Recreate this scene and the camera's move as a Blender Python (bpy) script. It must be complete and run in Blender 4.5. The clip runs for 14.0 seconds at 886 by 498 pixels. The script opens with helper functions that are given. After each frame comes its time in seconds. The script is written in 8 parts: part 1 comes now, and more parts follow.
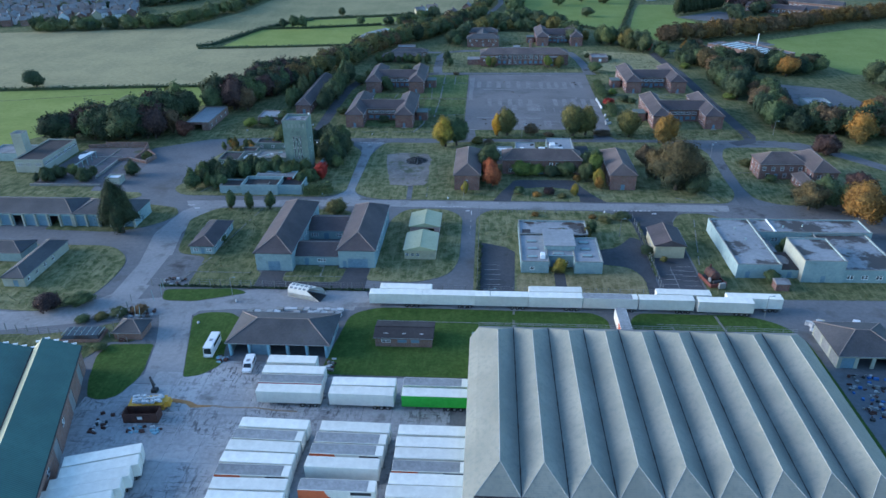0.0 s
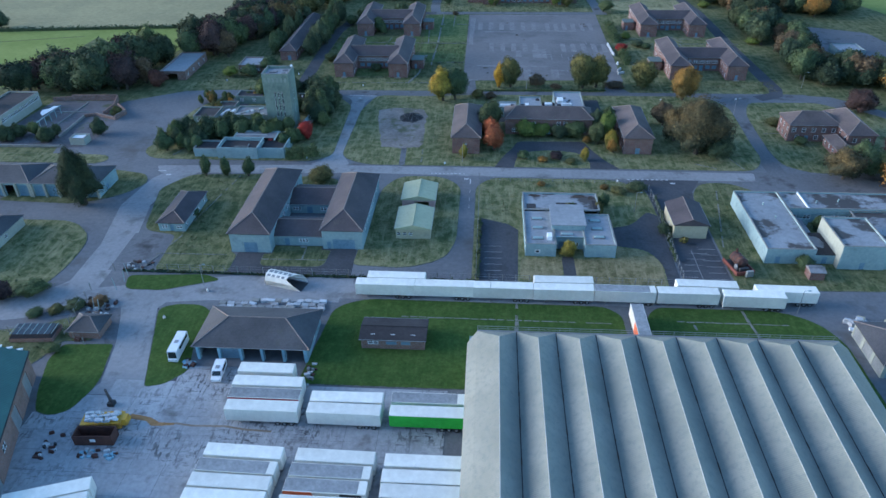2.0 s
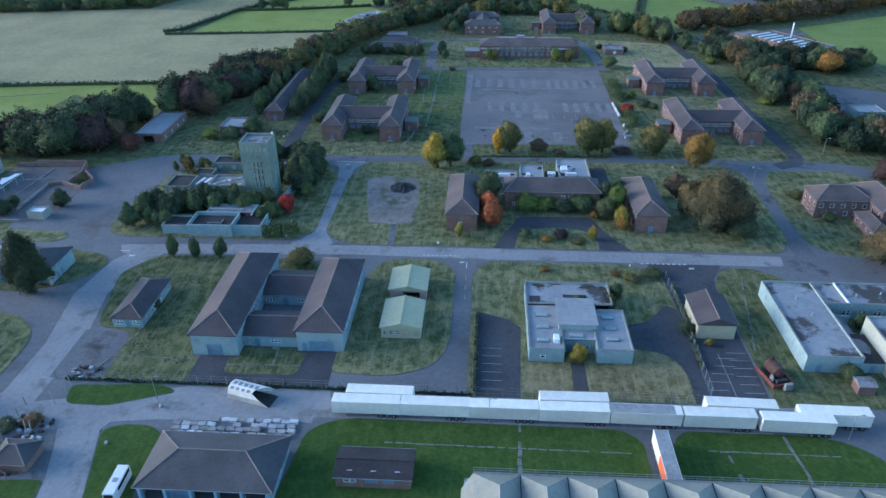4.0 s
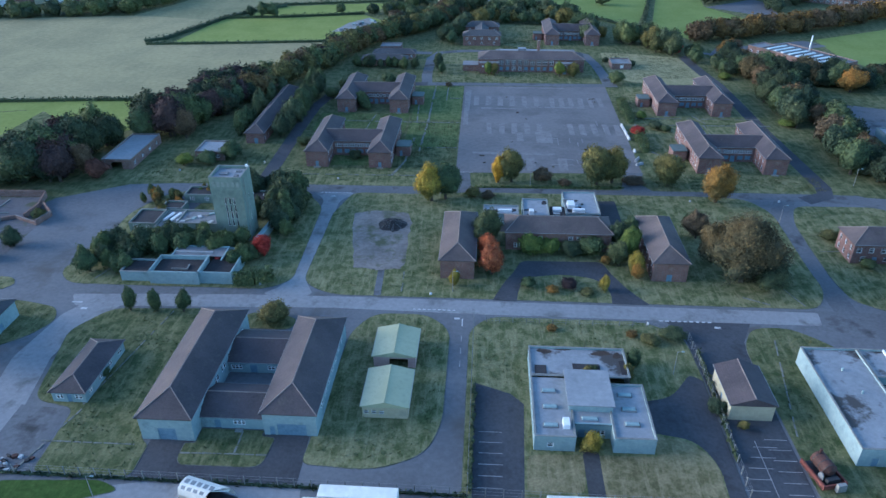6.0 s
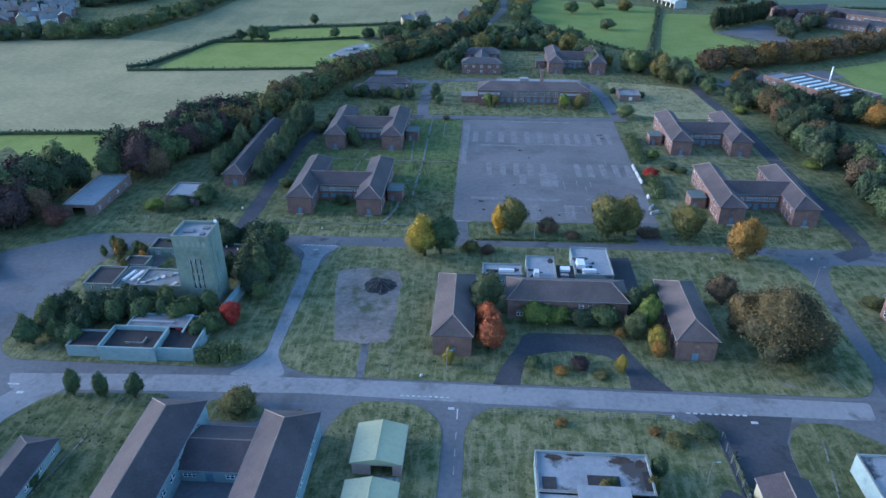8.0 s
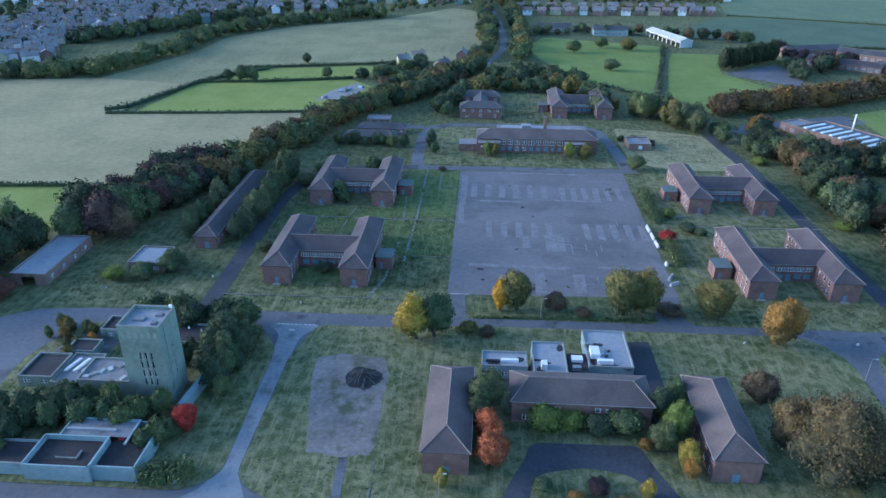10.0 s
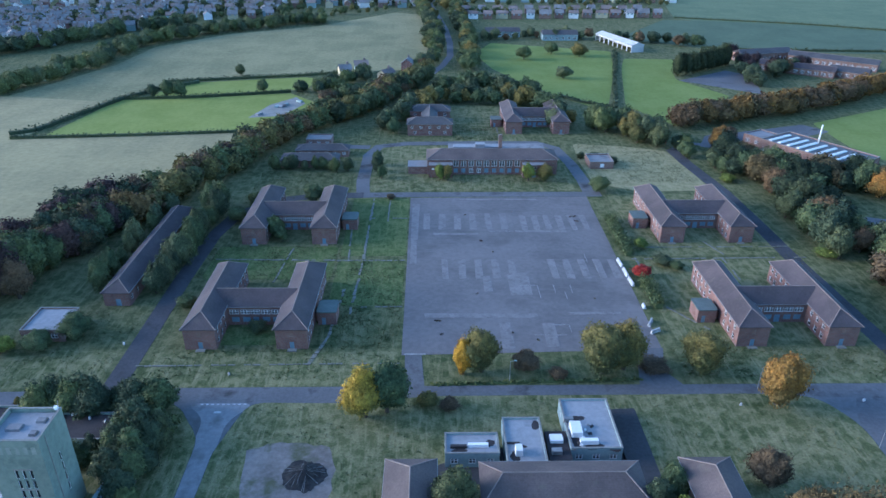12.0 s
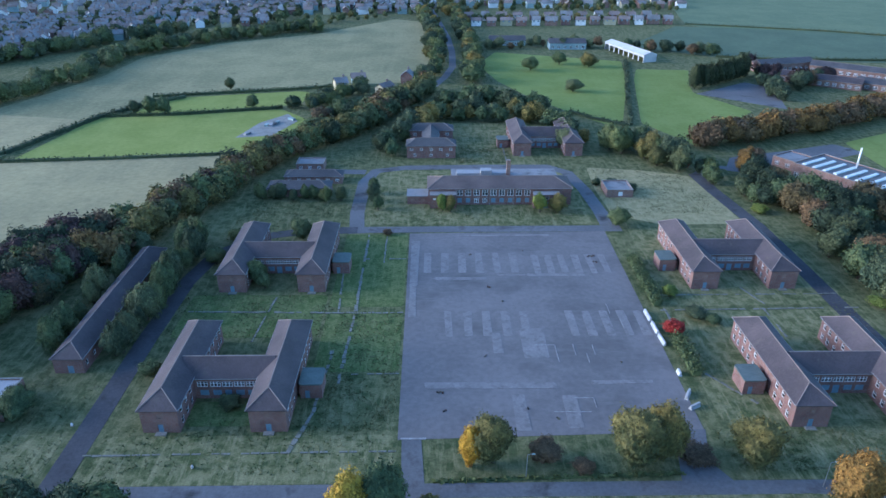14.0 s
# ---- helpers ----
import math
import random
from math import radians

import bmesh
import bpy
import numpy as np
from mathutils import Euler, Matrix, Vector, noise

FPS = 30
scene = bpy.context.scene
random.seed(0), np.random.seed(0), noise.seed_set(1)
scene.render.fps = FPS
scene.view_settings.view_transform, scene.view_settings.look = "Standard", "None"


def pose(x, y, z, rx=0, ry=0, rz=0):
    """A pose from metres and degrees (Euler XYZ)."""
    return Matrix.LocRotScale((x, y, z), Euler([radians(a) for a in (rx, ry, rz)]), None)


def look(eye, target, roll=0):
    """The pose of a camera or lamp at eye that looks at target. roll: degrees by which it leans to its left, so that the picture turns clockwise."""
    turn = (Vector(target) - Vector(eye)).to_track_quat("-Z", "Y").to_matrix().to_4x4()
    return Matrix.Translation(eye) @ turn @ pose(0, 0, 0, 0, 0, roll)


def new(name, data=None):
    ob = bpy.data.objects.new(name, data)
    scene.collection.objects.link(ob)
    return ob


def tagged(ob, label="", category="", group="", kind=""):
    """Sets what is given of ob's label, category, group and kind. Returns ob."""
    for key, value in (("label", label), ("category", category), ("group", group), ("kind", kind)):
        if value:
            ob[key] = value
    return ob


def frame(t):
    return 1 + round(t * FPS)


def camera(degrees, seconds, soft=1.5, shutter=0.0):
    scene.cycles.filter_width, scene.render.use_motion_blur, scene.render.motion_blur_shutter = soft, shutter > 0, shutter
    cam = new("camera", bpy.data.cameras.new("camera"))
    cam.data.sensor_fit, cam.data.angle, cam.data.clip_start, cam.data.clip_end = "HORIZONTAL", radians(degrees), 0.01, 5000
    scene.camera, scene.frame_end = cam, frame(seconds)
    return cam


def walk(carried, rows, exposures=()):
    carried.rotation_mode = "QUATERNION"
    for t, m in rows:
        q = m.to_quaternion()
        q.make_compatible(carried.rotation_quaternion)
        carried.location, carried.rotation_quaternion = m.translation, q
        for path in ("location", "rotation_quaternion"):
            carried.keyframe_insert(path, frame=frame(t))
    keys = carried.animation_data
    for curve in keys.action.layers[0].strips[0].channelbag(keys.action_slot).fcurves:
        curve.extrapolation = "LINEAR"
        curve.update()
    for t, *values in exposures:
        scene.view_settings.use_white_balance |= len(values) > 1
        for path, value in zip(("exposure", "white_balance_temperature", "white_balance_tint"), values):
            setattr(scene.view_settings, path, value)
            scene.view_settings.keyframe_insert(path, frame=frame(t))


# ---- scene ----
cam = camera(64.8, 14.0, soft=1.5)
METRES, EYE, TILT, LEAN, TURN = 185.0, 96.0, 0.0, 0.0, 3.9
ROWS = [
    (0.0, 0.0, 0.0, 0.0, -0.4, -27.71, 0.76),
    (0.5, 0.0017, 0.0304, 0.0011, -0.32, -31.36, 0.77),
    (1.0, 0.0036, 0.0618, 0.0036, -0.3, -33.32, 0.75),
    (1.5, 0.0055, 0.0952, 0.0048, -0.31, -33.3, 0.72),
    (2.0, 0.0075, 0.1276, 0.0059, -0.33, -33.27, 0.68),
    (2.5, 0.0095, 0.1628, 0.0068, -0.35, -33.05, 0.64),
    (3.0, 0.0116, 0.1958, 0.0078, -0.37, -31.98, 0.61),
    (3.5, 0.0138, 0.2306, 0.0085, -0.38, -30.75, 0.56),
    (4.0, 0.0161, 0.2654, 0.0088, -0.38, -30.2, 0.51),
    (5.5, 0.0227, 0.3698, 0.0089, -0.38, -30.18, 0.36),
    (6.0, 0.0246, 0.4034, 0.0088, -0.38, -30.19, 0.3),
    (6.5, 0.0268, 0.439, 0.009, -0.37, -30.18, 0.25),
    (7.0, 0.029, 0.4724, 0.009, -0.34, -30.2, 0.17),
    (7.5, 0.031, 0.5088, 0.0092, -0.33, -30.23, 0.1),
    (8.0, 0.033, 0.5435, 0.0093, -0.29, -29.0, 0.04),
    (8.2, 0.0338, 0.5582, 0.0093, -0.29, -28.2, 0.02),
    (8.6, 0.0353, 0.5875, 0.0092, -0.29, -26.95, -0.02),
    (9.0, 0.0368, 0.617, 0.0091, -0.29, -26.66, -0.08),
    (10.0, 0.0402, 0.691, 0.0089, -0.29, -26.65, -0.19),
    (10.3, 0.0409, 0.7132, 0.0088, -0.55, -26.65, -0.22),
    (10.5, 0.0412, 0.7279, 0.0088, -2.87, -26.65, -0.24),
    (10.7, 0.0406, 0.7430, 0.0088, -4.5, -26.65, -0.29),
    (11.0, 0.0396, 0.7656, 0.0089, -4.78, -26.65, -0.32),
    (11.5, 0.0406, 0.8062, 0.0091, -4.77, -26.66, -0.33),
    (12.0, 0.0422, 0.8441, 0.01, -4.75, -26.66, -0.31),
    (12.5, 0.0447, 0.8843, 0.0099, -4.73, -26.63, -0.27),
    (13.0, 0.0476, 0.9217, 0.0106, -4.7, -26.6, -0.22),
    (13.5, 0.0505, 0.9612, 0.0106, -4.68, -26.56, -0.19),
    (14.0, 0.0535, 0.9981, 0.0107, -4.66, -26.51, -0.15),
]
EXPOSURE = [(0.0, 1.62, 5450, 8), (4.0, 1.65, 5420, 9), (8.0, 1.76, 5280, 11), (14.0, 1.88, 5280, 14)]
walk(cam, [(t, pose(0, 0, EYE, TILT, LEAN, TURN) @ pose(METRES * x, METRES * y, METRES * z, 90 + pitch, roll, yaw)) for t, x, y, z, yaw, pitch, roll in ROWS], EXPOSURE)

# ---- light: dusk, glow in the west ----
world = bpy.data.worlds.new("dusk_sky")
scene.world = world
world.use_nodes = True
wn, wl = world.node_tree.nodes, world.node_tree.links
sky = wn.new("ShaderNodeTexSky")
sky.sky_type, sky.sun_disc = "NISHITA", False
sky.sun_elevation, sky.sun_rotation = radians(9), radians(-90)
sky.air_density, sky.dust_density, sky.ozone_density = 1.0, 0.6, 2.5
wn["Background"].inputs["Strength"].default_value = 0.15
wl.new(sky.outputs["Color"], wn["Background"].inputs["Color"])
sun = new("sun", bpy.data.lights.new("sun", "SUN"))
sun.data.energy, sun.data.angle, sun.data.color = 1.3, radians(30), (1.0, 0.91, 0.85)
sun.matrix_world = look((-60, 3, 15), (0, 0, 0))


# ---- materials ----
def shader(name):
    m = bpy.data.materials.new(name)
    m.use_nodes = True
    n, l = m.node_tree.nodes, m.node_tree.links
    return m, n, l, n["Principled BSDF"]


def ramp(n, l, source, stops):
    r = n.new("ShaderNodeValToRGB")
    while len(r.color_ramp.elements) < len(stops):
        r.color_ramp.elements.new(0.5)
    for e, (p, c) in zip(r.color_ramp.elements, stops):
        e.position, e.color = p, (*c, 1)
    l.new(source, r.inputs["Fac"])
    return r.outputs["Color"]


def noise_tex(n, l, vec, scale, detail=4.0, rough=0.55):
    t = n.new("ShaderNodeTexNoise")
    t.inputs["Scale"].default_value, t.inputs["Detail"].default_value, t.inputs["Roughness"].default_value = scale, detail, rough
    l.new(vec, t.inputs["Vector"])
    return t.outputs["Fac"]


def mix(n, l, fac, a, b, how="MIX"):
    x = n.new("ShaderNodeMix")
    x.data_type, x.blend_type = "RGBA", how
    for i, v in ((0, fac), (6, a), (7, b)):
        if isinstance(v, (int, float)):
            x.inputs[i].default_value = v
        elif isinstance(v, tuple):
            x.inputs[i].default_value = (*v, 1)
        else:
            l.new(v, x.inputs[i])
    return x.outputs[2]


def bump(n, l, b, height, strength, distance):
    k = n.new("ShaderNodeBump")
    k.inputs["Strength"].default_value, k.inputs["Distance"].default_value = strength, distance
    l.new(height, k.inputs["Height"])
    l.new(k.outputs["Normal"], b.inputs["Normal"])


def streaks(m, tone, scale=(1.3, 0.12, 1.0), at=(0.58, 0.64), turn=-0.12, amount=0.75):
    """Dark tyre and damp streaks along the bays of an existing surface."""
    n, l = m.node_tree.nodes, m.node_tree.links
    b = n["Principled BSDF"]
    old = b.inputs["Base Color"].links[0].from_socket
    vec, mp = n.new("ShaderNodeNewGeometry").outputs["Position"], n.new("ShaderNodeMapping")
    mp.inputs["Scale"].default_value, mp.inputs["Rotation"].default_value = scale, (0, 0, turn)
    l.new(vec, mp.inputs["Vector"])
    f = ramp(n, l, noise_tex(n, l, mp.outputs[0], 0.9, 6, 0.7), [(at[0], (0, 0, 0)), (at[1], (amount,) * 3)])
    where = ramp(n, l, noise_tex(n, l, vec, 0.06, 3), [(0.45, (0, 0, 0)), (0.62, (1, 1, 1))])
    l.new(mix(n, l, mix(n, l, 1.0, f, where, "MULTIPLY"), old, tone), b.inputs["Base Color"])


def surf(name, dark, light, big=0.08, small=1.5, rough=0.85, metal=0.0, relief=0.03, stain=None, stain_at=(0.55, 0.7), stain_scale=0.25, vary=0.0, obj=False):
    """Two scales of noise between two tones, with an optional stain that has a shape of its own."""
    m, n, l, b = shader(name)
    vec = n.new("ShaderNodeTexCoord").outputs["Object"] if obj else n.new("ShaderNodeNewGeometry").outputs["Position"]
    f1, f2 = noise_tex(n, l, vec, big, 3), noise_tex(n, l, vec, small, 6, 0.65)
    s = n.new("ShaderNodeMath")
    s.operation = "ADD"
    l.new(f1, s.inputs[0]), l.new(f2, s.inputs[1])
    h = n.new("ShaderNodeMath")
    h.operation = "MULTIPLY"
    h.inputs[1].default_value = 0.5
    l.new(s.outputs[0], h.inputs[0])
    col = ramp(n, l, h.outputs[0], [(0.38, dark), (0.62, light)])
    if stain:
        f3 = noise_tex(n, l, vec, stain_scale, 5, 0.6)
        col = mix(n, l, ramp(n, l, f3, [(stain_at[0], (0, 0, 0)), (stain_at[1], (1, 1, 1))]), col, stain)
    if vary:
        info = n.new("ShaderNodeObjectInfo")
        v = ramp(n, l, info.outputs["Random"], [(0, (1 - vary,) * 3), (1, (1 + vary,) * 3)])
        col = mix(n, l, 1.0, col, v, "MULTIPLY")
    l.new(col, b.inputs["Base Color"])
    b.inputs["Roughness"].default_value, b.inputs["Metallic"].default_value = rough, metal
    if relief:
        bump(n, l, b, f2, 0.6, relief)
    return m


def grass_mat(name, tones, big=0.05, mid=0.35, small=2.2, relief=0.25, rough_sward=1.0):
    m, n, l, b = shader(name)
    vec = n.new("ShaderNodeNewGeometry").outputs["Position"]
    a = ramp(n, l, noise_tex(n, l, vec, big, 4), [(0.4, tones[0]), (0.6, tones[1])])
    c = ramp(n, l, noise_tex(n, l, vec, mid, 5, 0.65), [(0.42, tones[2]), (0.58, tones[3])])
    f = noise_tex(n, l, vec, small, 6, 0.7)
    col = mix(n, l, 0.5, a, c)
    streak = n.new("ShaderNodeMapping")
    streak.inputs["Scale"].default_value = (1.0, 0.13, 1.0)
    streak.inputs["Rotation"].default_value = (0, 0, 0.12)
    l.new(vec, streak.inputs["Vector"])
    col = mix(n, l, ramp(n, l, noise_tex(n, l, streak.outputs[0], mid * 2.2, 5, 0.7), [(0.5, (0, 0, 0)), (0.66, (0.75 * rough_sward,) * 3)]), col, tones[3])
    drift = noise_tex(n, l, vec, mid * 0.45, 7, 0.72)
    col = mix(n, l, ramp(n, l, drift, [(0.55, (0, 0, 0)), (0.7, (0.55 * rough_sward,) * 3)]), col, tones[2])
    col = mix(n, l, 0.75 * rough_sward, col, ramp(n, l, f, [(0.3, (0.62, 0.62, 0.62)), (0.7, (1.38, 1.38, 1.38))]), "MULTIPLY")
    l.new(col, b.inputs["Base Color"])
    b.inputs["Roughness"].default_value = 0.95
    b.inputs["Specular IOR Level"].default_value = 0.1
    bump(n, l, b, f, 0.5, relief)
    return m


def roof_mat(name, dark, light, course=0.16, moss=(0.12, 0.11, 0.085)):
    """Plain tiles in level courses, weathered."""
    m, n, l, b = shader(name)
    pos = n.new("ShaderNodeNewGeometry").outputs["Position"]
    sep = n.new("ShaderNodeSeparateXYZ")
    l.new(pos, sep.inputs[0])
    mod = n.new("ShaderNodeMath")
    mod.operation = "FRACT"
    div = n.new("ShaderNodeMath")
    div.operation = "DIVIDE"
    div.inputs[1].default_value = course
    l.new(sep.outputs["Z"], div.inputs[0]), l.new(div.outputs[0], mod.inputs[0])
    f1, f2, f3 = noise_tex(n, l, pos, 0.12, 4), noise_tex(n, l, pos, 2.4, 5, 0.7), noise_tex(n, l, pos, 0.5, 5, 0.65)
    col = ramp(n, l, f1, [(0.35, dark), (0.65, light)])
    col = mix(n, l, 0.55, col, ramp(n, l, f2, [(0.3, (0.6, 0.6, 0.6)), (0.7, (1.35, 1.35, 1.35))]), "MULTIPLY")
    col = mix(n, l, ramp(n, l, f3, [(0.58, (0, 0, 0)), (0.75, (0.6, 0.6, 0.6))]), col, moss)
    col = mix(n, l, 0.25, col, ramp(n, l, mod.outputs[0], [(0.0, (0.4, 0.4, 0.4)), (0.25, (1.1, 1.1, 1.1))]), "MULTIPLY")
    l.new(col, b.inputs["Base Color"])
    b.inputs["Roughness"].default_value = 0.8
    bump(n, l, b, mod.outputs[0], 0.5, 0.04)
    return m


def brick_mat(name, a, c, mortar):
    m, n, l, b = shader(name)
    pos = n.new("ShaderNodeNewGeometry").outputs["Position"]
    sep, com, add = n.new("ShaderNodeSeparateXYZ"), n.new("ShaderNodeCombineXYZ"), n.new("ShaderNodeMath")
    l.new(pos, sep.inputs[0])
    l.new(sep.outputs["X"], add.inputs[0]), l.new(sep.outputs["Y"], add.inputs[1])
    l.new(add.outputs[0], com.inputs["X"]), l.new(sep.outputs["Z"], com.inputs["Y"])
    t = n.new("ShaderNodeTexBrick")
    t.inputs["Scale"].default_value = 1.0
    t.inputs["Brick Width"].default_value, t.inputs["Row Height"].default_value, t.inputs["Mortar Size"].default_value = 0.225, 0.075, 0.008
    for key, v in (("Color1", a), ("Color2", c), ("Mortar", mortar)):
        t.inputs[key].default_value = (*v, 1)
    l.new(com.outputs[0], t.inputs["Vector"])
    f = noise_tex(n, l, pos, 0.5, 5, 0.65)
    col = mix(n, l, 0.7, t.outputs["Color"], ramp(n, l, f, [(0.3, (0.6, 0.6, 0.6)), (0.7, (1.3, 1.3, 1.3))]), "MULTIPLY")
    l.new(col, b.inputs["Base Color"])
    b.inputs["Roughness"].default_value = 0.9
    bump(n, l, b, t.outputs["Fac"], 0.4, -0.01)
    return m


def ribbed(name, dark, light, axis="Y", pitch=0.35, rough=0.55, metal=0.0, stain=(0.2, 0.2, 0.19)):
    """Profiled sheet with ribs down the slope, streaked by weather."""
    m, n, l, b = shader(name)
    pos = n.new("ShaderNodeNewGeometry").outputs["Position"]
    w = n.new("ShaderNodeTexWave")
    w.bands_direction = axis
    w.inputs["Scale"].default_value = 6.2832 / pitch / 20
    l.new(pos, w.inputs["Vector"])
    f1, f2 = noise_tex(n, l, pos, 0.1, 4), noise_tex(n, l, pos, 1.1, 6, 0.7)
    col = ramp(n, l, f1, [(0.35, dark), (0.65, light)])
    col = mix(n, l, ramp(n, l, f2, [(0.48, (0, 0, 0)), (0.68, (0.6, 0.6, 0.6))]), col, stain)
    l.new(col, b.inputs["Base Color"])
    b.inputs["Roughness"].default_value, b.inputs["Metallic"].default_value = rough, metal
    bump(n, l, b, w.outputs["Fac"], 0.35, 0.05)
    return m


def leaf_mat(name, tones, low=None):
    """Leaves that vary from leaf to leaf, clump to clump and tree to tree; low: the still green lower boughs."""
    m, n, l, b = shader(name)
    geo, info = n.new("ShaderNodeNewGeometry"), n.new("ShaderNodeObjectInfo")
    col = ramp(n, l, geo.outputs["Random Per Island"], [(0.0, tones[0]), (0.55, tones[1]), (1.0, tones[2])])
    if low:
        sep = n.new("ShaderNodeSeparateXYZ")
        l.new(n.new("ShaderNodeTexCoord").outputs["Object"], sep.inputs[0])
        up = n.new("ShaderNodeMath")
        up.operation = "MULTIPLY_ADD"
        up.inputs[1].default_value = 0.36
        l.new(sep.outputs["Z"], up.inputs[0]), l.new(noise_tex(n, l, geo.outputs["Position"], 0.35, 4), up.inputs[2])
        col = mix(n, l, ramp(n, l, up.outputs[0], [(0.72, (1, 1, 1)), (1.0, (0, 0, 0))]), col, low)
    f = noise_tex(n, l, geo.outputs["Position"], 1.1, 5, 0.65)
    col = mix(n, l, 1.0, col, ramp(n, l, f, [(0.3, (0.68, 0.68, 0.7)), (0.7, (1.36, 1.36, 1.3))]), "MULTIPLY")
    col = mix(n, l, 1.0, col, ramp(n, l, noise_tex(n, l, geo.outputs["Position"], 0.16, 3), [(0.35, (0.86, 0.92, 0.95)), (0.65, (1.16, 1.08, 0.98))]), "MULTIPLY")
    v = ramp(n, l, info.outputs["Random"], [(0, (0.78, 0.84, 0.86)), (0.5, (1, 1, 1)), (1, (1.25, 1.14, 0.96))])
    col = mix(n, l, 1.0, col, v, "MULTIPLY")
    l.new(col, b.inputs["Base Color"])
    b.inputs["Roughness"].default_value = 0.8
    b.inputs["Specular IOR Level"].default_value = 0.15
    bump(n, l, b, f, 0.7, 0.3)
    return m


def glass_mat(name, tone=(0.03, 0.035, 0.04)):
    m, n, l, b = shader(name)
    b.inputs["Base Color"].default_value = (*tone, 1)
    b.inputs["Roughness"].default_value = 0.08
    b.inputs["IOR"].default_value = 1.5
    return m


ASPHALT = surf("asphalt", (0.095, 0.098, 0.107), (0.15, 0.153, 0.163), 0.06, 1.2, 0.9, stain=(0.04, 0.04, 0.042), stain_scale=0.12)
ASPHALT_OLD = surf("old_asphalt", (0.106, 0.11, 0.12), (0.16, 0.164, 0.175), 0.05, 0.9, 0.92, stain=(0.09, 0.088, 0.085), stain_scale=0.09)
ASPHALT_MID = surf("mid_grey_asphalt", (0.036, 0.038, 0.046), (0.07, 0.073, 0.082), 0.09, 1.3, 0.88, stain=(0.03, 0.031, 0.036), stain_scale=0.2)
ASPHALT_DARK = surf("dark_asphalt", (0.035, 0.036, 0.04), (0.065, 0.066, 0.07), 0.08, 1.4, 0.9)
PARADE = surf("parade_asphalt", (0.125, 0.118, 0.12), (0.185, 0.172, 0.172), 0.045, 0.7, 0.93, stain=(0.1, 0.095, 0.095), stain_scale=0.06, stain_at=(0.5, 0.7))
PATCH = surf("worn_parade_bay", (0.172, 0.164, 0.164), (0.242, 0.23, 0.229), 0.25, 1.6, 0.93, stain=(0.15, 0.141, 0.142), stain_scale=0.5, stain_at=(0.48, 0.62))
CONCRETE = surf("yard_concrete", (0.25, 0.255, 0.265), (0.39, 0.392, 0.4), 0.07, 1.0, 0.9, stain=(0.15, 0.148, 0.146), stain_scale=0.18, stain_at=(0.56, 0.72), vary=0.05)
streaks(CONCRETE, (0.05, 0.051, 0.055))
streaks(CONCRETE, (0.05, 0.05, 0.055), (1.4, 0.5, 1.0), (0.545, 0.575), 0.5, 0.85)
streaks(CONCRETE, (0.05, 0.05, 0.055), (0.3, 1.6, 1.0), (0.57, 0.6), 0.1, 0.85)
ROADCON = surf("concrete_road", (0.2, 0.202, 0.21), (0.285, 0.286, 0.293), 0.05, 0.9, 0.9, stain=(0.12, 0.12, 0.12), stain_scale=0.15)
streaks(ROADCON, (0.09, 0.09, 0.095), (0.5, 0.2, 1.0), (0.55, 0.68), 0.3, 0.6)
streaks(PARADE, (0.19, 0.18, 0.18), (0.12, 0.5, 1.0), (0.52, 0.7), 0.0, 0.6)
KERB = surf("kerb_stone", (0.17, 0.17, 0.16), (0.28, 0.28, 0.262), 0.3, 2.0, 0.9)
PATHSTONE = surf("mossy_path_slab", (0.14, 0.145, 0.125), (0.23, 0.23, 0.205), 0.3, 2.0, 0.9, stain=(0.1, 0.11, 0.07), stain_scale=0.5, stain_at=(0.5, 0.66))
KERB_OLD = surf("mossy_kerb", (0.085, 0.09, 0.075), (0.16, 0.162, 0.145), 0.3, 2.0, 0.9, stain=(0.06, 0.07, 0.035), stain_scale=0.4, stain_at=(0.48, 0.6))
GRASS = grass_mat("rough_grass", [(0.064, 0.086, 0.034), (0.122, 0.13, 0.058), (0.054, 0.076, 0.03), (0.215, 0.205, 0.108)])
GRASS_PALE = grass_mat("pale_long_grass", [(0.086, 0.107, 0.042), (0.165, 0.166, 0.077), (0.067, 0.09, 0.035), (0.285, 0.265, 0.145)])
LAWN = grass_mat("mown_lawn", [(0.045, 0.085, 0.018), (0.062, 0.105, 0.024), (0.042, 0.08, 0.018), (0.078, 0.118, 0.03)], small=1.2, relief=0.06)
LAWN_NORTH = grass_mat("camp_lawn", [(0.072, 0.11, 0.034), (0.115, 0.15, 0.054), (0.062, 0.1, 0.03), (0.18, 0.195, 0.085)], 0.08, 0.4, 1.6, 0.1)
FIELD_GREEN = grass_mat("bright_pasture", [(0.2, 0.24, 0.06), (0.25, 0.285, 0.075), (0.2, 0.235, 0.06), (0.26, 0.29, 0.085)], 0.012, 0.06, 0.5, 0.05, 0.45)
FIELD_PARK = grass_mat("park_grass", [(0.165, 0.215, 0.055), (0.205, 0.255, 0.07), (0.165, 0.205, 0.055), (0.215, 0.255, 0.08)], 0.012, 0.06, 0.5, 0.05, 0.45)
FIELD_STRAW = grass_mat("stubble_field", [(0.25, 0.225, 0.125), (0.34, 0.3, 0.165), (0.26, 0.235, 0.13), (0.36, 0.31, 0.165)], 0.008, 0.04, 0.4, 0.08, 0.6)
# the two farthest greens carry the blue of distance haze in their colour
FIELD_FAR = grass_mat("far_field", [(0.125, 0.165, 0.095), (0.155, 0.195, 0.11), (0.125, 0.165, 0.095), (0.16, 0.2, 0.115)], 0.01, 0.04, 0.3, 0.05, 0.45)
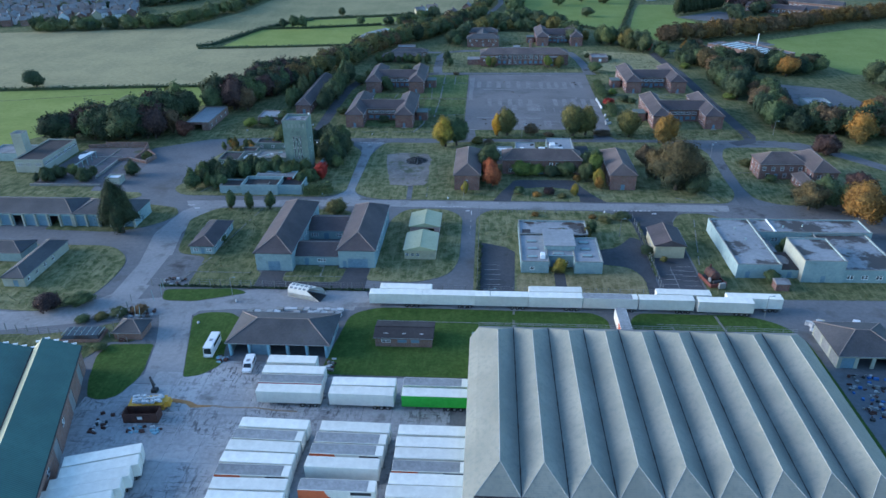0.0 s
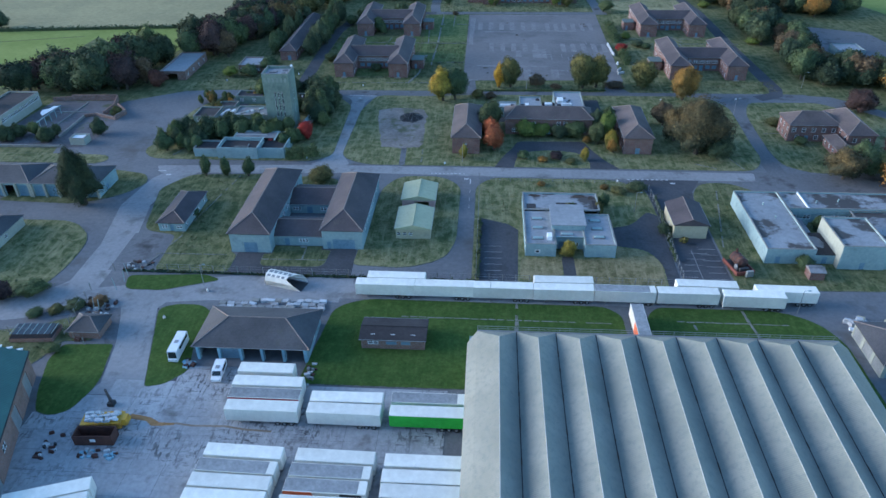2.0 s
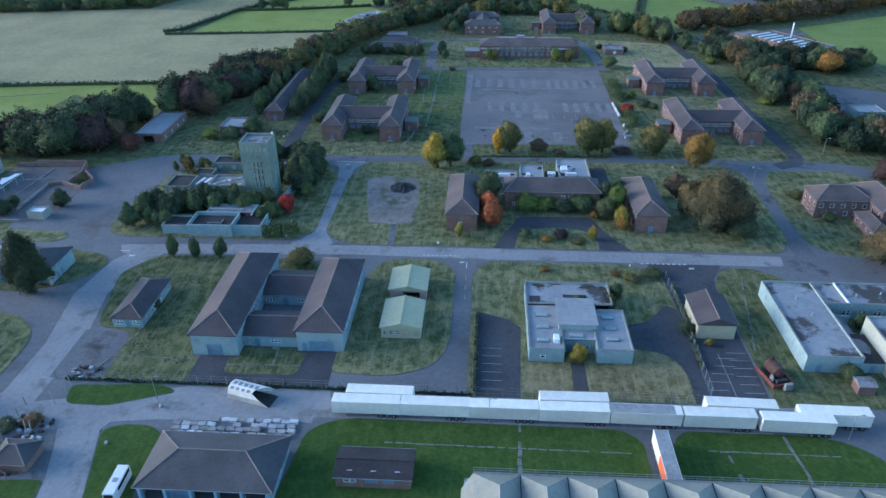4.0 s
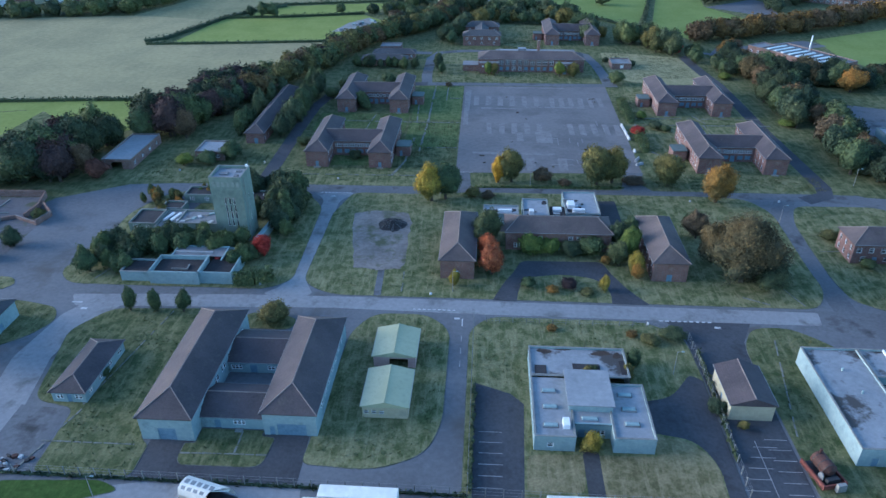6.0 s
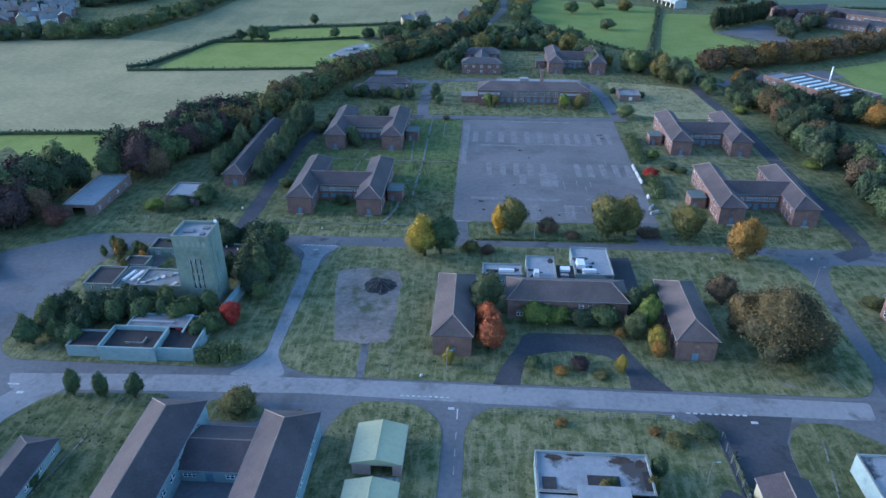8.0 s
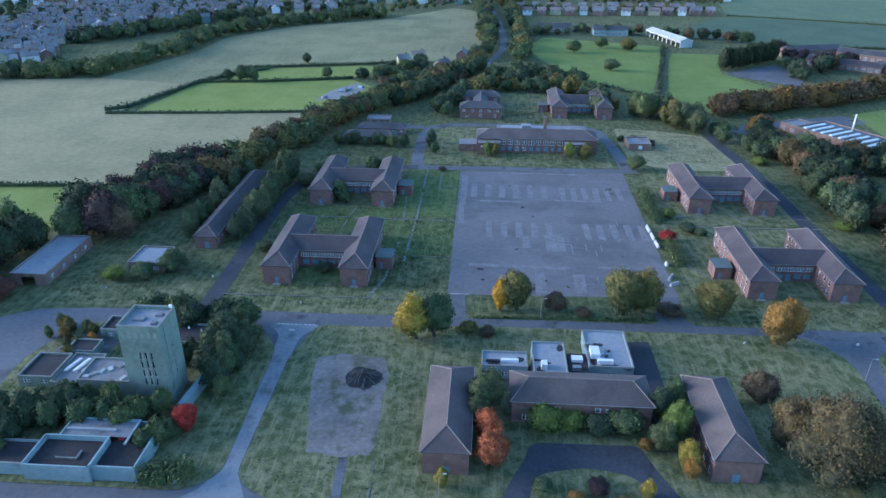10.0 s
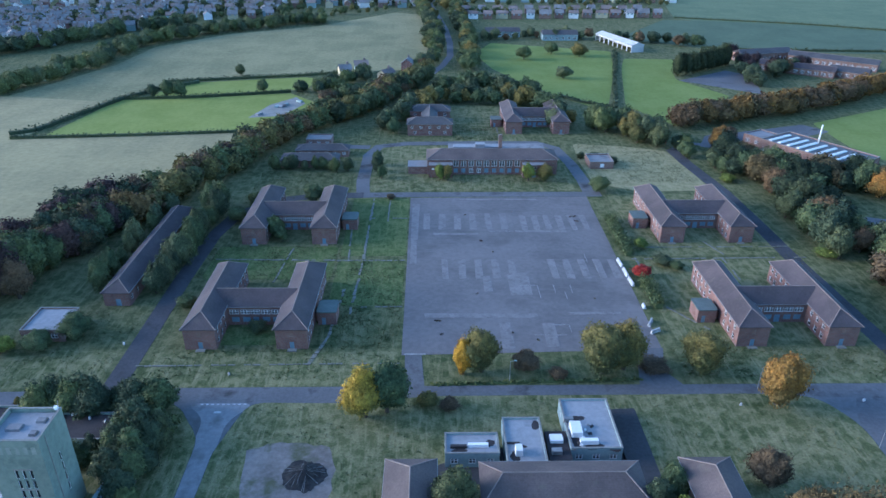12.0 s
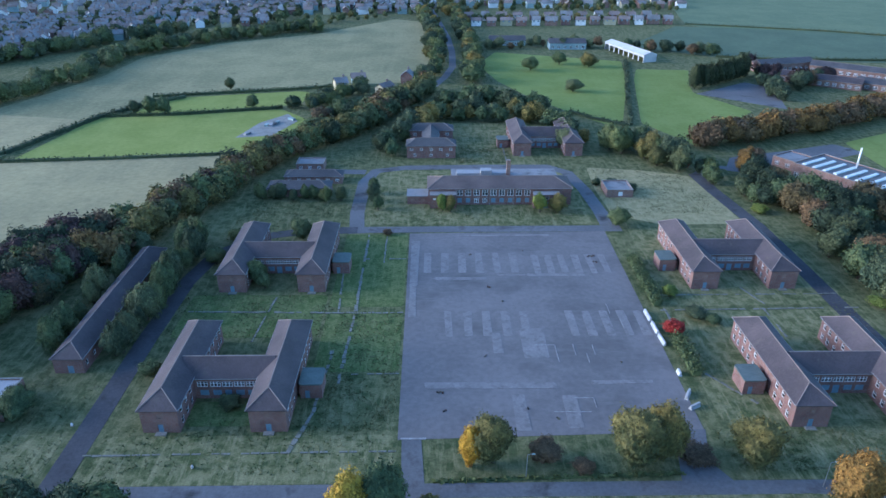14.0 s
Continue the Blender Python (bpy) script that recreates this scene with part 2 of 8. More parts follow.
FIELD_HAZED = grass_mat("dull_far_field", [(0.09, 0.125, 0.08), (0.11, 0.148, 0.092), (0.09, 0.125, 0.08), (0.115, 0.152, 0.095)], 0.01, 0.04, 0.3, 0.05, 0.45)
FIELD_OLIVE = grass_mat("olive_stubble_field", [(0.2, 0.195, 0.105), (0.27, 0.252, 0.135), (0.2, 0.195, 0.105), (0.3, 0.275, 0.15)], 0.008, 0.03, 0.4, 0.08, 0.7)
EARTH = surf("bare_ground", (0.14, 0.122, 0.108), (0.26, 0.228, 0.205), 0.14, 0.9, 0.95, stain=(0.095, 0.1, 0.052), stain_scale=0.16, stain_at=(0.5, 0.62))
SCORCH = surf("burnt_heap", (0.02, 0.02, 0.022), (0.06, 0.055, 0.05), 0.5, 2.0, 0.95)
TILE = roof_mat("brown_roof_tiles", (0.053, 0.043, 0.048), (0.088, 0.07, 0.074))
STRAW = grass_mat("straw_grass", [(0.22, 0.205, 0.105), (0.31, 0.28, 0.15), (0.18, 0.175, 0.085), (0.36, 0.32, 0.18)])
DRY = grass_mat("dry_brown_grass", [(0.13, 0.115, 0.055), (0.23, 0.2, 0.105), (0.1, 0.1, 0.045), (0.31, 0.26, 0.15)])
TILE_RED = roof_mat("red_brown_roof_tiles", (0.08, 0.063, 0.062), (0.13, 0.1, 0.094))
SLATE = roof_mat("dark_slate", (0.05, 0.05, 0.056), (0.085, 0.083, 0.088), moss=(0.08, 0.08, 0.06))
RIDGE = surf("ridge_tile", (0.17, 0.14, 0.13), (0.25, 0.205, 0.19), 0.5, 3, 0.85)
BRICK = brick_mat("red_brick", (0.165, 0.08, 0.068), (0.225, 0.112, 0.092), (0.22, 0.188, 0.172))
BRICK_BROWN = brick_mat("brown_brick", (0.2, 0.11, 0.085), (0.26, 0.15, 0.115), (0.26, 0.22, 0.2))
RENDER = surf("pale_blue_render", (0.215, 0.3, 0.315), (0.31, 0.4, 0.405), 0.12, 1.2, 0.9, stain=(0.17, 0.235, 0.24), stain_scale=0.35, stain_at=(0.58, 0.72))
RENDER_GREEN = surf("greenish_concrete", (0.14, 0.19, 0.165), (0.215, 0.275, 0.235), 0.12, 1.0, 0.9, stain=(0.11, 0.15, 0.13), stain_scale=0.3)
CREAM = surf("cream_render", (0.4, 0.355, 0.24), (0.5, 0.45, 0.31), 0.15, 1.4, 0.9, stain=(0.35, 0.33, 0.24), stain_scale=0.4)
PINK = surf("faded_pink_boards", (0.4, 0.27, 0.25), (0.5, 0.36, 0.33), 0.2, 1.4, 0.85)
FELT_PALE = surf("pale_roof_felt", (0.235, 0.245, 0.26), (0.33, 0.335, 0.35), 0.1, 0.9, 0.7, stain=(0.2, 0.21, 0.22), stain_scale=0.22, stain_at=(0.6, 0.72))
FELT_MOSSY = surf("moss_stained_felt", (0.2, 0.208, 0.222), (0.31, 0.315, 0.328), 0.1, 0.9, 0.65, stain=(0.06, 0.05, 0.045), stain_scale=0.13, stain_at=(0.47, 0.54))
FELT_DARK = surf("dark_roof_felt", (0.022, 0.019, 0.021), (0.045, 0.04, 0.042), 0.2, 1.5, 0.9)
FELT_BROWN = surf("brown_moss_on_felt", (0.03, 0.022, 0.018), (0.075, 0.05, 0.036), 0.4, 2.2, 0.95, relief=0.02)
FELT_GREY = surf("grey_roof_felt", (0.16, 0.165, 0.175), (0.24, 0.24, 0.25), 0.15, 1.2, 0.8, stain=(0.1, 0.1, 0.1), stain_scale=0.25)
SHEET_GREEN = ribbed("pale_green_sheet_roof", (0.36, 0.37, 0.225), (0.445, 0.45, 0.285), "Y", stain=(0.31, 0.32, 0.21))
SHEET_SHED = ribbed("grey_sheet_roof", (0.195, 0.2, 0.168), (0.265, 0.263, 0.22), "Y", 0.35, 0.55, stain=(0.14, 0.16, 0.15))
SHEET_TEAL = ribbed("teal_sheet_roof", (0.042, 0.105, 0.09), (0.062, 0.145, 0.122), "Y", 0.4, 0.5, stain=(0.04, 0.095, 0.08))
WHITE = surf("white_paint", (0.7, 0.71, 0.72), (0.82, 0.83, 0.84), 0.2, 1.5, 0.5, relief=0.0, obj=True, vary=0.08)
TRAILER_WHITE = surf("trailer_white_panel", (0.68, 0.655, 0.585), (0.84, 0.815, 0.735), 0.25, 0.8, 0.5, relief=0.01, obj=True, vary=0.1, stain=(0.48, 0.47, 0.45), stain_scale=0.5, stain_at=(0.6, 0.8))
TRAILER_GREY = surf("dirty_trailer_roof", (0.2, 0.205, 0.21), (0.33, 0.335, 0.34), 0.2, 1.6, 0.7, relief=0.01, obj=True, vary=0.15)
GREEN_CURTAIN = surf("bright_green_curtain", (0.05, 0.36, 0.03), (0.08, 0.46, 0.05), 0.4, 1.5, 0.55, relief=0.02, obj=True)
ORANGE = surf("orange_panel", (0.6, 0.12, 0.04), (0.7, 0.17, 0.06), 0.4, 2, 0.5, relief=0.0, obj=True)
RED = surf("red_panel", (0.42, 0.03, 0.035), (0.52, 0.05, 0.05), 0.4, 2, 0.5, relief=0.0, obj=True)
YELLOW = surf("yellow_steel", (0.5, 0.27, 0.02), (0.62, 0.36, 0.04), 0.6, 3, 0.55, relief=0.0, obj=True, stain=(0.2, 0.1, 0.04))
RUST = surf("rusty_steel", (0.045, 0.02, 0.016), (0.1, 0.042, 0.03), 0.6, 3, 0.8, obj=True)
BLUE_DOOR = surf("blue_grey_door", (0.12, 0.2, 0.27), (0.17, 0.27, 0.34), 0.5, 2, 0.6, relief=0.0)
BLUE_PAINT = surf("light_blue_paint", (0.2, 0.36, 0.45), (0.28, 0.45, 0.54), 0.5, 2, 0.7, relief=0.0)
BLUE_TARP = surf("blue_tarpaulin", (0.03, 0.1, 0.3), (0.05, 0.15, 0.4), 0.8, 2, 0.5)
STEEL = surf("grey_steel", (0.2, 0.21, 0.215), (0.3, 0.31, 0.31), 0.5, 3, 0.5, 0.3, relief=0.0)
DARK_STEEL = surf("dark_chassis", (0.02, 0.02, 0.022), (0.045, 0.045, 0.048), 0.5, 3, 0.7, relief=0.0)
RUBBER = surf("tyre_rubber", (0.018, 0.018, 0.018), (0.03, 0.03, 0.03), 1, 4, 0.9, relief=0.0)
GLASS = glass_mat("window_glass")
ROOFLIGHT = surf("milky_rooflight", (0.5, 0.54, 0.55), (0.64, 0.67, 0.68), 0.4, 2, 0.35, relief=0.0)
GLASS_SKY = glass_mat("rooflight_glass", (0.25, 0.32, 0.36))
BARK = surf("bark", (0.05, 0.04, 0.03), (0.1, 0.085, 0.065), 0.5, 4, 0.95, obj=True)
STONE = surf("pale_rubble", (0.35, 0.36, 0.37), (0.55, 0.56, 0.57), 0.5, 3, 0.9, vary=0.2)
LINEPAINT = surf("faded_line_paint", (0.2, 0.195, 0.195), (0.36, 0.355, 0.35), 0.5, 2, 0.85, relief=0.0)
ROADPAINT = surf("worn_road_paint", (0.35, 0.35, 0.35), (0.6, 0.6, 0.6), 0.5, 3, 0.8, relief=0.0)
LEAVES = {
    "green": leaf_mat("green_leaves", [(0.058, 0.082, 0.04), (0.086, 0.115, 0.054), (0.12, 0.15, 0.072)]),
    "dark": leaf_mat("dark_green_leaves", [(0.042, 0.06, 0.036), (0.062, 0.083, 0.048), (0.088, 0.11, 0.062)]),
    "deep": leaf_mat("deep_green_leaves", [(0.024, 0.037, 0.024), (0.036, 0.051, 0.031), (0.052, 0.07, 0.04)]),
    "lime": leaf_mat("light_green_leaves", [(0.085, 0.115, 0.03), (0.125, 0.165, 0.042), (0.175, 0.21, 0.058)]),
    "olive": leaf_mat("olive_leaves", [(0.09, 0.085, 0.035), (0.135, 0.12, 0.045), (0.185, 0.16, 0.06)], (0.085, 0.095, 0.04)),
    "yellow": leaf_mat("yellow_autumn_leaves", [(0.17, 0.135, 0.03), (0.26, 0.2, 0.038), (0.36, 0.27, 0.05)], (0.16, 0.15, 0.045)),
    "orange": leaf_mat("orange_autumn_leaves", [(0.18, 0.1, 0.032), (0.26, 0.14, 0.038), (0.34, 0.19, 0.05)], (0.15, 0.11, 0.042)),
    "fire": leaf_mat("flame_red_leaves", [(0.27, 0.065, 0.035), (0.37, 0.105, 0.05), (0.45, 0.155, 0.065)]),
    "red": leaf_mat("red_leaves", [(0.15, 0.02, 0.02), (0.24, 0.032, 0.03), (0.33, 0.05, 0.042)]),
    "brown": leaf_mat("rust_brown_leaves", [(0.078, 0.058, 0.038), (0.112, 0.08, 0.05), (0.15, 0.106, 0.064)]),
    "gold": leaf_mat("golden_leaves", [(0.28, 0.16, 0.025), (0.42, 0.24, 0.03), (0.54, 0.33, 0.045)]),
    "umber": leaf_mat("umber_autumn_leaves", [(0.078, 0.062, 0.034), (0.112, 0.086, 0.043), (0.15, 0.112, 0.054)], (0.055, 0.058, 0.036)),
    "maroon": leaf_mat("maroon_leaves", [(0.085, 0.042, 0.034), (0.12, 0.056, 0.044), (0.16, 0.075, 0.056)]),
    "russet": leaf_mat("russet_avenue_leaves", [(0.12, 0.075, 0.03), (0.18, 0.108, 0.038), (0.24, 0.142, 0.046)]),
    "grey": leaf_mat("grey_green_leaves", [(0.07, 0.088, 0.05), (0.1, 0.122, 0.066), (0.14, 0.162, 0.086)]),
    "purple": leaf_mat("dark_purple_leaves", [(0.042, 0.03, 0.03), (0.06, 0.04, 0.04), (0.085, 0.054, 0.052)]),
}


# ---- mesh tools ----
class Shape:
    """Vertices and faces, gathered piece by piece."""

    def __init__(self):
        self.v, self.f = [], []

    def face(self, *pts):
        k = len(self.v)
        self.v += [tuple(p) for p in pts]
        self.f.append(tuple(range(k, k + len(pts))))
        return self

    def box(self, x0, x1, y0, y1, z0, z1, taper=0.0):
        k, t = len(self.v), taper
        self.v += [(x0, y0, z0), (x1, y0, z0), (x1, y1, z0), (x0, y1, z0), (x0 + t, y0 + t, z1), (x1 - t, y0 + t, z1), (x1 - t, y1 - t, z1), (x0 + t, y1 - t, z1)]
        self.f += [tuple(k + i for i in q) for q in ((3, 2, 1, 0), (4, 5, 6, 7), (0, 1, 5, 4), (1, 2, 6, 5), (2, 3, 7, 6), (3, 0, 4, 7))]
        return self

    def prism(self, pts, z0, z1):
        k, n = len(self.v), len(pts)
        self.v += [(x, y, z0) for x, y in pts] + [(x, y, z1) for x, y in pts]
        self.f += [tuple(range(k + n, k + 2 * n)), tuple(range(k + n - 1, k - 1, -1))]
        self.f += [(k + i, k + (i + 1) % n, k + n + (i + 1) % n, k + n + i) for i in range(n)]
        return self

    def tube(self, a, b, r0, r1=None, n=6):
        r1 = r0 if r1 is None else r1
        a, b = Vector(a), Vector(b)
        d = (b - a).normalized()
        u = d.orthogonal().normalized()
        w = d.cross(u)
        k = len(self.v)
        for p, r in ((a, r0), (b, r1)):
            self.v += [tuple(p + (u * math.cos(6.2832 * i / n) + w * math.sin(6.2832 * i / n)) * r) for i in range(n)]
        self.f += [(k + i, k + (i + 1) % n, k + n + (i + 1) % n, k + n + i) for i in range(n)]
        self.f += [tuple(range(k + n - 1, k - 1, -1)), tuple(range(k + n, k + 2 * n))]
        return self

    def mesh(self, name, material, smooth=False):
        me = bpy.data.meshes.new(name)
        me.from_pydata(self.v, [], self.f)
        me.materials.append(material)
        if smooth:
            me.polygons.foreach_set("use_smooth", [True] * len(me.polygons))
        me.update()
        return me


def part(name, shape, material, parent, label="", at=None, smooth=False):
    """One mesh under a thing or a part. shape: a Shape or a shared mesh."""
    me = shape if isinstance(shape, bpy.types.Mesh) else shape.mesh(name, material, smooth)
    ob = new(name, me)
    ob.parent = parent
    if at is not None:
        ob.matrix_basis = at
    if label:
        ob["label"] = label
    return ob


def thing(name, m, label, category, group="", kind=""):
    ob = new(name)
    ob.empty_display_size = 0.3
    ob.matrix_basis = m
    return tagged(ob, label, category, group, kind)


def single(name, shape, material, label, category, group="", kind="", at=None, smooth=False):
    ob = new(name, shape.mesh(name, material, smooth))
    if at is not None:
        ob.matrix_basis = at
    return tagged(ob, label, category, group, kind)


def rounded(pts, r, n=5):
    """A polygon with its corners rounded to radius r (or a radius for each corner)."""
    out, k = [], len(pts)
    for i in range(k):
        p, a, b = Vector(pts[i]), Vector(pts[i - 1]), Vector(pts[(i + 1) % k])
        rr = r[i] if isinstance(r, (list, tuple)) else r
        u, w = (a - p), (b - p)
        d = min(rr, u.length * 0.45, w.length * 0.45)
        if d < 0.05:
            out.append(tuple(p))
            continue
        s, e = p + u.normalized() * d, p + w.normalized() * d
        for j in range(n + 1):
            t = j / n
            out.append(tuple(s * (1 - t) ** 2 + p * 2 * t * (1 - t) + e * t * t))
    return out


def inset(pts, d):
    """Polygon drawn in by d (positive: inwards for counter-clockwise)."""
    out, k = [], len(pts)
    for i in range(k):
        p, a, b = Vector(pts[i]), Vector(pts[i - 1]), Vector(pts[(i + 1) % k])
        n1, n2 = Vector((-(p - a).y, (p - a).x)), Vector((-(b - p).y, (b - p).x))
        n1 = n1.normalized() if n1.length > 1e-6 else n2.normalized()
        n2 = n2.normalized() if n2.length > 1e-6 else n1
        m = (n1 + n2)
        m = m.normalized() if m.length > 1e-6 else n1
        out.append(tuple(p + m * d / max(0.5, m.dot(n1))))
    return out


def ccw(pts):
    area = sum(pts[i - 1][0] * p[1] - p[0] * pts[i - 1][1] for i, p in enumerate(pts))
    return pts if area > 0 else pts[::-1]


def ribbon(line, width):
    """The outline of a strip along a line of points."""
    left, right, k = [], [], len(line)
    for i in range(k):
        p = Vector(line[i])
        d = (Vector(line[min(i + 1, k - 1)]) - Vector(line[max(i - 1, 0)])).normalized()
        s = Vector((-d.y, d.x)) * width / 2
        left.append(tuple(p + s)), right.append(tuple(p - s))
    return right + left[::-1]


# ---- ground ----
def slab(name, pts, z0, z1, material, label, category, group=""):
    return single(name, Shape().prism(ccw(pts), z0, z1), material, label, category, group, "structure")


g = Shape()
for i in range(40):
    for j in range(40):
        x0, x1, y0, y1 = -4000 + 200 * i, -3800 + 200 * i, -3000 + 200 * j, -2800 + 200 * j
        g.face((x0, y0, 0), (x1, y0, 0), (x1, y1, 0), (x0, y1, 0))
single("ground", g, GRASS, "rough green and straw-coloured grass ground of the camp", "ground", kind="structure")

slab("road_base", [(-96, 30), (100, 30), (104, 150), (122, 160), (132, 215), (128, 276), (118, 282.6), (-66, 282.2), (-104, 281), (-118, 279.5), (-137, 268), (-146, 250), (-140, 216), (-165, 213), (-165, 184), (-142, 180), (-165, 150), (-165, 128), (-112, 134.5), (-96, 128)],
     -0.5, 0.03, ASPHALT_OLD, "worn grey asphalt of the camp roads and plaza", "road")
slab("road_main", rounded([(-103, 215), (-60, 217), (-30, 217.4), (80, 216.5), (79, 211.2), (0, 211.5), (-36, 212.4), (-100, 210)], 1.0), 0.03, 0.05, ROADCON, "pale concrete main road across the camp", "road")
slab("road_east", [(73, 216.8), (82, 217.4), (97, 216.6), (122, 216), (122, 204), (98, 205), (73, 210.8)], 0.03, 0.045, ASPHALT, "dark asphalt stretch of the main road", "road")
slab("road_north", [(-66, 282.3), (40, 282.8), (112, 282.8), (126, 279.5), (126, 276), (110, 277), (80, 278.4), (36, 279), (-2, 279), (-24, 276.6), (-66, 277.2)], 0.03, 0.045, ASPHALT, "grey asphalt cross road with worn surface", "road")
slab("road_east_lane", ribbon([(87, 215), (86.6, 232), (87.4, 250), (88.2, 264), (90.6, 272), (94, 278)], 5.6), 0.03, 0.046, ASPHALT, "narrow grey asphalt lane between grass plots", "road")
slab("road_link", rounded([(-51.2, 221), (-50.8, 272), (-56, 277), (-41, 277), (-45.8, 271), (-45.8, 224), (-42, 217.2), (-56, 217.2)], 3), 0.03, 0.047, ROADCON, "pale worn lane linking two camp roads", "road")
slab("road_south_lane", rounded([(-7, 209), (-7.1, 180), (-7.6, 171), (-11, 165), (-20, 161), (-31, 159.5), (-31, 154.5), (0, 154.5), (-1.5, 165), (-2.6, 176), (-2.5, 207), (1, 211.3), (-11, 211.3)], 2.5), 0.03, 0.046, ASPHALT_OLD, "grey asphalt lane with broken white line", "road")
slab("road_drive_west", ribbon([(-165, 142), (-120, 139.5), (-104, 143), (-95, 152), (-95, 170), (-99, 190), (-97, 205), (-92, 213)], 8.5), 0.03, 0.046, ROADCON, "pale worn concrete road curving through the camp", "road")
slab("road_carpark", [(46.8, 158), (58, 158), (58.2, 196), (59, 204), (62.5, 211.2), (43, 211.2), (46, 205), (46.8, 190)], 0.03, 0.044, ASPHALT_MID, "dark asphalt parking lane with white bays", "road")
slab("road_yard", [(-96, 150), (-60, 157.4), (-33, 157.6), (62, 157), (62, 149.6), (-33, 149.6), (-33, 148), (-63, 147.5), (-75, 146), (-96, 140)], 0.03, 0.042, ROADCON, "pale concrete yard road", "road")

ISLANDS = [
    (GRASS, [(-91, 177), (-96, 200), (-90, 209.3), (-64.6, 210.6), (-64.4, 168), (-62.2, 166), (-62.2, 158.3), (-80.6, 158.3), (-81.4, 174.8)], [3, 3, 3, 3, 0.3, 0.5, 2, 2, 2]),
    (GRASS, [(-55.6, 161.6), (-39.4, 161.8), (-38.8, 169.2), (-41.4, 169.6), (-41.4, 171), (-53.6, 171), (-53.6, 167.2), (-55.6, 167.0)], [2.4, 2.4, 0.5, 0.3, 0.3, 0.3, 0.3, 0.5]),
    (GRASS, [(-58, 203), (-44.5, 203), (-43.5, 207), (-48, 209.5), (-56, 209.5)], 2),
    (GRASS_PALE, [(-32.5, 163), (-30.3, 203), (-26, 210.8), (-13, 210.9), (-7.3, 205), (-7.3, 175), (-10, 166.5), (-19, 162.3)], [2, 3, 4, 5, 5, 4, 4, 4]),
    (GRASS_PALE, [(-3.1, 157), (-3.1, 205), (1.4, 210.7), (38, 210.7), (46, 205), (46.6, 190), (46.2, 157)], [0.5, 3, 4, 4, 4, 2, 0.5]),
    (GRASS, [(58.6, 157), (58.4, 202), (62, 209.6), (71, 210), (77, 205), (82, 199), (112, 199), (112, 158)], [1, 3, 5, 4, 3, 2, 2, 2]),
    (GRASS_PALE, [(-46.4, 223), (-46.2, 262), (-42.5, 277.2), (-24, 276.8), (-2, 279.1), (36, 279.2), (68, 279.4), (82, 278.2), (87, 269), (86.2, 250), (85.4, 236), (85.6, 226), (81, 217.8), (-38, 218)], [5, 2, 4, 2, 2, 2, 2, 4, 5, 6, 6, 5, 4, 4]),
    (GRASS_PALE, [(-107, 219.6), (-112.5, 226), (-107, 238), (-109, 258), (-103, 272), (-96, 275.8), (-58, 277.3), (-50.2, 266), (-49.2, 224), (-55, 219.6)], [4, 5, 4, 5, 4, 3, 4, 3, 4, 4]),
    (GRASS_PALE, [(-164, 215.6), (-123, 215.4), (-120, 218.4), (-122.6, 221.8), (-138, 222.4), (-164, 221.6)], [1, 2, 2, 2, 3, 1]),
    (GRASS, [(-140, 208), (-116, 212), (-103.5, 209), (-101, 203), (-105.5, 195.8), (-113, 191.5), (-118, 190), (-140, 191)], [2, 5, 5, 5, 6, 4, 2, 1]),
    (GRASS_PALE, [(-142, 181), (-112, 181), (-103.5, 173), (-102.6, 160), (-104.5, 149.5), (-113, 144), (-142, 146)], [1, 5, 5, 5, 6, 4, 2]),
    (LAWN, [(-86, 156.4), (-67, 157.6), (-62.5, 155.4), (-75.5, 150.6), (-84.5, 150.8)], 2),
    (LAWN, [(-73.4, 144), (-70, 145.8), (-63.7, 145.8), (-60.6, 143), (-60.4, 131), (-58.8, 124.5), (-62.4, 120.2), (-66.2, 119.3)], [2, 3, 3, 1, 1, 2, 3, 1]),
    (LAWN, [(-77.9, 131.6), (-88.6, 131), (-89.4, 126), (-86.6, 117), (-84.2, 112), (-81, 110.9), (-77.6, 112.4), (-75.4, 119.8)], [1, 1, 1, 1, 1, 1.5, 2, 3]),
    (LAWN, [(-36.4, 121.7), (-3.2, 121.7), (-3.2, 131), (31, 131), (30.5, 146.4), (27, 149.3), (-26.5, 149.8), (-33.6, 146.6)], [1.5, 0, 0, 0, 4, 4, 3, 4]),
    (LAWN, [(36, 128), (35.6, 146), (38.5, 149.6), (65, 149.4), (72, 146), (75.5, 139), (75.8, 118), (76.2, 60), (66, 60), (66, 128)], [0, 3, 3, 6, 5, 4, 6, 0.5, 0, 0]),
    (GRASS_PALE, [(90.4, 222), (89.4, 232), (90.2, 250), (91.2, 263), (95, 274), (120, 274.4), (131, 264), (140, 244), (130, 219), (98, 217)], [3, 4, 5, 4, 4, 4, 4, 4, 4, 4]),
    (LAWN, [(-19, 60), (-3.2, 60), (-3.2, 83), (-11, 82.6), (-17, 80)], [1, 0, 0, 3, 3]),
    (GRASS, [(-165, 127), (-112, 133.4), (-98, 136.5), (-91, 140.5), (-84, 140.5), (-83, 132.4), (-89.6, 131.8), (-91, 126), (-97, 118), (-165, 100)], [1, 2, 3, 3, 2, 1, 1, 2, 2, 1]),
]
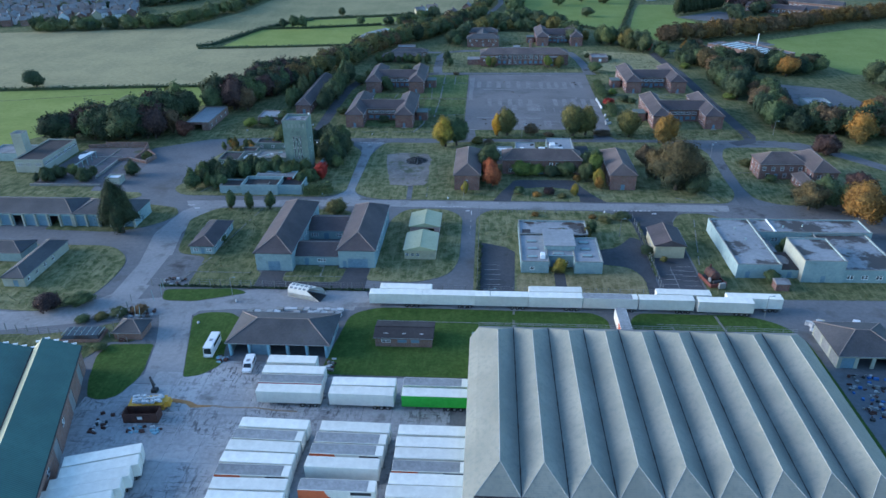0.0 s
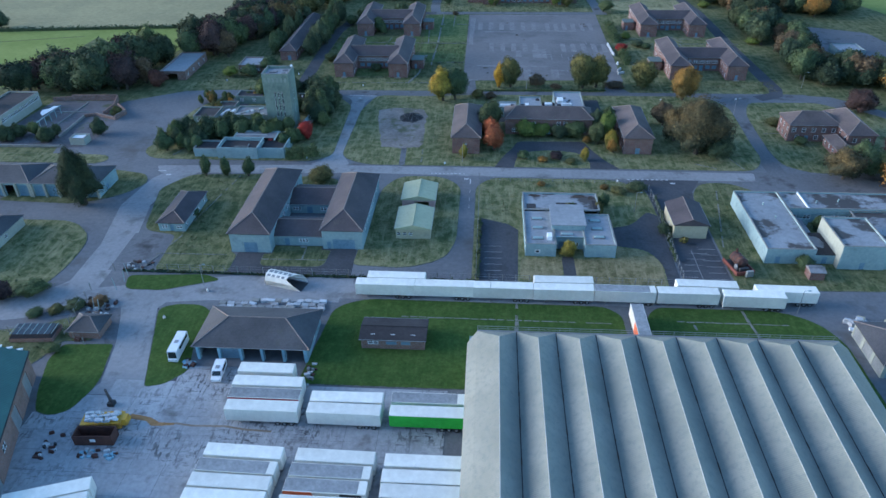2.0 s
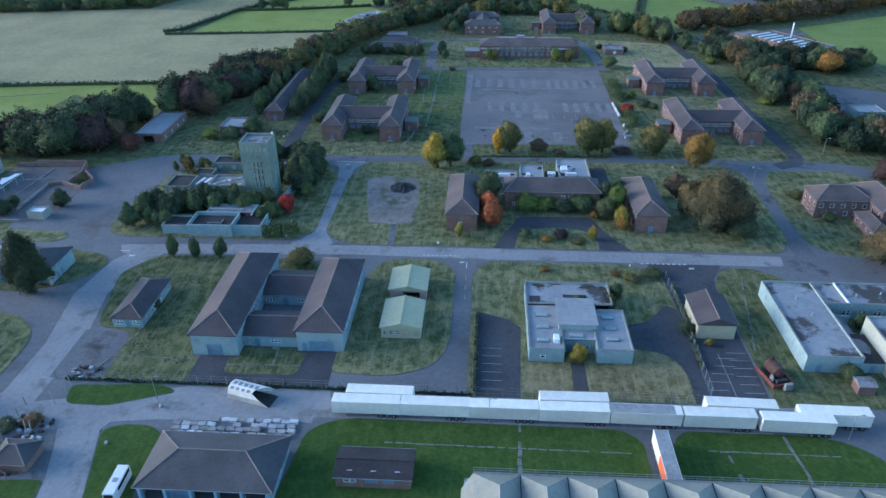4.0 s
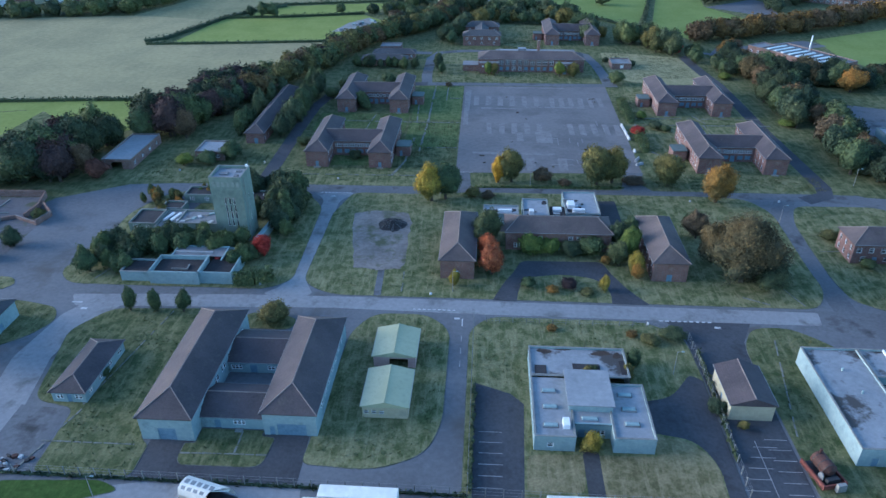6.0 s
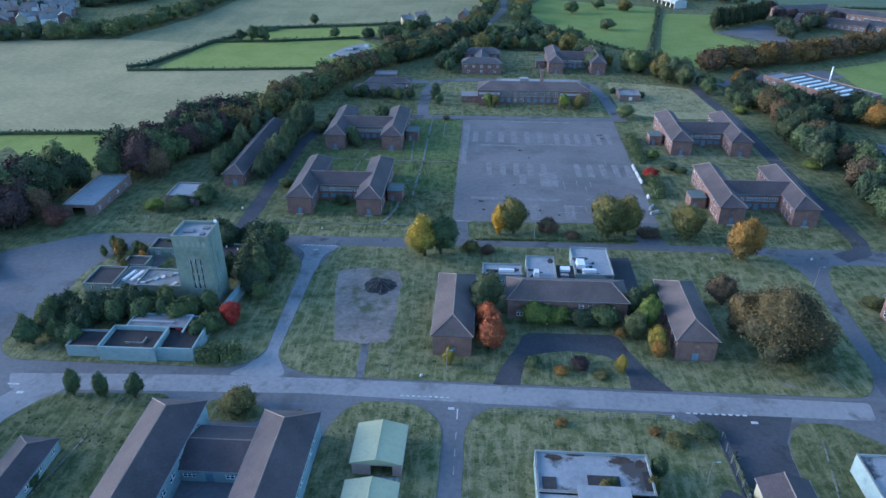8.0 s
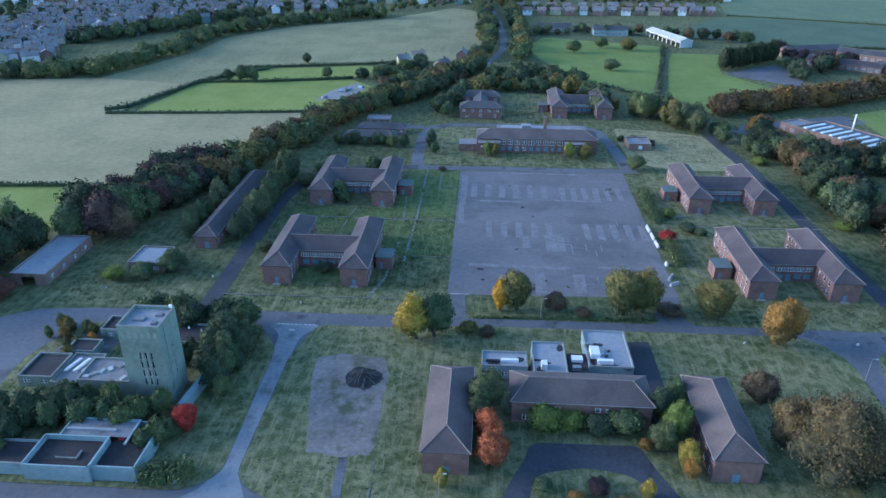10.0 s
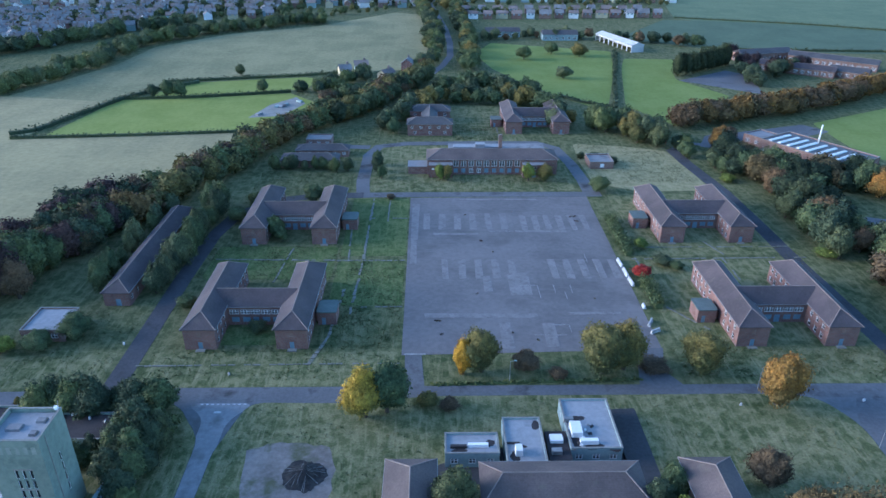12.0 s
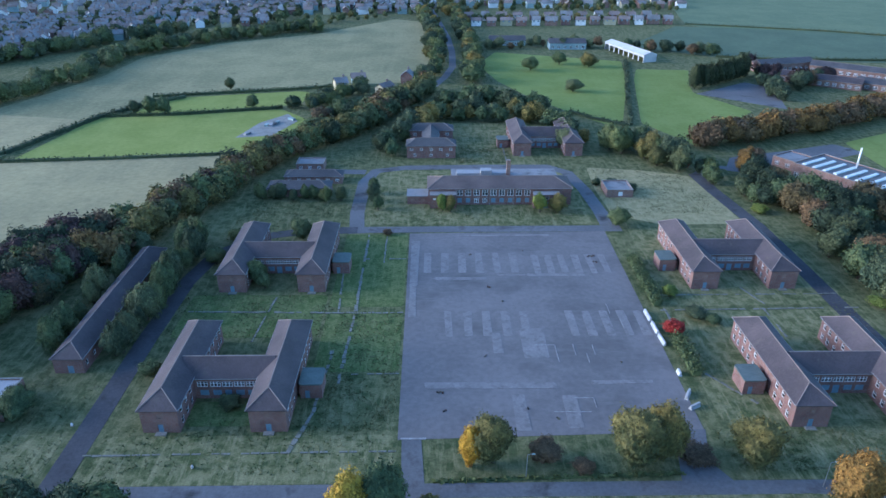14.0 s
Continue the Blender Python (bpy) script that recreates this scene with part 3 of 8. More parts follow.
for k, (mat, pts, r) in enumerate(ISLANDS):
    out = rounded(ccw(pts), r if not isinstance(r, list) else (r if ccw(pts) is pts else r[::-1]))
    isl = single("grass_plot", Shape().prism(inset(out, 0.14), -0.2, 0.11), mat, "close-mown dark green lawn" if mat is LAWN else "rough unmown grass plot between camp roads", "grass", kind="structure")
    part("kerb", Shape().prism(out, -0.2, 0.10), KERB_OLD, isl, "weathered mossy concrete kerb")


PATCHES = []


def patch(pts, material, label, z=0.125, name="pavement"):
    PATCHES.append(pts)
    return slab(name, pts, 0.0, z, material, label, "pavement")


patch([(-1.2, 157.2), (7.9, 157.2), (8.7, 181), (6, 184), (-1.4, 187)], ASPHALT_MID, "grey asphalt parking apron with faint bays")
patch(rounded([(32.4, 183), (38.6, 184.6), (44, 192), (46.4, 190), (46.2, 157.2), (43, 157.2), (43.4, 167), (40.5, 173), (33, 174.4)], [0.5, 3, 2, 0, 0, 0, 3, 3, 0.5]), ASPHALT_MID, "dark broken asphalt beside the flat-roofed block")
patch(rounded([(20.2, 167.5), (22.2, 158), (42.6, 158), (43.2, 167), (40, 172.4), (33, 173.8), (32.6, 168.4), (22.4, 168.2)], [0.5, 1, 2, 3, 3, 0.5, 0.5, 0.5]), DRY, "mound of dry brown grass before the flat-roofed block", 0.122, "grass_plot")
patch(rounded([(8.4, 158.6), (18.6, 159.4), (19.2, 168.2), (8.8, 167.6)], 1.5), DRY, "mound of dry brown grass before the flat-roofed block", 0.121, "grass_plot")
patch([(19, 157.2), (22, 157.2), (22, 169), (19, 169)], ASPHALT_DARK, "short asphalt path to an entrance")
patch(rounded([(2.4, 217.7), (8.4, 217.7), (8.8, 221.5), (10.4, 228.2), (20.5, 230.8), (29.5, 228.6), (32, 222.5), (31.6, 217.7), (40.6, 217.7), (36.4, 224), (33.4, 231), (31.6, 237.2), (10, 236.8), (8, 231), (5.4, 226)], [0.5, 0.5, 2, 3, 6, 3, 2, 0.5, 0.5, 3, 2, 2, 2, 3, 3]), ASPHALT_MID, "worn asphalt forecourt loop")
patch(rounded([(34.6, 240), (40.6, 240), (40.6, 274.5), (34.6, 274.2)], 0.5), ASPHALT_DARK, "dark asphalt service lane")
patch(rounded([(-4, 253), (35, 253), (35, 262), (12, 263), (-2, 258)], 1), ASPHALT_DARK, "dark service yard behind the mess hall")
er = random.Random(8)
EDGE = [(-39.4, 262), (-36, 264.2), (-30, 264.6), (-23, 263), (-21.6, 257), (-21.8, 247), (-20.8, 236), (-22, 231), (-28, 230.2), (-34.6, 231.4), (-36, 240), (-38, 250)]
RAGGED = []
for (ax, ay), (bx, by) in zip(EDGE, EDGE[1:] + EDGE[:1]):
    for i in range(4):
        RAGGED.append((ax + (bx - ax) * i / 4 + er.uniform(-0.35, 0.35), ay + (by - ay) * i / 4 + er.uniform(-0.35, 0.35)))
patch(RAGGED, EARTH, "bare stony demolished building plot", 0.13)
patch([(-27.3, 218.2), (-25.5, 218.2), (-26.1, 231), (-27.8, 231)], ASPHALT, "short asphalt path over the verge", 0.128)
patch(rounded([(-103, 262), (-96, 273), (-88, 273), (-92, 250), (-100, 248)], 2), ASPHALT, "grey worn apron beside the tower", 0.12)
slab("hall_apron", [(-62.3, 158), (-32, 158), (-32.4, 171), (-62.3, 168)], 0.0, 0.052, ASPHALT_MID, "dark asphalt apron before the halls", "pavement")
slab("hall_apron", [(-92.5, 175.4), (-81.8, 174.6), (-80.8, 158.4), (-92, 158.4)], 0.0, 0.0521, ASPHALT, "dark asphalt apron beside the hut", "pavement")
# yard of concrete bays, each slab of its own
YARD = [(-92, 34), (-3, 34), (-3, 122), (-36.6, 122), (-59.5, 127), (-64, 120), (-74, 146), (-88, 146), (-78, 128), (-74, 119), (-79, 112), (-84, 110)]
yard = slab("yard", YARD, 0.0, 0.035, ASPHALT, "concrete bay yard with dark joints", "pavement")


def inside(p, poly):
    x, y, hit = p[0], p[1], False
    for i in range(len(poly)):
        (x0, y0), (x1, y1) = poly[i - 1], poly[i]
        if (y0 > y) != (y1 > y) and x < (x1 - x0) * (y - y0) / (y1 - y0) + x0:
            hit = not hit
    return hit


bay = Shape().box(-2.975, 2.975, -2.235, 2.235, -0.03, 0.075, 0.01).mesh("slab", CONCRETE)
rng = random.Random(4)
count = 0
for i in range(15):
    for j in range(26):
        x, y = -87.5 + 6 * i, 38 + 4.5 * j
        if x > -5 or not inside((x, y), YARD) or x < -58 and y > 120:
            continue
        part("slab", bay, CONCRETE, yard, at=pose(x, y, rng.uniform(0.0, 0.012), 0, 0, rng.uniform(-0.15, 0.15)))

slab("road_yard_drive", [(-77.4, 117), (-65.8, 117), (-66.4, 120), (-73.6, 144), (-71.5, 148.5), (-84, 148.5), (-80.4, 140), (-77.6, 131.8), (-75.2, 120)], 0.0, 0.058, ROADCON, "worn concrete drive between the lawns", "road")

# parade ground and the paths north of the cross road
slab("parade_ground", [(-10.2, 294.5), (53.2, 296.5), (54, 394), (-10.6, 392.8)], -0.3, 0.05, PARADE, "large worn asphalt parade ground with pale bays", "pavement")
PG = []
for i in range(6):
    PG += [(-4.6 + 5.2 * i, 372, 2.1, 13), (28 + 4.6 * i * 0.9, 371, 2.0, 12)]
for i in range(5):
    PG += [(1 + 5.0 * i, 338, 2.1, 12), (33 + 4.6 * i, 338, 2.2, 12)]
PG += [(5, 362, 15, 1.6), (33, 364, 17, 1.5), (22, 329, 6, 13), (10, 312, 30, 2.0), (40, 313, 14, 1.5), (16, 303, 3, 12), (27, 303, 3, 11), (-8.6, 372, 2.4, 30), (-8.5, 350, 2.0, 18), (20, 391, 30, 1.4), (13, 329, 2.4, 9)]
for k, (x, y, w, h) in enumerate(PG):
    a, b = rng.uniform(-0.3, 0.3), rng.uniform(-0.3, 0.3)
    slab("parade_patch", rounded([(x - w / 2 + a, y - h / 2), (x + w / 2, y - h / 2 + b), (x + w / 2 + b, y + h / 2), (x - w / 2, y + h / 2 + a)], 0.5), 0.03, 0.058 + 0.0015 * k, PATCH, "pale worn bay on the parade asphalt", "pavement")
slab("road_parade_west", [(-9, 282), (-4.6, 282), (-5.4, 295), (-9.4, 295)], -0.2, 0.052, ASPHALT, "asphalt entry to the parade ground", "road")
slab("road_parade_east", [(44, 282.5), (54, 282.5), (51, 288), (53.5, 297), (47, 297)], -0.2, 0.053, ASPHALT, "asphalt entry to the parade ground", "road")
slab("road_west_lane", ribbon([(-74, 280), (-74, 300), (-74.2, 330), (-73.5, 360), (-70, 378), (-58, 391), (-44, 395), (-28, 395.5)], 5.0), -0.2, 0.05, ASPHALT_MID, "narrow asphalt lane past the barracks", "road")
slab("road_ring", ribbon([(-28, 393), (-29.5, 410), (-29.5, 440), (-26, 452), (-14, 456), (20, 457), (44, 457), (51, 450), (54.5, 430), (56, 410), (56, 397)], 5.0), -0.2, 0.049, ASPHALT, "asphalt ring road round the headquarters", "road")
slab("road_ring_front", ribbon([(-32, 395.6), (0, 396), (60, 396.4)], 4.6), -0.2, 0.047, ASPHALT, "asphalt road before the headquarters", "road")
slab("road_ring_west", ribbon([(-30, 451), (-46, 452), (-60, 448)], 5.0), -0.2, 0.047, ASPHALT, "asphalt spur of the ring road", "road")
slab("road_far_east", ribbon([(100, 278), (108, 282), (109.6, 288), (108.6, 309), (107.4, 338), (107.2, 370), (106.6, 398), (103, 430), (102, 448)], 5.2), -0.2, 0.048, ASPHALT_MID, "asphalt lane past the eastern barracks", "road")
slab("road_southeast", ribbon([(108, 279.6), (126, 277.6), (133, 271), (140, 263), (148, 252), (168, 232)], 6.0), -0.2, 0.046, ASPHALT, "asphalt road leaving the camp to the south-east", "road")
slab("parking_east", rounded([(146, 376), (176, 364), (180, 336), (160, 320), (146, 336)], 3), -0.2, 0.05, ASPHALT, "grey asphalt lot behind the eastern trees", "pavement")
slab("parking_hall", rounded([(116, 452), (124, 468), (150, 476), (178, 486), (186, 474), (164, 464), (140, 458), (128, 448)], 2), -0.2, 0.049, ASPHALT, "grey asphalt lot before the sports hall", "pavement")
slab("road_school", ribbon([(102, 446), (112, 457), (121, 454), (140, 466), (160, 474)], 4.5), -0.2, 0.047, ASPHALT, "asphalt track to the school", "road")
slab("grass_plot", rounded([(8, 458), (40, 458), (38, 500), (33, 520), (6, 520)], 2), -0.2, 0.024, GRASS_PALE, "pale rough grass between the far barracks", "grass")
PATHS = [([(-24.5, 313), (-23.6, 344), (-23.8, 392)], 1.3), ([(-28, 343), (-29.8, 375)], 0.9), ([(-17.8, 372), (-17.8, 391)], 0.8), ([(-70, 344.4), (-28, 343.4), (-10.6, 343.4)], 1.0), ([(-24, 374.5), (-10.6, 374.6)], 0.9),
         ([(-22, 316.5), (-10.5, 316.7)], 0.6), ([(-72, 290.5), (-10, 291.2)], 0.7), ([(-48, 330), (-46, 352)], 0.8), ([(-27.4, 326), (-28.7, 303), (-32.4, 289)], 1.3),
         ([(56, 344), (112, 345)], 0.7), ([(60, 352), (110, 352.5)], 0.6), ([(59, 345), (60, 316), (68, 305)], 1.0), ([(86, 331), (86, 345)], 0.8), ([(84, 356), (88, 345)], 0.7),
         ([(28, 458), (28, 482)], 1.0), ([(-20, 143.6), (28, 143.2)], 0.5), ([(6.8, 131), (7.5, 149.6)], 1.3), ([(40, 144.6), (66, 144.4)], 0.5), ([(47, 131), (45.5, 144)], 1.1), ([(59, 131), (57, 149)], 1.1),
         ([(-83, 166), (-64.7, 166)], 0.5), ([(-55.4, 164.5), (-39.2, 164.8)], 0.5), ([(-45.4, 165), (-45.4, 170.8)], 0.5), ([(-80, 176), (-74.5, 209)], 0.5), ([(-84, 158), (-79.5, 175)], 0.6), ([(60, 175), (66, 205)], 0.5), ([(-107, 243), (-98, 230), (-101, 222)], 0.6), ([(-20.4, 218.3), (-20.8, 230)], 0.7), ([(64, 222), (70, 219)], 0.8), ([(92, 246), (112, 247)], 0.6), ([(78, 219), (72, 236)], 0.5)]
for k, (line, w) in enumerate(PATHS):
    way, wob = Shape(), random.Random(k + 40)
    for a, b in zip(line[:-1], line[1:]):
        a, b = Vector(a), Vector(b)
        n, side = max(2, int((b - a).length / 1.9)), Vector((a.y - b.y, b.x - a.x)).normalized()
        for i in range(n):
            if wob.random() < 0.13:
                continue
            p, q, hw = a + (b - a) * (i + 0.02) / n, a + (b - a) * (i + wob.uniform(0.8, 0.99)) / n, w * 0.36 * wob.uniform(0.6, 1.1)
            o = side * wob.uniform(-0.1, 0.1) * w
            way.prism([tuple(v) for v in (p + side * hw + o, p - side * hw + o, q - side * hw * wob.uniform(0.7, 1) + o, q + side * hw + o)][::-1], -0.1, 0.135 + 0.002 * k)
    single("footpath", way, PATHSTONE, "narrow broken concrete footpath grown over at its edges", "path", "footpaths", "structure")
MARKS = []
for i in range(9):
    MARKS += [(-16.5 + 1.2 * i, 212.9, 0.7, 0.35), (42 + 1.4 * i, 211.2, 0.8, 0.4), (-52.5 + 1.15 * i, 276.6, 0.6, 0.35)]
for i in range(3):
    MARKS += [(-4.7, 193 + 4.4 * i, 0.2, 2.0)]
for i in range(6):
    MARKS += [(47.2 + 2.6 * i * 0.45, 159 + 2.6 * i, 4.4, 0.14), (55.6, 161 + 2.6 * i, 4.2, 0.14), (2.0, 159.5 + 2.7 * i, 4.4, 0.13)]
MARKS += [(-6.0, 209.6, 1.3, 0.7), (-4.7, 208, 0.25, 3), (54.5, 209.2, 1.4, 0.7), (-48.5, 274, 1.4, 0.6), (-97, 209, 1.5, 0.8), (-100, 211.5, 2.6, 0.4), (51.6, 166, 0.14, 15)]
for x, y, w, h in MARKS:
    slab("road_marking", [(x - w / 2, y - h / 2), (x + w / 2, y - h / 2), (x + w / 2, y + h / 2), (x - w / 2, y + h / 2)], 0.02, 0.14 if 0 < x < 5 else 0.062, LINEPAINT if min(w, h) < 0.21 else ROADPAINT, "worn white road paint", "road marking", "road markings")

# fields beyond the camp
FIELDS = [
    ("field", [(-236, 534), (-222, 574), (-208, 620), (-204, 680), (-165, 734), (-100, 775), (-37, 857), (-13, 842), (2, 760), (0, 690), (-4, 632), (-12, 608), (-60, 597), (-83, 587), (-154, 572), (-175, 526)], FIELD_OLIVE, "large olive stubble field"),
    ("field", [(-233, 538), (-175, 526), (-187, 470), (-196, 458), (-330, 452), (-420, 470), (-400, 516), (-300, 528)], FIELD_STRAW, "pale stubble field behind a hedge"),
    ("field", [(-154, 568), (-79, 585), (-72, 581), (-74, 556), (-134, 537), (-156, 537)], FIELD_GREEN, "bright green pasture strip"),
    ("field", [(-171, 530), (-134, 534), (-82, 546), (-60, 520), (-49, 504), (-89, 474), (-158, 466), (-180, 466)], FIELD_GREEN, "bright green pasture between hedges"),
    ("field", [(-330, 458), (-193, 461), (-91, 472), (-85, 456), (-100, 407), (-142, 368), (-190, 366), (-260, 362), (-360, 380)], FIELD_STRAW, "pale stubble field beside the woodland"),
    ("field", [(-262, 355), (-190, 362), (-150, 366), (-132, 345), (-150, 315), (-188, 350)], FIELD_GREEN, "green pasture strip by the wood"),
    ("field", [(-330, 350), (-248, 336), (-188, 352), (-190, 288), (-205, 267), (-330, 250)], FIELD_GREEN, "bright green pasture west of the camp"),
    ("field", [(-330, 352), (-260, 354), (-190, 360), (-188, 353), (-248, 337)], FIELD_GREEN, "bright green field strip"),
    ("field", [(42, 700), (126, 668), (115, 612), (105, 572), (92, 524), (85, 513), (69, 537), (49, 576), (36, 610), (27, 658)], FIELD_PARK, "green park meadow with single trees"),
    ("field", [(129.5, 643), (163, 640), (150, 600), (146, 580), (164, 541), (150, 524), (134, 507), (116, 482), (100, 520), (112, 575), (121, 615)], FIELD_PARK, "green playing field"),
    ("field", [(241, 922), (262, 1400), (1400, 1400), (900, 560), (430, 590), (330, 682), (222, 827)], FIELD_FAR, "far green field with blue haze put in its colour"),
    ("field", [(146, 725), (209, 817), (330, 790), (700, 560), (560, 520), (324, 660), (234, 670), (197, 680)], FIELD_HAZED, "far green field dulled by haze put in its colour"),
    ("field", [(184, 488), (264, 530), (420, 500), (400, 380), (200, 395), (183, 452)], FIELD_PARK, "green meadow by the school"),
    ("field", [(60, 456), (58.5, 432), (59.5, 408), (75, 399), (103, 400), (101, 430), (99, 446), (82, 452)], STRAW, "pale straw-coloured rough grass plot"),
]
for k, (nm, pts, mat, label) in enumerate(FIELDS):
    slab(nm, rounded(pts, 3, 3), -0.2, 0.02 + 0.003 * (k % 5), mat, label, "field", "fields")
slab("road_far", ribbon([(-4, 592), (4, 618), (10, 650), (11, 700), (9, 760), (2, 850), (-8, 960), (-20, 1200)], 4.6), -0.2, 0.05, ASPHALT_OLD, "pale country road towards the town", "road")
slab("parking_school", [(147, 578), (186, 606), (197, 590), (184, 545)], -0.2, 0.06, ASPHALT, "asphalt school car park", "pavement")
slab("parking_farm", [(-94, 497), (-88, 521), (-77, 537), (-70, 524), (-78, 500)], -0.2, 0.07, KERB, "pale hardstanding with scattered containers", "pavement")
for pts, mat, label in (([(-31, 346.5), (-11, 346.5), (-11, 392), (-31, 392)], LAWN_NORTH, "green lawn beside the parade ground"), ([(-31, 317.5), (-11, 317.5), (-11, 344), (-31, 344)], LAWN_NORTH, "green lawn beside the parade ground"), ([(-69, 332), (-32, 332), (-32, 353), (-69, 353)], LAWN_NORTH, "green lawn between the barrack blocks"), ([(-55, 299), (-41, 299), (-41, 307), (-55, 307)], LAWN_NORTH, "green lawn in a barrack court"),
                         ([(-26, 399.5), (51, 399.5), (52, 430), (48, 452), (-20, 452), (-26.5, 440)], GRASS_PALE, "pale rough grass round the headquarters"), ([(58, 300), (110, 300), (111, 344), (58, 343)], GRASS_PALE, "pale rough grass round a barrack block"), ([(60, 346), (111, 347), (110, 396), (62, 396)], GRASS_PALE, "pale rough grass round a barrack block"), ([(8, 461), (30, 461), (31, 485), (8, 485)], GRASS_PALE, "pale rough grass between far barracks"), ([(-69, 282.4), (-11, 282.8), (-11, 296), (-69, 296)], GRASS_PALE, "pale rough grass along the cross road"), ([(56, 283), (104, 283), (106, 297), (56, 297)], GRASS_PALE, "pale rough grass along the cross road"), ([(-120, 282.6), (-78, 282.4), (-78, 296), (-100, 298), (-118, 290)], GRASS_PALE, "pale rough grass by the wood")):
    slab("grass_plot", rounded(pts, 1.5), -0.2, 0.022, mat, label, "grass")


# ---- building tools ----
WINDOWS = {}


def lattice(us, vs, open_cell, d0, d1):
    """A flat frame with openings, in one connected piece: us across, vs up, d0 to d1 deep."""
    s, idx = Shape(), {}

    def P(u, d, v):
        k = (round(u, 4), round(d, 4), round(v, 4))
        if k not in idx:
            idx[k] = len(s.v)
            s.v.append(k)
        return idx[k]

    def solid(i, j):
        return 0 <= i < len(us) - 1 and 0 <= j < len(vs) - 1 and not open_cell(i, j)

    for i in range(len(us) - 1):
        for j in range(len(vs) - 1):
            if not solid(i, j):
                continue
            a, b, c, e = us[i], us[i + 1], vs[j], vs[j + 1]
            s.f.append((P(a, d0, c), P(b, d0, c), P(b, d0, e), P(a, d0, e)))
            s.f.append((P(b, d1, c), P(a, d1, c), P(a, d1, e), P(b, d1, e)))
            for di, dj, p, q in ((-1, 0, (a, e), (a, c)), (1, 0, (b, c), (b, e)), (0, -1, (a, c), (b, c)), (0, 1, (b, e), (a, e))):
                if not solid(i + di, j + dj):
                    s.f.append((P(p[0], d0, p[1]), P(p[0], d1, p[1]), P(q[0], d1, q[1]), P(q[0], d0, q[1])))
    return s


def window_meshes(w, h, kind):
    key = (round(w, 2), round(h, 2), kind)
    if key not in WINDOWS:
        t, n = 0.14 if w > 1 else 0.07, max(1, round(w / 0.9))
        us, vs = [-w / 2], [0, t]
        for i in range(n):
            a, b = -w / 2 + w * i / n, -w / 2 + w * (i + 1) / n
            us += [a + (t if i == 0 else 0.1), b - (t if i == n - 1 else 0.1)]
        us.append(w / 2)
        if kind != "o":
            vs += [h * 0.6 - 0.06, h * 0.6 + 0.06]
        vs += [h - t, h]
        f = lattice(us, vs, lambda i, j: i % 2 == 1 and j % 2 == 1, -0.03, 0.06)
        p = Shape().box(-w / 2 + 0.02, w / 2 - 0.02, 0.0, 0.03, 0.02, h - 0.02)
        WINDOWS[key] = (f.mesh("window", WHITE), p.mesh("pane", GLASS))
    return WINDOWS[key]


DOORS = {}


def door_mesh(w, h, mat):
    """A ribbed leaf in one piece."""
    key = (round(w, 2), round(h, 2), mat.name)
    if key not in DOORS:
        n = max(2, round(h / 0.45))
        prof = [(0.06, 0)]
        for i in range(n):
            z0, z1 = h * i / n, h * (i + 1) / n
            prof += [(0.0, z0), (-0.03, z0 + 0.05), (-0.03, z1 - 0.05), (0.0, z1 - 0.001)]
        prof.append((0.06, h))
        s, k = Shape(), len(prof)
        s.v = [(-w / 2, y, z) for y, z in prof] + [(w / 2, y, z) for y, z in prof]
        s.f = [(i, (i + 1) % k, k + (i + 1) % k, k + i) for i in range(k)] + [tuple(range(k - 1, -1, -1)), tuple(range(k, 2 * k))]
        DOORS[key] = s.mesh("door", mat)
    return DOORS[key]


def row(n, length, w, zb, h, kind="w", a=0.0, b=0.0):
    """n openings spaced evenly along a wall, leaving a and b free at its ends."""
    s = (length - a - b) / n
    return [(a + s * (i + 0.5), w, zb, h, kind) for i in range(n)]


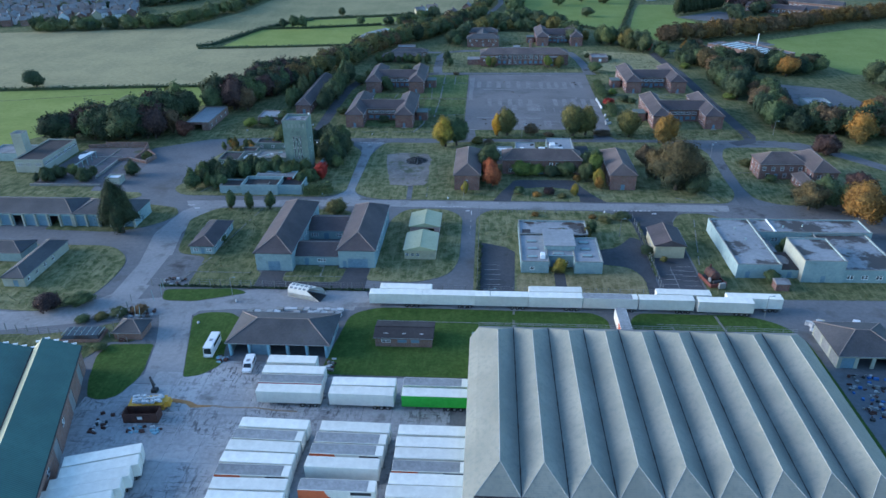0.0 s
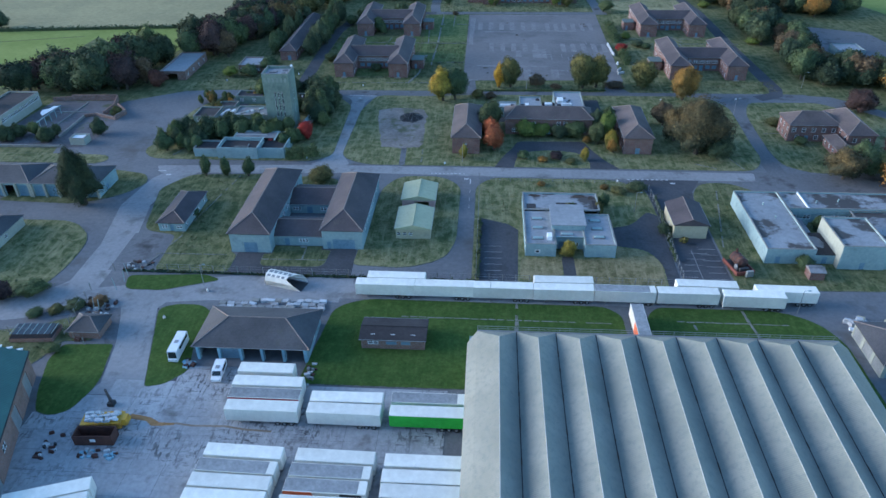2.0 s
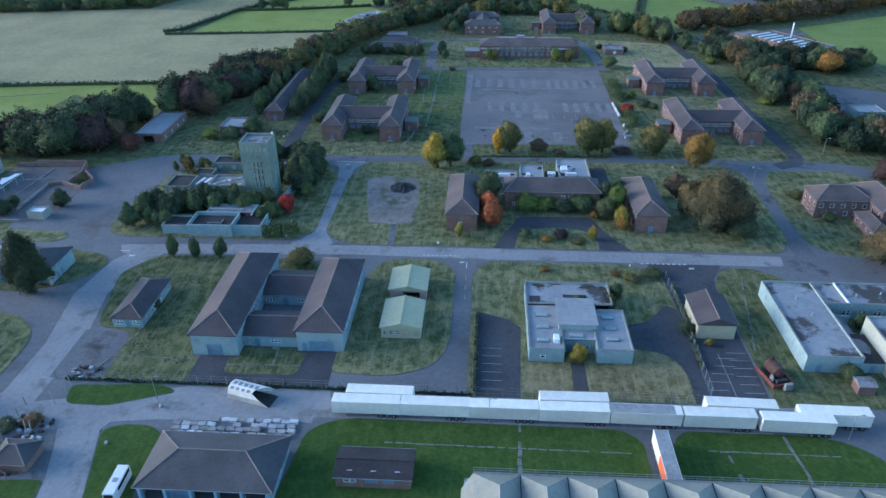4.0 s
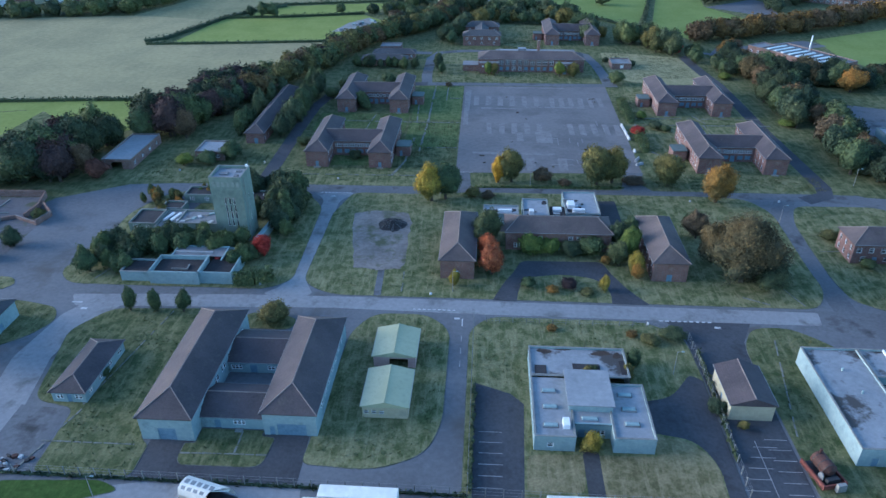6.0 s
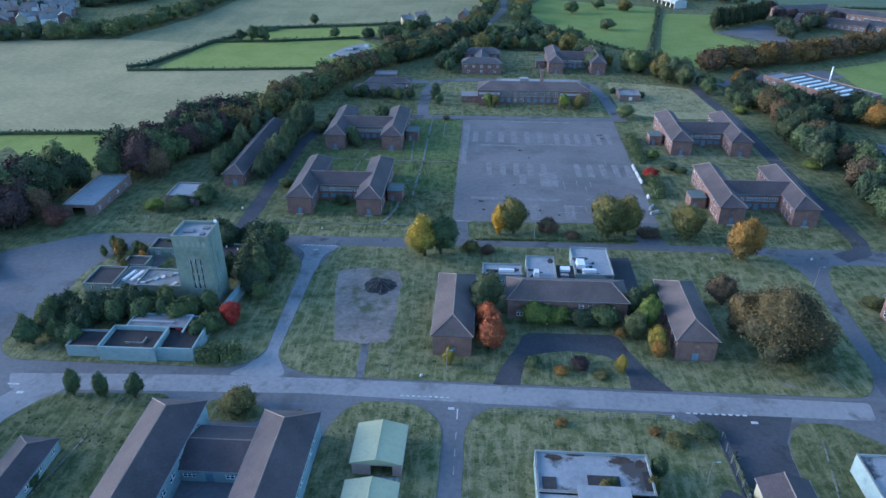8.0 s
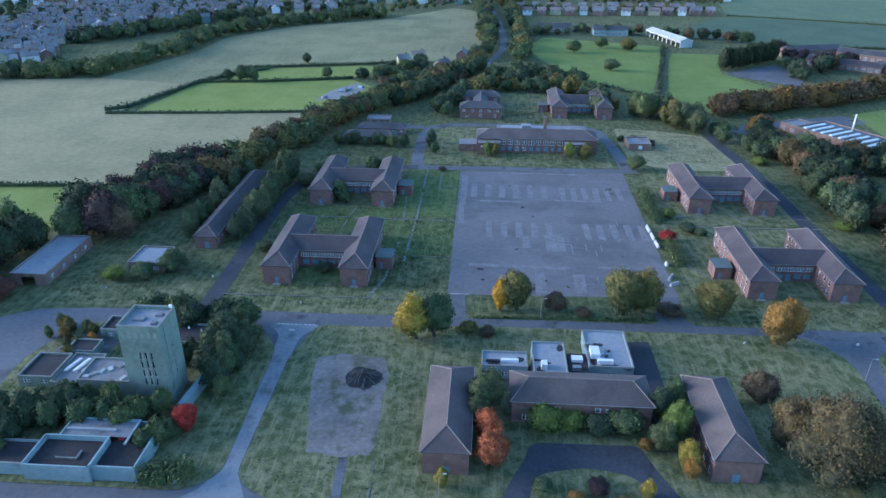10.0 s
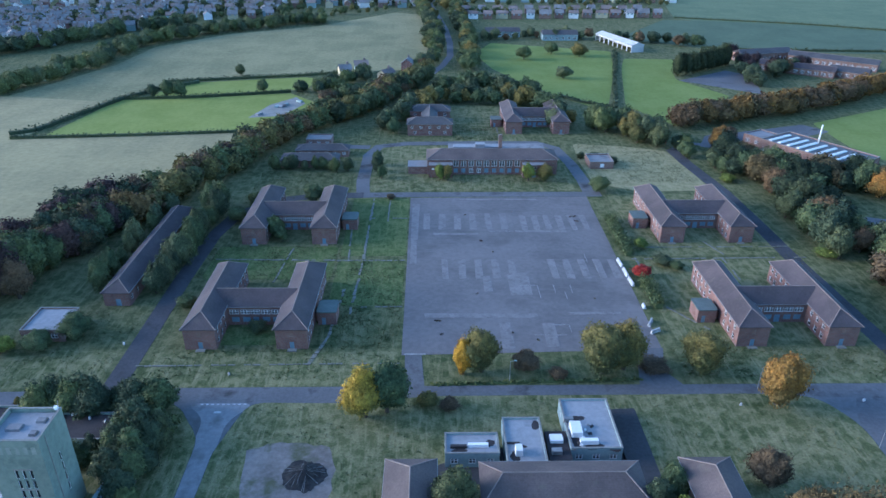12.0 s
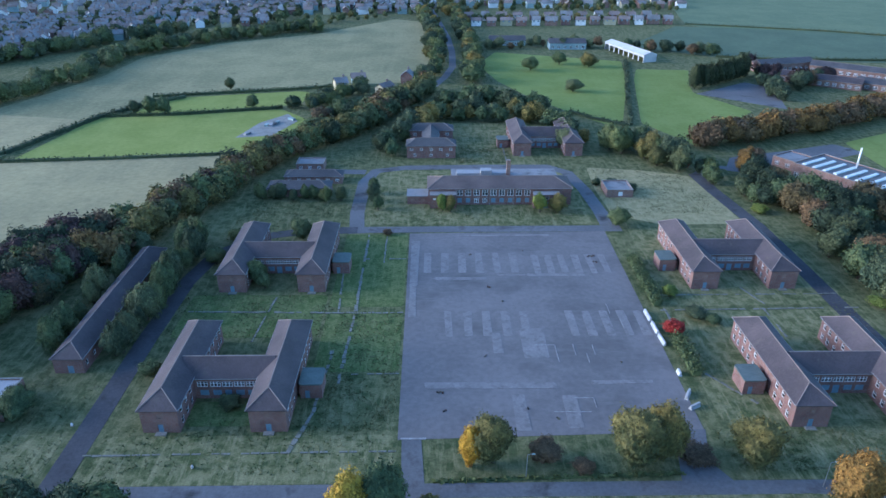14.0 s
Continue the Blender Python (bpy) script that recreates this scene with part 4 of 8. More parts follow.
def wall(parent, p0, p1, z0, z1, openings, mat, thick=0.3, label=""):
    """A wall from p0 to p1 (outside on the right of that way) with openings cut through and fitted."""
    p0, p1 = Vector(p0), Vector(p1)
    length = (p1 - p0).length
    d = (p1 - p0) / length
    inn = Vector((-d.y, d.x)) * thick
    us, vs = {0.0, length}, {z0, z1}
    holes = []
    for u, w, zb, h, kind in openings:
        a, b, c, e = max(0.05, u - w / 2), min(length - 0.05, u + w / 2), z0 + zb + 0.0, min(z1 - 0.05, z0 + zb + h)
        holes.append((a, b, c, e))
        us |= {a, b}
        vs |= {c, e}
    us, vs = sorted(us), sorted(vs)
    s = Shape()

    def P(u, z, k):
        q = p0 + d * u + inn * k
        return (q.x, q.y, z)

    for i in range(len(us) - 1):
        for j in range(len(vs) - 1):
            um, vm = (us[i] + us[i + 1]) / 2, (vs[j] + vs[j + 1]) / 2
            if us[i + 1] - us[i] < 1e-4 or vs[j + 1] - vs[j] < 1e-4 or any(a < um < b and c < vm < e for a, b, c, e in holes):
                continue
            u0, u1, v0, v1 = us[i], us[i + 1], vs[j], vs[j + 1]
            s.face(P(u0, v0, 0), P(u1, v0, 0), P(u1, v1, 0), P(u0, v1, 0))
            s.face(P(u1, v0, 1), P(u0, v0, 1), P(u0, v1, 1), P(u1, v1, 1))
    for a, b, c, e in holes:
        s.face(P(a, c, 0), P(a, c, 1), P(a, e, 1), P(a, e, 0)).face(P(b, c, 1), P(b, c, 0), P(b, e, 0), P(b, e, 1))
        s.face(P(a, e, 0), P(a, e, 1), P(b, e, 1), P(b, e, 0)).face(P(a, c, 1), P(a, c, 0), P(b, c, 0), P(b, c, 1))
    s.face(P(0, z1, 0), P(length, z1, 0), P(length, z1, 1), P(0, z1, 1))
    wl_ob = part("wall", s, mat, parent, label)
    turn = math.degrees(math.atan2(d.y, d.x))
    for (u, w, zb, h, kind), (a, b, c, e) in zip(openings, holes):
        q = p0 + d * (a + b) / 2 + inn * 0.4
        at = pose(q.x, q.y, c, 0, 0, turn)
        if kind in "wo":
            f, p = window_meshes(b - a, e - c, kind)
            win = part("window", f, WHITE, parent, at=at)
            part("pane", p, GLASS, win)
        elif kind in "dBrWGc":
            mat_d = {"d": BLUE_DOOR, "B": BRICK_BROWN, "r": STEEL, "W": WHITE, "G": RENDER_GREEN, "c": PINK}[kind]
            part("door", door_mesh(b - a, e - c, mat_d), mat_d, parent, at=at)
    return wl_ob


def walls(parent, x0, x1, y0, y1, z0, z1, mat, S=(), E=(), N=(), W=(), thick=0.3, skip=""):
    corners = {"S": ((x0, y0), (x1, y0), S), "E": ((x1, y0), (x1, y1), E), "N": ((x1, y1), (x0, y1), N), "W": ((x0, y1), (x0, y0), W)}
    for k, (a, b, o) in corners.items():
        if k not in skip:
            wall(parent, a, b, z0, z1, list(o), mat, thick)


def pitched(parent, x0, x1, y0, y1, eave, ridge, mat, axis="y", hips=(True, True), over=0.45, hip=None, capmat=None, wallmat=None, label=""):
    """A pitched roof with its ridge along an axis; each end hipped or gabled; ridge tiles of their own."""
    s = Shape()
    if axis == "y":
        T = lambda a, c, z: (a, c, z)
        a0, a1, c0, c1 = x0 - over, x1 + over, y0 - over, y1 + over
    else:
        T = lambda a, c, z: (c, a, z)
        a0, a1, c0, c1 = y0 - over, y1 + over, x0 - over, x1 + over
    m, half = (a0 + a1) / 2, (a1 - a0) / 2
    k = half if hip is None else hip
    r0, r1 = (c0 + k if hips[0] else c0), (c1 - k if hips[1] else c1)
    zb, ze = eave - 0.06, eave + 0.1
    A, B, C, D = T(a0, c0, ze), T(a1, c0, ze), T(a1, c1, ze), T(a0, c1, ze)
    a_, b_, c_, d_ = T(a0, c0, zb), T(a1, c0, zb), T(a1, c1, zb), T(a0, c1, zb)
    R, Q = T(m, r0, ridge), T(m, r1, ridge)
    s.face(A, R, Q, D) if axis == "y" else s.face(A, D, Q, R)
    s.face(B, C, Q, R)
    s.face(A, B, R), s.face(C, D, Q)
    s.face(a_, b_, B, A), s.face(b_, c_, C, B), s.face(c_, d_, D, C), s.face(d_, a_, A, D), s.face(d_, c_, b_, a_)
    rf = part("roof", s, mat, parent, label)
    cm = capmat or RIDGE
    up = Vector((0, 0, 0.03))
    lines = [(R, Q)] + ([(A, R), (B, R)] if hips[0] else []) + ([(C, Q), (D, Q)] if hips[1] else [])
    for p, q in lines:
        part("ridge_tile", Shape().tube(Vector(p) + up, Vector(q) + up, 0.12, n=5), cm, rf)
    if wallmat:
        for flag, e in ((hips[0], c0 + over), (hips[1], c1 - over)):
            if not flag:
                g0, g1 = a0 + over, a1 - over
                zt = ridge - 0.12 - (ridge - eave) * 0.0
                gs = Shape()
                for o in (-0.004, 0.25):
                    gs.face(T(g0, e + (o if e < (c0 + c1) / 2 else -o), eave - 0.02), T(g1, e + (o if e < (c0 + c1) / 2 else -o), eave - 0.02), T(m, e + (o if e < (c0 + c1) / 2 else -o), zt))
                part("gable", gs, wallmat, parent)
    # gutters along the long eaves
    for a in (a0, a1):
        part("gutter", Shape().tube(T(a, c0, eave + 0.06), T(a, c1, eave + 0.06), 0.07, n=5), STEEL, rf)
    return rf


def flat(parent, x0, x1, y0, y1, top, mat, coping=KERB, wall_t=0.3, lip=0.35):
    """A flat roof deck inside a low parapet with coping."""
    deck = part("roof", Shape().box(x0 + wall_t, x1 - wall_t, y0 + wall_t, y1 - wall_t, top - lip - 0.2, top - lip), mat, parent)
    o = 0.06
    for a, b, c, d in ((x0 - o, x1 + o, y0 - o, y0 + wall_t), (x0 - o, x1 + o, y1 - wall_t, y1 + o), (x0 - o, x0 + wall_t, y0 + wall_t, y1 - wall_t), (x1 - wall_t, x1 + o, y0 + wall_t, y1 - wall_t)):
        part("coping", Shape().box(a, b, c, d, top, top + 0.1), coping, deck)
    return deck


# ---- buildings ----
def great_shed():
    """Long-span warehouse: nine ridges over one hall, skirt of sheet all round."""
    t = thing("warehouse", pose(0, 0, 0), "large warehouse with nine grey hipped sheet-metal roof ridges", "warehouse")
    xs = [-1.15 + 7.68 * i for i in range(10)]
    x0, x1, y0, y1, zv, zr = xs[0], xs[-1], 81.2, 129.8, 8.2, 10.9
    for i in range(9):
        a, b, m = xs[i], xs[i + 1], (xs[i] + xs[i + 1]) / 2
        if i == 0:
            m = 3.05
        r0, r1 = y0 + 5.4, y1 - 4.6
        w = Shape().face((a, y0, zv), (m, r0, zr), (m, r1, zr), (a, y1, zv))
        e = Shape().face((m, r0, zr), (b, y0, zv), (b, y1, zv), (m, r1, zr))
        so = Shape().face((a, y0, zv), (b, y0, zv), (m, r0, zr))
        no = Shape().face((b, y1, zv), (a, y1, zv), (m, r1, zr))
        for s in (w, e, so, no):
            part("roof_slope", s, SHEET_SHED, t)
        part("ridge_flashing", Shape().tube((m, r0, zr), (m, r1, zr), 0.09, n=5), STEEL_PALE, t)
        for p, q in (((a, y0, zv), (m, r0, zr)), ((b, y0, zv), (m, r0, zr))):
            part("hip_flashing", Shape().tube(p, q, 0.06, n=5), STEEL_PALE, t)
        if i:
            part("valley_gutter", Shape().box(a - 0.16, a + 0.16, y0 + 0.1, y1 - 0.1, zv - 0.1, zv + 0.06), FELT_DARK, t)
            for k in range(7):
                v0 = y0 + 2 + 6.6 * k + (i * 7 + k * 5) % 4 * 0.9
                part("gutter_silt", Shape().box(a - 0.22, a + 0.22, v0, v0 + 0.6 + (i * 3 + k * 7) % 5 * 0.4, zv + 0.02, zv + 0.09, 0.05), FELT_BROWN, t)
    # skirt: sloping fascia below the gutter line
    k, zs = 1.9, 6.7
    X0, X1, Y0, Y1 = x0 - k, x1 + k, y0 - k, y1 + 0.35
    part("skirt", Shape().face((X0, Y0, zs), (x0, y0, zv), (x0, y1, zv), (X0, y1 - 2.0, zs)), SHEET_SHED, t)
    part("skirt", Shape().face((X0, y1 - 2.0, zs), (x0, y1, zv), (x0, y1 + 0.35, zs)), SHEET_SHED, t)
    part("skirt", Shape().face((X0, Y0, zs), (X1, Y0, zs), (x1, y0, zv), (x0, y0, zv)), SHEET_SHED, t)
    part("skirt", Shape().face((X1, Y0, zs), (X1, y1, zs), (x1, y1, zv), (x1, y0, zv)), SHEET_SHED, t)
    part("gutter", Shape().box(x0, x1, y0 - 0.12, y0 + 0.12, zv - 0.12, zv + 0.1), FELT_DARK, t)
    part("gutter", Shape().box(x0, x1, y1 - 0.12, y1 + 0.3, zv - 0.2, zv + 0.1), FELT_GREY, t)
    wx0, wx1, wy0, wy1 = X0 + 0.4, X1 - 0.4, Y0 + 0.4, y1 + 0.2
    walls(t, wx0, wx1, wy0, wy1, 0, zs, RENDER, S=[(u, 7.5, 1.0, 5.0, "c") for u in (6, 15, 24, 33, 42, 51, 60)], W=row(5, 48, 4, 0.0, 4.2, "r"), E=row(5, 48, 4, 0.0, 4.2, "r"), N=row(9, 70, 3, 2.0, 2.2, "o"))
    part("soffit", Shape().box(wx0 + 0.3, wx1 - 0.3, wy0 + 0.3, wy1 - 0.3, zs - 0.15, zs), STEEL, t)
    rail = Shape()
    for i in range(35):
        rail.box(xs[0] + 2 * i, xs[0] + 2 * i + 0.06, y1 + 0.2, y1 + 0.26, zv, zv + 1.1)
    rail.box(xs[0], xs[-1], y1 + 0.2, y1 + 0.26, zv + 1.05, zv + 1.12).box(xs[0], xs[-1], y1 + 0.2, y1 + 0.26, zv + 0.55, zv + 0.6)
    part("guard_rail", rail, STEEL, t, "thin grey steel guard rail")
    return t


STEEL_PALE = surf("pale_flashing", (0.3, 0.31, 0.295), (0.4, 0.405, 0.385), 0.3, 2, 0.45, relief=0.0)
great_shed()


def barrack_h(x0, y0, mirror=False, label="two-storey red brick barrack block with brown hipped roofs"):
    """Two long wings and a lower link between them, brown hipped roofs."""
    t = thing("barrack_block", pose(x0, y0, 0), label, "barracks", "brick barrack blocks")
    L, w, e, r = 33.2, 7.6, 5.7, 8.6
    gable = [(w / 2, 1.1, 0.0, 2.1, "d"), (w / 2, 1.0, 3.6, 1.1, "B")]
    side = [(u, 1.3, 3.4, 1.5, "w") for u in (2.6, 5.6, 8.6, 20, 23, 26, 29, 31.4)] + [(u, 1.3, 0.7, 1.6, "w") for u in (2.6, 5.6, 8.6, 20, 23, 26, 29, 31.4)]
    for a in (0.0, 22.0):
        walls(t, a, a + w, 0, L, 0, e, BRICK, S=gable, E=side, W=[(L - u, q, z, h, k) for u, q, z, h, k in side], N=gable)
        pitched(t, a, a + w, 0, L, e, r, TILE, "y")
    walls(t, w, 22.0, 11.0, 19.0, 0, e - 0.3, BRICK, S=[(u, 2.3, 3.1, 1.4, "w") for u in (1.8, 4.6, 7.2, 9.8, 12.4)] + [(u, 1.9, 0.8, 1.5, "d") for u in (2.0, 4.8, 9.8, 12.4)] + [(7.2, 1.5, 0, 2.3, "d")], N=row(5, 14.4, 1.9, 3.2, 1.25), skip="EW")
    pitched(t, w - 2.5, 24.5, 11.0, 19.0, e - 0.3, r - 0.15, TILE, "x", (False, False), hip=1)
    # small boiler room on the courtyard's outer side
    bx = 30.0 if not mirror else -6.2
    an = (bx + 0.4, bx + 5.2) if not mirror else (bx + 0.2, bx + 5.0)
    walls(t, an[0], an[1], 10.8, 16.6, 0, 3.6, BRICK, S=[(1.6, 1.0, 0, 2.1, "d")])
    part("annex_roof", Shape().prism(rounded([(an[0] - 0.2, 10.6), (an[1] + 0.2, 10.6), (an[1] + 0.2, 16.8), (an[0] - 0.2, 16.8)], 0.8, 3), 3.6, 3.9), COPPER, t)
    b = (29.6, an[0]) if not mirror else (an[1], 0.0)
    walls(t, b[0], b[1], 12.4, 14.8, 0, 2.6, BRICK, skip="EW")
    part("link_roof", Shape().box(b[0], b[1], 12.2, 15.0, 2.6, 2.8), FELT_DARK, t)
    for a in (3.8, 25.8):
        part("step", Shape().box(a - 1.1, a + 1.1, -1.1, -0.005, 0, 0.22), KERB, t)
    return t


COPPER = surf("green_weathered_roof", (0.085, 0.11, 0.105), (0.13, 0.16, 0.15), 0.5, 3, 0.8, relief=0.0)
barrack_h(-62.5, 297.2)
barrack_h(-62.6, 354.6)
barrack_h(71.6, 297.6, True)
barrack_h(69.8, 355.4, True)
barrack_h(31.5, 470.5, True, "far two-storey brick barrack block with brown roofs")


def hall_pair():
    """Two long pale halls joined by low links round a small court."""
    t = thing("training_hall", pose(0, 0, 0), "pair of pale rendered halls with brown hipped roofs round a court", "hall")
    for x0, y0, y1 in ((-63.9, 167.6, 202.2), (-41.0, 170.0, 200.4)):
        x1 = x0 + 10.2
        big = [(5.1, 3.4, 0.0, 3.0, "d")] if x0 < -50 else [(1.6, 1.0, 0, 2.2, "d"), (5.4, 5.6, 0.05, 2.9, "d")]
        walls(t, x0, x1, y0, y1, 0, 5.6, RENDER, S=big, E=row(7, y1 - y0, 2.2, 2.6, 1.4, a=4, b=3), W=row(7, y1 - y0, 2.2, 2.6, 1.4, a=3, b=4))
        pitched(t, x0, x1, y0, y1, 5.6, 8.9, TILE, "y", hip=5.4)
    for y0, y1, ops in ((171.3, 180.6, [(3.2, 1.2, 0, 2.1, "d"), (7.5, 2.4, 1.0, 1.1, "w")]), (187.6, 198.6, [(1.8, 2.4, 0.9, 1.1, "w"), (5.4, 1.5, 0, 2.1, "d"), (9.6, 2.4, 0.9, 1.1, "w")])):
        walls(t, -53.7, -41.0, y0, y1, 0, 2.8, RENDER, S=ops, N=row(4, 12.7, 1.8, 1.0, 1.1), skip="EW")
        pitched(t, -53.75, -40.95, y0, y1, 2.8, 5.1, TILE, "x", (False, False), over=0.3)
    part("step", Shape().box(-47, -45.5, 170.2, 171.29, 0, 0.2), KERB, t)


hall_pair()


def simple_house(name, x0, x1, y0, y1, eave, ridge, wallmat, roofmat, label, category, axis="y", hips=(True, True), group="", S=(), E=(), N=(), W=(), hip=None, over=0.4, cap=None):
    t = thing(name, pose((x0 + x1) / 2, (y0 + y1) / 2, 0), label, category, group)
    a, b, c, d = -(x1 - x0) / 2, (x1 - x0) / 2, -(y1 - y0) / 2, (y1 - y0) / 2
    walls(t, a, b, c, d, 0, eave, wallmat, S, E, N, W)
    pitched(t, a, b, c, d, eave, ridge, roofmat, axis, hips, over, hip, cap, wallmat)
    return t


def flat_block(name, x0, x1, y0, y1, h, wallmat, roofmat, label, category, group="", S=(), E=(), N=(), W=(), coping=KERB):
    t = thing(name, pose((x0 + x1) / 2, (y0 + y1) / 2, 0), label, category, group)
    a, b, c, d = -(x1 - x0) / 2, (x1 - x0) / 2, -(y1 - y0) / 2, (y1 - y0) / 2
    walls(t, a, b, c, d, 0, h, wallmat, S, E, N, W)
    flat(t, a, b, c, d, h, roofmat, coping)
    return t


RUIN_FLOOR = surf("ruin_floor", (0.085, 0.08, 0.088), (0.16, 0.15, 0.155), 0.1, 0.8, 0.95, stain=(0.075, 0.085, 0.045), stain_scale=0.2, stain_at=(0.56, 0.66))
SIDE_WALL = surf("cream_grey_render", (0.3, 0.31, 0.26), (0.38, 0.39, 0.33), 0.2, 1.4, 0.9)
simple_house("hut", -86.4, -79.4, 176.6, 193.5, 2.7, 4.6, RENDER, TILE, "small pale rendered hut with a brown hipped roof", "hut", hip=3.6,
             S=[(1.6, 1.6, 0.9, 1.1, "w"), (3.6, 1.0, 0, 2.1, "d"), (5.5, 1.6, 0.9, 1.1, "w")], E=row(4, 17, 1.4, 0.9, 1.1))
for y0, y1, m, lab in ((175.6, 186.4, CREAM, "pale hut with a light green sheet roof"), (191.0, 200.6, PINK, "faded pink hut with a light green sheet roof")):
    simple_house("green_roofed_hut", -23.1, -14.1, y0, y1, 3.1, 4.4, m, SHEET_GREEN, lab, "hut", "y", (False, False), "green-roofed huts", S=row(3, 4.6, 0.9, 1.1, 0.9, a=0) if m is CREAM else [(5.4, 4, 0, 2.4, "g")], W=row(3, 11, 1.2, 1, 1), E=row(3, 11, 1.2, 1, 1), over=0.35, cap=SHEET_GREEN)
single("debris_heap", Shape().box(-19.5, -14.5, 188.4, 190.6, 0.1, 0.6, 0.4).box(-18.5, -15.5, 188.6, 190.0, 0.6, 1.2, 0.5), STEEL, "heap of grey scrap between the huts", "debris")
simple_house("cream_store", 48.2, 56.6, 179.0, 190.4, 4.0, 5.8, CREAM, TILE, "square cream rendered store with a brown gabled roof", "store", "y", (False, False), S=[], W=[(6, 1, 0, 2.1, "d")])
simple_house("garage", -58.4, -35.4, 128.4, 140.4, 3.4, 6.2, RENDER, SLATE, "garage block with open bays and a dark hipped roof", "garage", "x", hip=6.2,
             S=[(2.6 + 4.45 * i, 3.7, 0.0, 2.9, "gdggg"[i]) for i in range(5)], E=[(6, 2, 1.0, 1.2, "w")], over=0.7)
for i in range(6):
    single("bay_pillar", Shape().box(-58.3 + 4.45 * i, -57.75 + 4.45 * i, 127.8, 128.35, 0.0, 3.3), BLUE_PAINT, "light blue painted garage bay pillar", "pillar", "garage pillars")
cab = simple_house("brick_cabin", -25.2, -12.0, 132.8, 139.4, 2.6, 3.5, BRICK_BROWN, FELT_DARK, "low brown brick cabin with three rooflights", "cabin", "x", (False, False), S=[(2.5, 2.2, 1.2, 0.9, "w"), (6.3, 2.2, 1.2, 0.9, "d"), (9.3, 2.0, 1.2, 0.9, "d")], cap=FELT_DARK)
for u in (-4.2, 0.0, 4.2):
    part("rooflight", Shape().box(u - 0.45, u + 0.45, -2.2, -1.5, 2.75, 3.05), WHITE, cab, "white domed rooflight")


def blob(parent, cx, cy, rx, ry, z, seed, mat=None):
    rg = random.Random(seed)
    pts, n = [], 64
    f = [(rg.uniform(0.3, 1) / k, k, rg.uniform(0, 6.28)) for k in (2, 3, 5, 8, 13, 21)]
    for i in range(n):
        a = 6.2832 * i / n
        k = 0.92 + 0.3 * sum(q * math.sin(w * a + p) for q, w, p in f) + rg.uniform(-0.07, 0.07)
        pts.append((cx + rx * k * math.cos(a), cy + ry * k * math.sin(a)))
    part("moss_patch", Shape().prism(pts, z - 0.02, z + 0.004 + 0.001 * (seed % 7)), mat or FELT_BROWN, parent, "dark brown mossy stain on roof felt")


def flat_centre():
    """Single-storey flat-roofed block with a raised middle and two light wells, drawn as dark sheets for their shade.
    """
    t = thing("flat_roofed_block", pose(0, 0, 0), "pale rendered flat-roofed block with a raised middle roof", "office block")
    h = 3.7
    parts = [(10.0, 17.6, 168.9, 186.0), (24.6, 32.2, 169.0, 184.0), (10.0, 30.2, 186.0, 195.4)]
    walls(t, 10.0, 17.6, 168.9, 186.0, 0, h, RENDER, W=row(4, 17, 1.6, 1, 1.2), S=[(3, 1.2, 1, 1.1, "w")], skip="N")
    walls(t, 24.6, 32.2, 169.0, 184.0, 0, h, RENDER, E=row(4, 15, 1.6, 1, 1.2), skip="")
    walls(t, 10.0, 30.2, 186.0, 195.4, 0, h, RENDER, W=row(2, 9.4, 1.4, 1, 1.2), N=row(5, 20, 1.6, 1, 1.2), skip="S")
    walls(t, 17.6, 24.6, 172.5, 186.0, 0, h, RENDER, S=[(1.5, 1.2, 0, 2.2, "d"), (5, 1.8, 0.9, 1.2, "w")], skip="NEW")
    flat(t, 10.0, 17.55, 168.9, 185.98, h, FELT_PALE)
    flat(t, 24.65, 32.2, 169.0, 184.0, h, FELT_PALE)
    flat(t, 10.0, 30.2, 186.02, 195.4, h, FELT_MOSSY)
    part("roof", Shape().box(17.6, 24.6, 172.5, 176.0, h - 0.45, h - 0.25), FELT_PALE, t)
    top = part("raised_roof", Shape().box(16.9, 25.2, 176.0, 186.0, h - 0.6, 5.0), RENDER, t)
    part("roof", Shape().box(16.6, 25.5, 175.7, 186.3, 5.0, 5.2), FELT_PALE, top)
    # no shaft is cut: dark sheets on the deck paint the shade of the wells
    part("light_well", Shape().box(18.9, 24.5, 187.3, 190.2, h - 0.33, h - 0.2), FELT_DARK, t)
    part("light_well", Shape().box(28.7, 30.1, 187.3, 191.6, h - 0.33, h - 0.2), FELT_DARK, t)
    for k, (cx, cy, rx, ry) in enumerate(((13.4, 194.2, 1.8, 0.7), (25.4, 194.0, 2.2, 0.8), (17.4, 195.0, 2.0, 0.4), (28.6, 193.4, 0.8, 1.2))):
        blob(t, cx, cy, rx, ry, h - 0.345, k + 51)
    # another dark sheet painting well shade on the deck
    part("light_well", Shape().box(11.0, 13.4, 186.6, 189.4, h - 0.33, h - 0.2), FELT_DARK, t)
    for x, y, a, b in ((13.2, 172, 2.6, 0.9), (13.4, 177, 2.6, 0.9), (13.4, 181.5, 2.6, 0.9), (28.4, 173, 2.6, 0.9), (28.4, 177, 2.6, 0.9), (28.2, 181, 2.6, 0.9), (20.6, 174, 3.0, 1.0)):
        part("rooflight_kerb", Shape().box(x - a / 2 - 0.15, x + a / 2 + 0.15, y - b / 2 - 0.15, y + b / 2 + 0.15, h - 0.36, h - 0.1, 0.02), FELT_GREY, t)
        part("rooflight", Shape().box(x - a / 2, x + a / 2, y - b / 2, y + b / 2, h - 0.1, h + 0.12, 0.12), RENDER, t)
